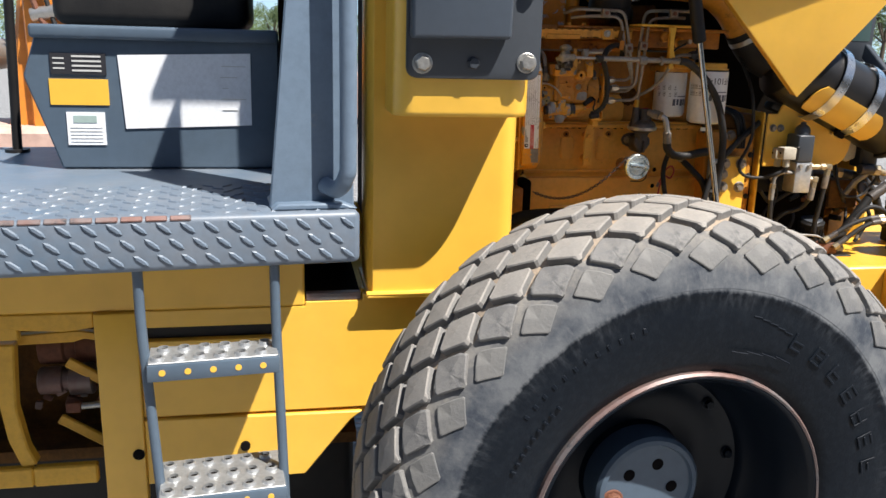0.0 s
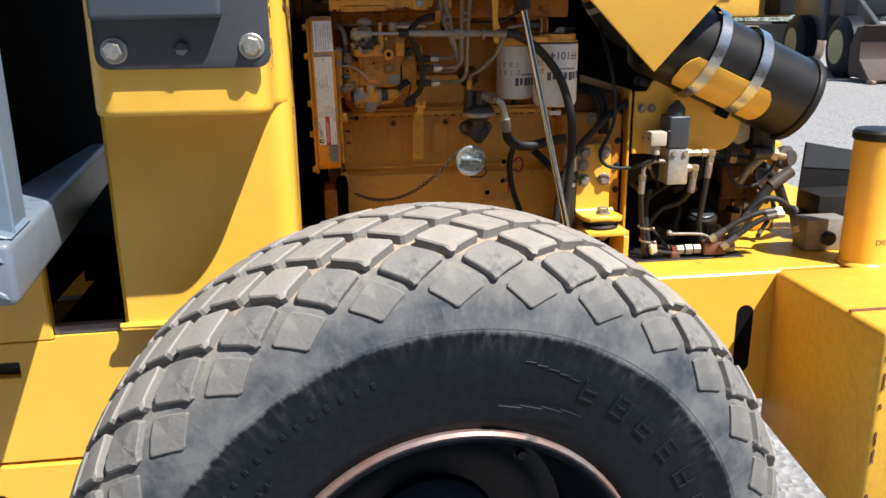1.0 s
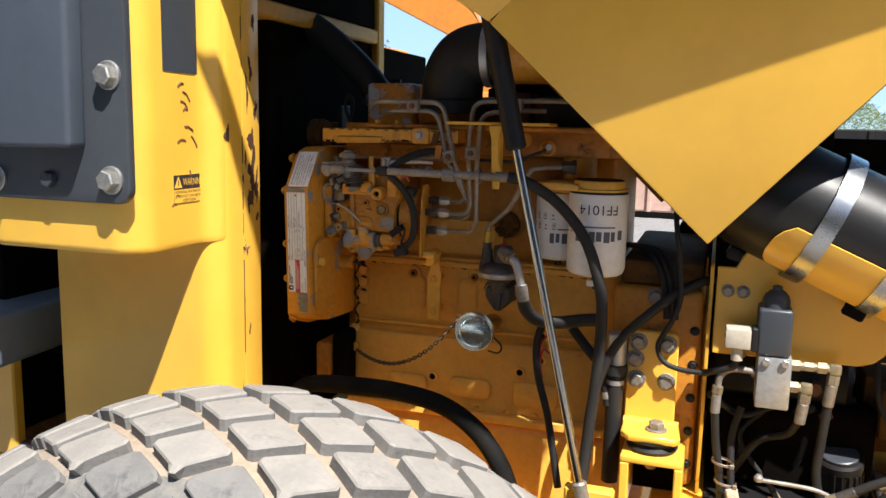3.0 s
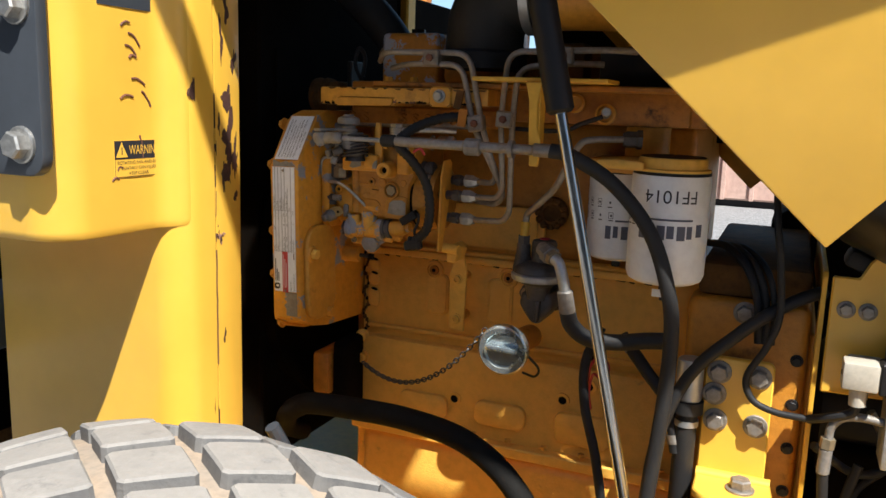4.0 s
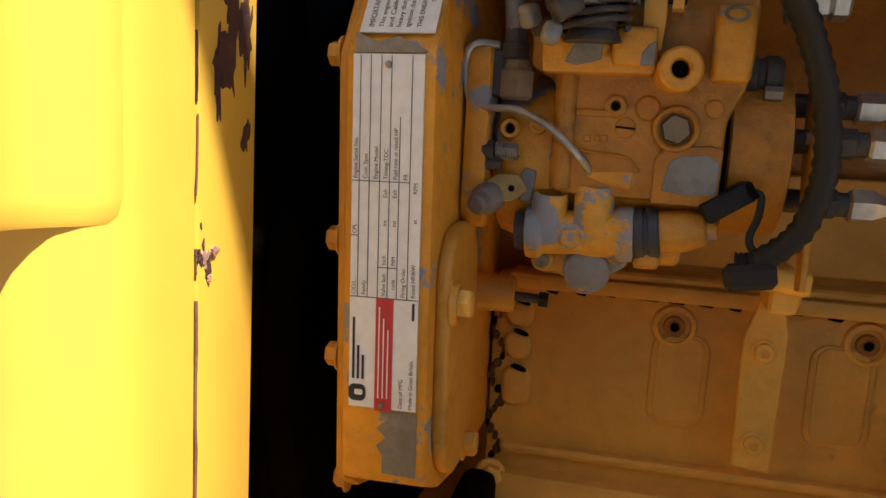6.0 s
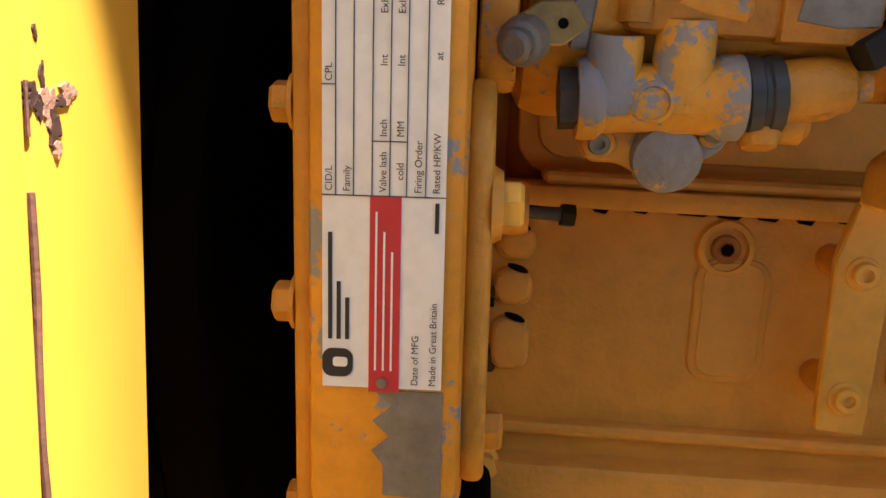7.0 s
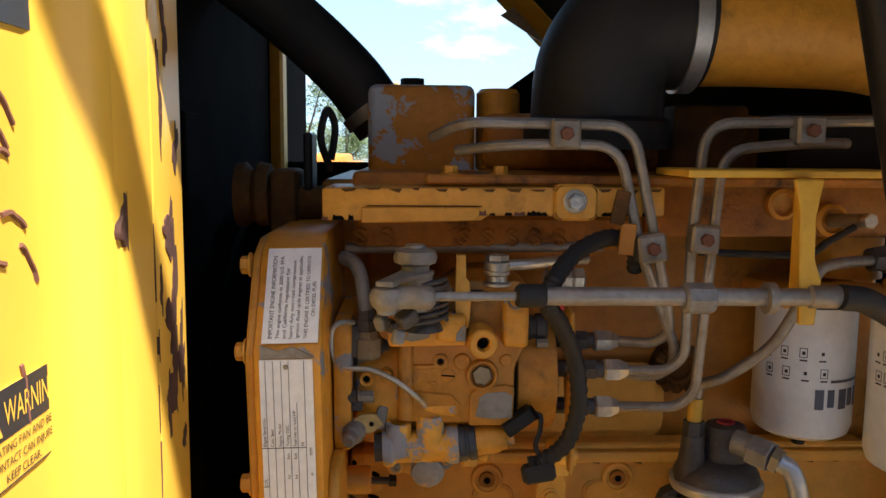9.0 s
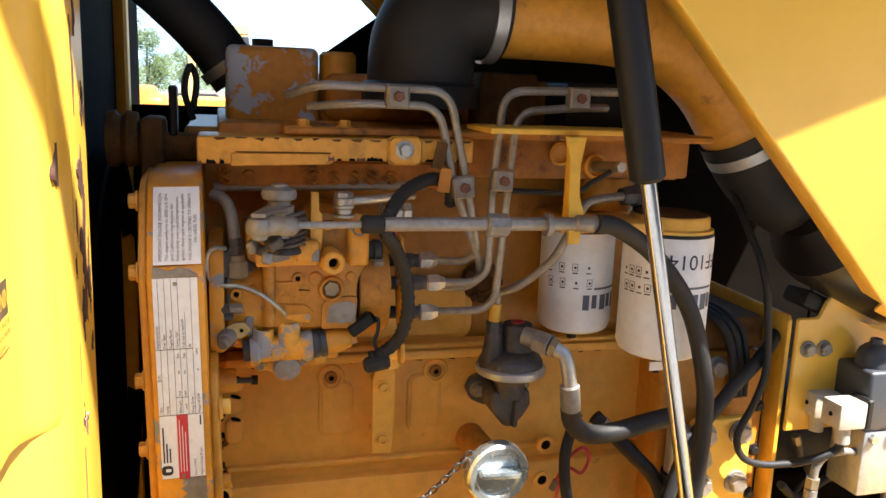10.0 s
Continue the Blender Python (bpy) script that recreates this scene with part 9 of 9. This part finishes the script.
part("work_lamp", rod((-3.04, 11.88, 3.12), (-3.04, 11.88, 3.24), 0.06, 14, r2=0.045, bevel=0.01), PAPER, boom, "round white work lamp")
part("lift_ram", rod((-3.34, 11.85, 1.2), (-3.52, 11.85, 2.95), 0.045, 14), DARK, digger)
part("lift_ram", rod((-3.62, 12.3, 1.2), (-3.60, 12.3, 2.95), 0.045, 14), STEEL, digger)
part("stick", prism([(-5.35, 4.6), (-5.05, 4.5), (-5.55, 2.2), (-5.75, 1.3), (-6.0, 1.35), (-5.85, 2.3)], 11.98, 12.22, 0.02), ORANGE, digger)

truck = thing("box_truck", polar(-12.9, 30), "white box truck parked far off in the yard", "truck")
p = polar(-12.9, 30)
part("cargo_box", box(p.x - 0.95, p.x + 0.95, p.y, p.y + 4.0, 0.95, 3.55, 0.06, 2), WHITE, truck)
part("cab", box(p.x - 0.9, p.x + 0.9, p.y - 1.5, p.y - 0.05, 0.6, 2.7, 0.15, 3), WHITE, truck)
part("windscreen", box(p.x - 0.8, p.x + 0.8, p.y - 1.53, p.y - 1.46, 1.65, 2.4, 0.02), GLASS, truck)
for x in (-0.85, 0.85):
    for y in (-0.9, 2.9):
        part("wheel", rod((p.x + x - 0.13, p.y + y, 0.42), (p.x + x + 0.13, p.y + y, 0.42), 0.455, 24, bevel=0.05), TYRE, truck)
# bucket brown darkened so that it looks shaded
SHADED_BUCKET = material("shade_dark_brown_steel", (0.05, 0.026, 0.022), 0.7, second=(0.028, 0.017, 0.015), amount=0.8, size=2, fine=20, bump=0.3, bump_size=30)
loader(polar(35.0, 23), -100, DARK, "dark wheel loader with brown toothed bucket and pale rims", SHADED_BUCKET)
loader(polar(41.5, 32), 150, DARK, "dark loader with large tyres at the yard edge")

skip = thing("steel_skip", polar(-3.5, 15), "sun-bleached pale red steel skip on the gravel", "skip")
for az0, dz, w in ((-3.6, 0.95, 1.9),):
    p = polar(az0, 15)
    part("body", box(p.x - w, p.x + w, p.y, p.y + 1.6, GROUND + 0.12, GROUND + dz, 0.03), PINK_RUST, skip)
    for k in range(9):
        x = p.x - w + 2 * w * k / 8
        part("rib", box(x - 0.04, x + 0.04, p.y - 0.06, p.y, GROUND + 0.12, GROUND + dz, 0.01), PINK_RUST, skip)
    part("skid", box(p.x - w, p.x + w, p.y + 0.1, p.y + 1.4, GROUND, GROUND + 0.12), BLACK, skip)

trailer = thing("dark_trailer", polar(13.5, 16), "matt black flat-sided trailer", "trailer")
p = polar(13.5, 16)
part("body", box(p.x - 2.0, p.x + 2.6, p.y, p.y + 2.2, 0.45, 1.655, 0.02), BLACK, trailer)
for k in range(6):
    part("side_post", box(p.x - 2.0 + 0.9 * k, p.x - 1.92 + 0.9 * k, p.y - 0.04, p.y, 0.45, 1.64, 0.01), BLACK, trailer)
for x in (-1.0, 1.5):
    part("wheel", rod((p.x + x, p.y - 0.02, 0.36), (p.x + x, p.y + 0.25, 0.36), 0.40, 28, bevel=0.04), TYRE, trailer)

cabframe = thing("roller_cab_frame", polar(-1.2, 19), "pale yellow roll-over frame of another roller", "roller")
p = polar(-1.2, 19)
for dx in (-0.56, 0.56):
    for dy in (0.0, 1.3):
        part("post", box(p.x + dx - 0.07, p.x + dx + 0.07, p.y + dy - 0.07, p.y + dy + 0.07, 1.1, 2.66, 0.02), FADED, cabframe)
for dy in (0.0, 1.3):
    part("roof_beam", box(p.x - 0.66, p.x + 0.66, p.y + dy - 0.08, p.y + dy + 0.08, 2.66, 2.88, 0.03), FADED, cabframe)
part("lamp_stalk", rod((p.x - 0.30, p.y, 2.88), (p.x - 0.30, p.y, 3.12), 0.08, 14, bevel=0.01), FADED, cabframe)
part("side_lamp", box(p.x + 0.50, p.x + 0.66, p.y - 0.12, p.y - 0.02, 2.44, 2.64, 0.03), DARK, cabframe)
part("beacon", rod((p.x - 0.1, p.y + 0.6, 2.25), (p.x - 0.1, p.y + 0.6, 2.47), 0.16, 14, bevel=0.03), DARK, cabframe)
part("body", box(p.x - 0.95, p.x + 0.95, p.y - 0.3, p.y + 2.2, 0.5, 1.3, 0.05), PLANT, cabframe)
part("drum", rod((p.x - 1.0, p.y + 2.4, 0.7), (p.x + 1.0, p.y + 2.4, 0.7), 0.735, 36), STEEL, cabframe)

pipe_rack = thing("scrap_machine", polar(-24.1, 9.3), "rust-orange machine arm with hydraulic parts", "machine part")
p = polar(-24.1, 9.3)
part("arm", shifted(box(-0.25, 0.25, -0.2, 0.2, 0, 2.5, 0.05), Matrix.Translation(p) @ pose(0, 0, 0, 0, 8, 0)), ORANGE, pipe_rack)
part("ram", rod(p + Vector((-0.5, -0.2, 0.3)), p + Vector((-0.2, -0.3, 1.8)), 0.08, 16), RUSTY, pipe_rack)
part("base", box(p.x - 0.8, p.x + 0.8, p.y - 0.5, p.y + 0.6, GROUND, 0.6, 0.06), PINK_RUST, pipe_rack)
part("pins", rod(p + Vector((-0.3, -0.35, 1.35)), p + Vector((-0.3, 0.3, 1.35)), 0.16, 18), STEEL, pipe_rack)
part("side_plate", prism([(p.x + 0.1, 0.5), (p.x + 0.9, 0.55), (p.x + 0.75, 1.5), (p.x + 0.35, 2.05), (p.x + 0.1, 1.9)], p.y - 0.3, p.y - 0.2, 0.02), ORANGE, pipe_rack)
part("ram", rod(p + Vector((0.2, -0.35, 1.75)), p + Vector((0.95, -0.35, 1.9)), 0.07, 16), ZINC, pipe_rack)
part("hydraulic_line", tube(smooth_line([p + Vector((0.15, -0.35, 2.2)), p + Vector((0.3, -0.38, 1.7)), p + Vector((0.55, -0.38, 1.45)), p + Vector((0.6, -0.36, 0.9))]), 0.03, 8), RUSTY, pipe_rack)
part("hydraulic_line", tube(smooth_line([p + Vector((0.3, -0.35, 2.1)), p + Vector((0.45, -0.38, 1.6)), p + Vector((0.7, -0.38, 1.3)), p + Vector((0.8, -0.36, 0.8))]), 0.025, 8), RUBBER, pipe_rack)


def leaf_mass(name, rng, count, place, size, mat, parent=None, label="", aspect=0.5):
    vs, fs = [], []
    for k in range(count):
        c = place(rng)
        a, b, s = rng.uniform(0, 6.283), rng.uniform(-0.9, 0.9), size * rng.uniform(0.6, 1.4)
        u = Vector((math.cos(a) * math.cos(b), math.sin(a) * math.cos(b), math.sin(b)))
        w = u.orthogonal().normalized()
        n = len(vs)
        for q in (c - u * s, c + w * s * aspect, c + u * s, c - w * s * aspect):
            vs.append(q)
        fs.append((n, n + 1, n + 2, n + 3))
    me = bpy.data.meshes.new(name)
    org = ORG[parent.name] if parent else Vector((0, 0, 0))
    me.from_pydata([v - org for v in vs], [], fs)
    me.materials.append(mat)
    ob = new(name, me)
    ob.parent = parent
    ORG[ob.name] = org
    return tagged(ob, label)


def tree(at, h, seed, label="broad leafy green tree at the field edge"):
    rng = random.Random(seed)
    tr = thing("tree", at, label, "tree", "trees along the yard")
    at = Vector(at)
    part("trunk", rod(at, at + Vector((0.1, 0, h * 0.5)), 0.16, 10, r2=0.08), BARK, tr)
    lumps = []
    for k in range(16):
        a = rng.uniform(0, 6.283)
        top = at + Vector((math.cos(a) * h * 0.28 * rng.random() ** 0.5, math.sin(a) * h * 0.28 * rng.random() ** 0.5, h * rng.uniform(0.42, 0.95)))
        lumps.append((top, h * rng.uniform(0.09, 0.16)))
        if k < 7:
            part("limb", rod(at + Vector((0.05, 0, h * 0.32)), top, 0.06, 6, r2=0.02), BARK, tr)

    def place(r):
        c, rad = lumps[r.randrange(len(lumps))]
        v = Vector((r.gauss(0, 1), r.gauss(0, 1), r.gauss(0, 1))).normalized() * rad * r.uniform(0.5, 1.1)
        return c + v
    leaf_mass("crown", rng, 7000, place, 0.055 * h / 5, LEAF, tr)


for k, (az, d, h) in enumerate(((-8, 34, 4.6), (-5.0, 38, 3.6), (-12, 36, 5.0), (27.0, 58, 7.0), (33, 60, 7.5), (38, 55, 7.0), (24, 64, 5.0), (-2.0, 55, 3.8), (-24, 40, 6), (31.6, 38, 3.6), (33.5, 40, 4.2), (24.6, 44, 5.2))):
    tree(polar(az, d), h, 20 + k)


def field():
    rng = random.Random(5)

    def place(r):
        az = r.uniform(-30, 48)
        d = 58 + r.random() ** 2 * 16
        return polar(az, d, GROUND + r.random() ** 0.6 * (3.0 + 0.5 * math.sin(az * 1.7) + 0.3 * r.random()))
    ob = leaf_mass("corn_field", rng, 60000, place, 0.17, CORN, label="tall green maize field beyond the yard", aspect=0.16)
    tagged(ob, "tall green maize field beyond the yard", "field", kind="stuff")


field()
bm = bmesh.new()
bmesh.ops.create_grid(bm, x_segments=1, y_segments=1, size=1, matrix=Matrix.Translation((20, 82, GROUND + 0.02)) @ Matrix.Diagonal((140, 22, 1, 1)))
structure("grass_verge", bm, CORN, "green grass verge below the maize", "grass")


# ---------------------------------------------------------------- open sky behind the yard
def sky_backdrop():
    m = bpy.data.materials.new("summer_sky")
    m.use_nodes = True
    N, L = m.node_tree.nodes, m.node_tree.links
    N.remove(N["Principled BSDF"])
    em = N.new("ShaderNodeEmission")
    co = N.new("ShaderNodeTexCoord")
    mp = N.new("ShaderNodeMapping")
    mp.inputs["Scale"].default_value = (1.0, 1.0, 2.6)
    L.new(co.outputs["Object"], mp.inputs[0])
    n = N.new("ShaderNodeTexNoise")
    n.inputs["Scale"].default_value, n.inputs["Detail"].default_value, n.inputs["Roughness"].default_value = 0.022, 9, 0.6
    L.new(mp.outputs[0], n.inputs["Vector"])
    r = N.new("ShaderNodeMapRange")
    r.inputs["From Min"].default_value, r.inputs["From Max"].default_value = 0.55, 0.72
    L.new(n.outputs["Fac"], r.inputs["Value"])
    sep = N.new("ShaderNodeSeparateXYZ")
    L.new(co.outputs["Object"], sep.inputs[0])
    h = N.new("ShaderNodeMapRange")
    h.inputs["From Min"].default_value, h.inputs["From Max"].default_value = 0.0, 75.0
    L.new(sep.outputs["Z"], h.inputs["Value"])
    a = N.new("ShaderNodeMix")
    a.data_type = "RGBA"
    a.inputs[6].default_value, a.inputs[7].default_value = (0.34, 0.48, 0.56, 1), (0.15, 0.34, 0.58, 1)
    L.new(h.outputs[0], a.inputs[0])
    b = N.new("ShaderNodeMix")
    b.data_type = "RGBA"
    L.new(r.outputs[0], b.inputs[0])
    L.new(a.outputs[2], b.inputs[6])
    b.inputs[7].default_value = (0.66, 0.68, 0.70, 1)
    L.new(b.outputs[2], em.inputs[0])
    L.new(em.outputs[0], N["Material Output"].inputs[0])
    bm = bmesh.new()
    lo, hi = [], []
    for k in range(33):
        an = radians(-75 + 150 * k / 32)
        x, y = 190 * math.sin(an), 190 * math.cos(an)
        lo.append(bm.verts.new((x, y, -3)))
        hi.append(bm.verts.new((x, y, 110)))
    for k in range(32):
        bm.faces.new((lo[k], lo[k + 1], hi[k + 1], hi[k]))
    return structure("backdrop", bm, m, "pale blue summer sky with thin white clouds", "sky")


sky_backdrop()

# plain dark wall behind the viewer, unseen, added to block low sky light
def sky_blocker_wall():
    bm = box(-22, 22, -9.3, -9.0, GROUND, 4.6)
    return structure("wall_south", bm, material("dark_sky_blocker", (0.05, 0.045, 0.038), 0.85, second=(0.03, 0.028, 0.025), amount=0.8, size=0.6, fine=5, bump=0.2, bump_size=12), "dark unseen wall added to block low sky light", "wall")


sky_blocker_wall()
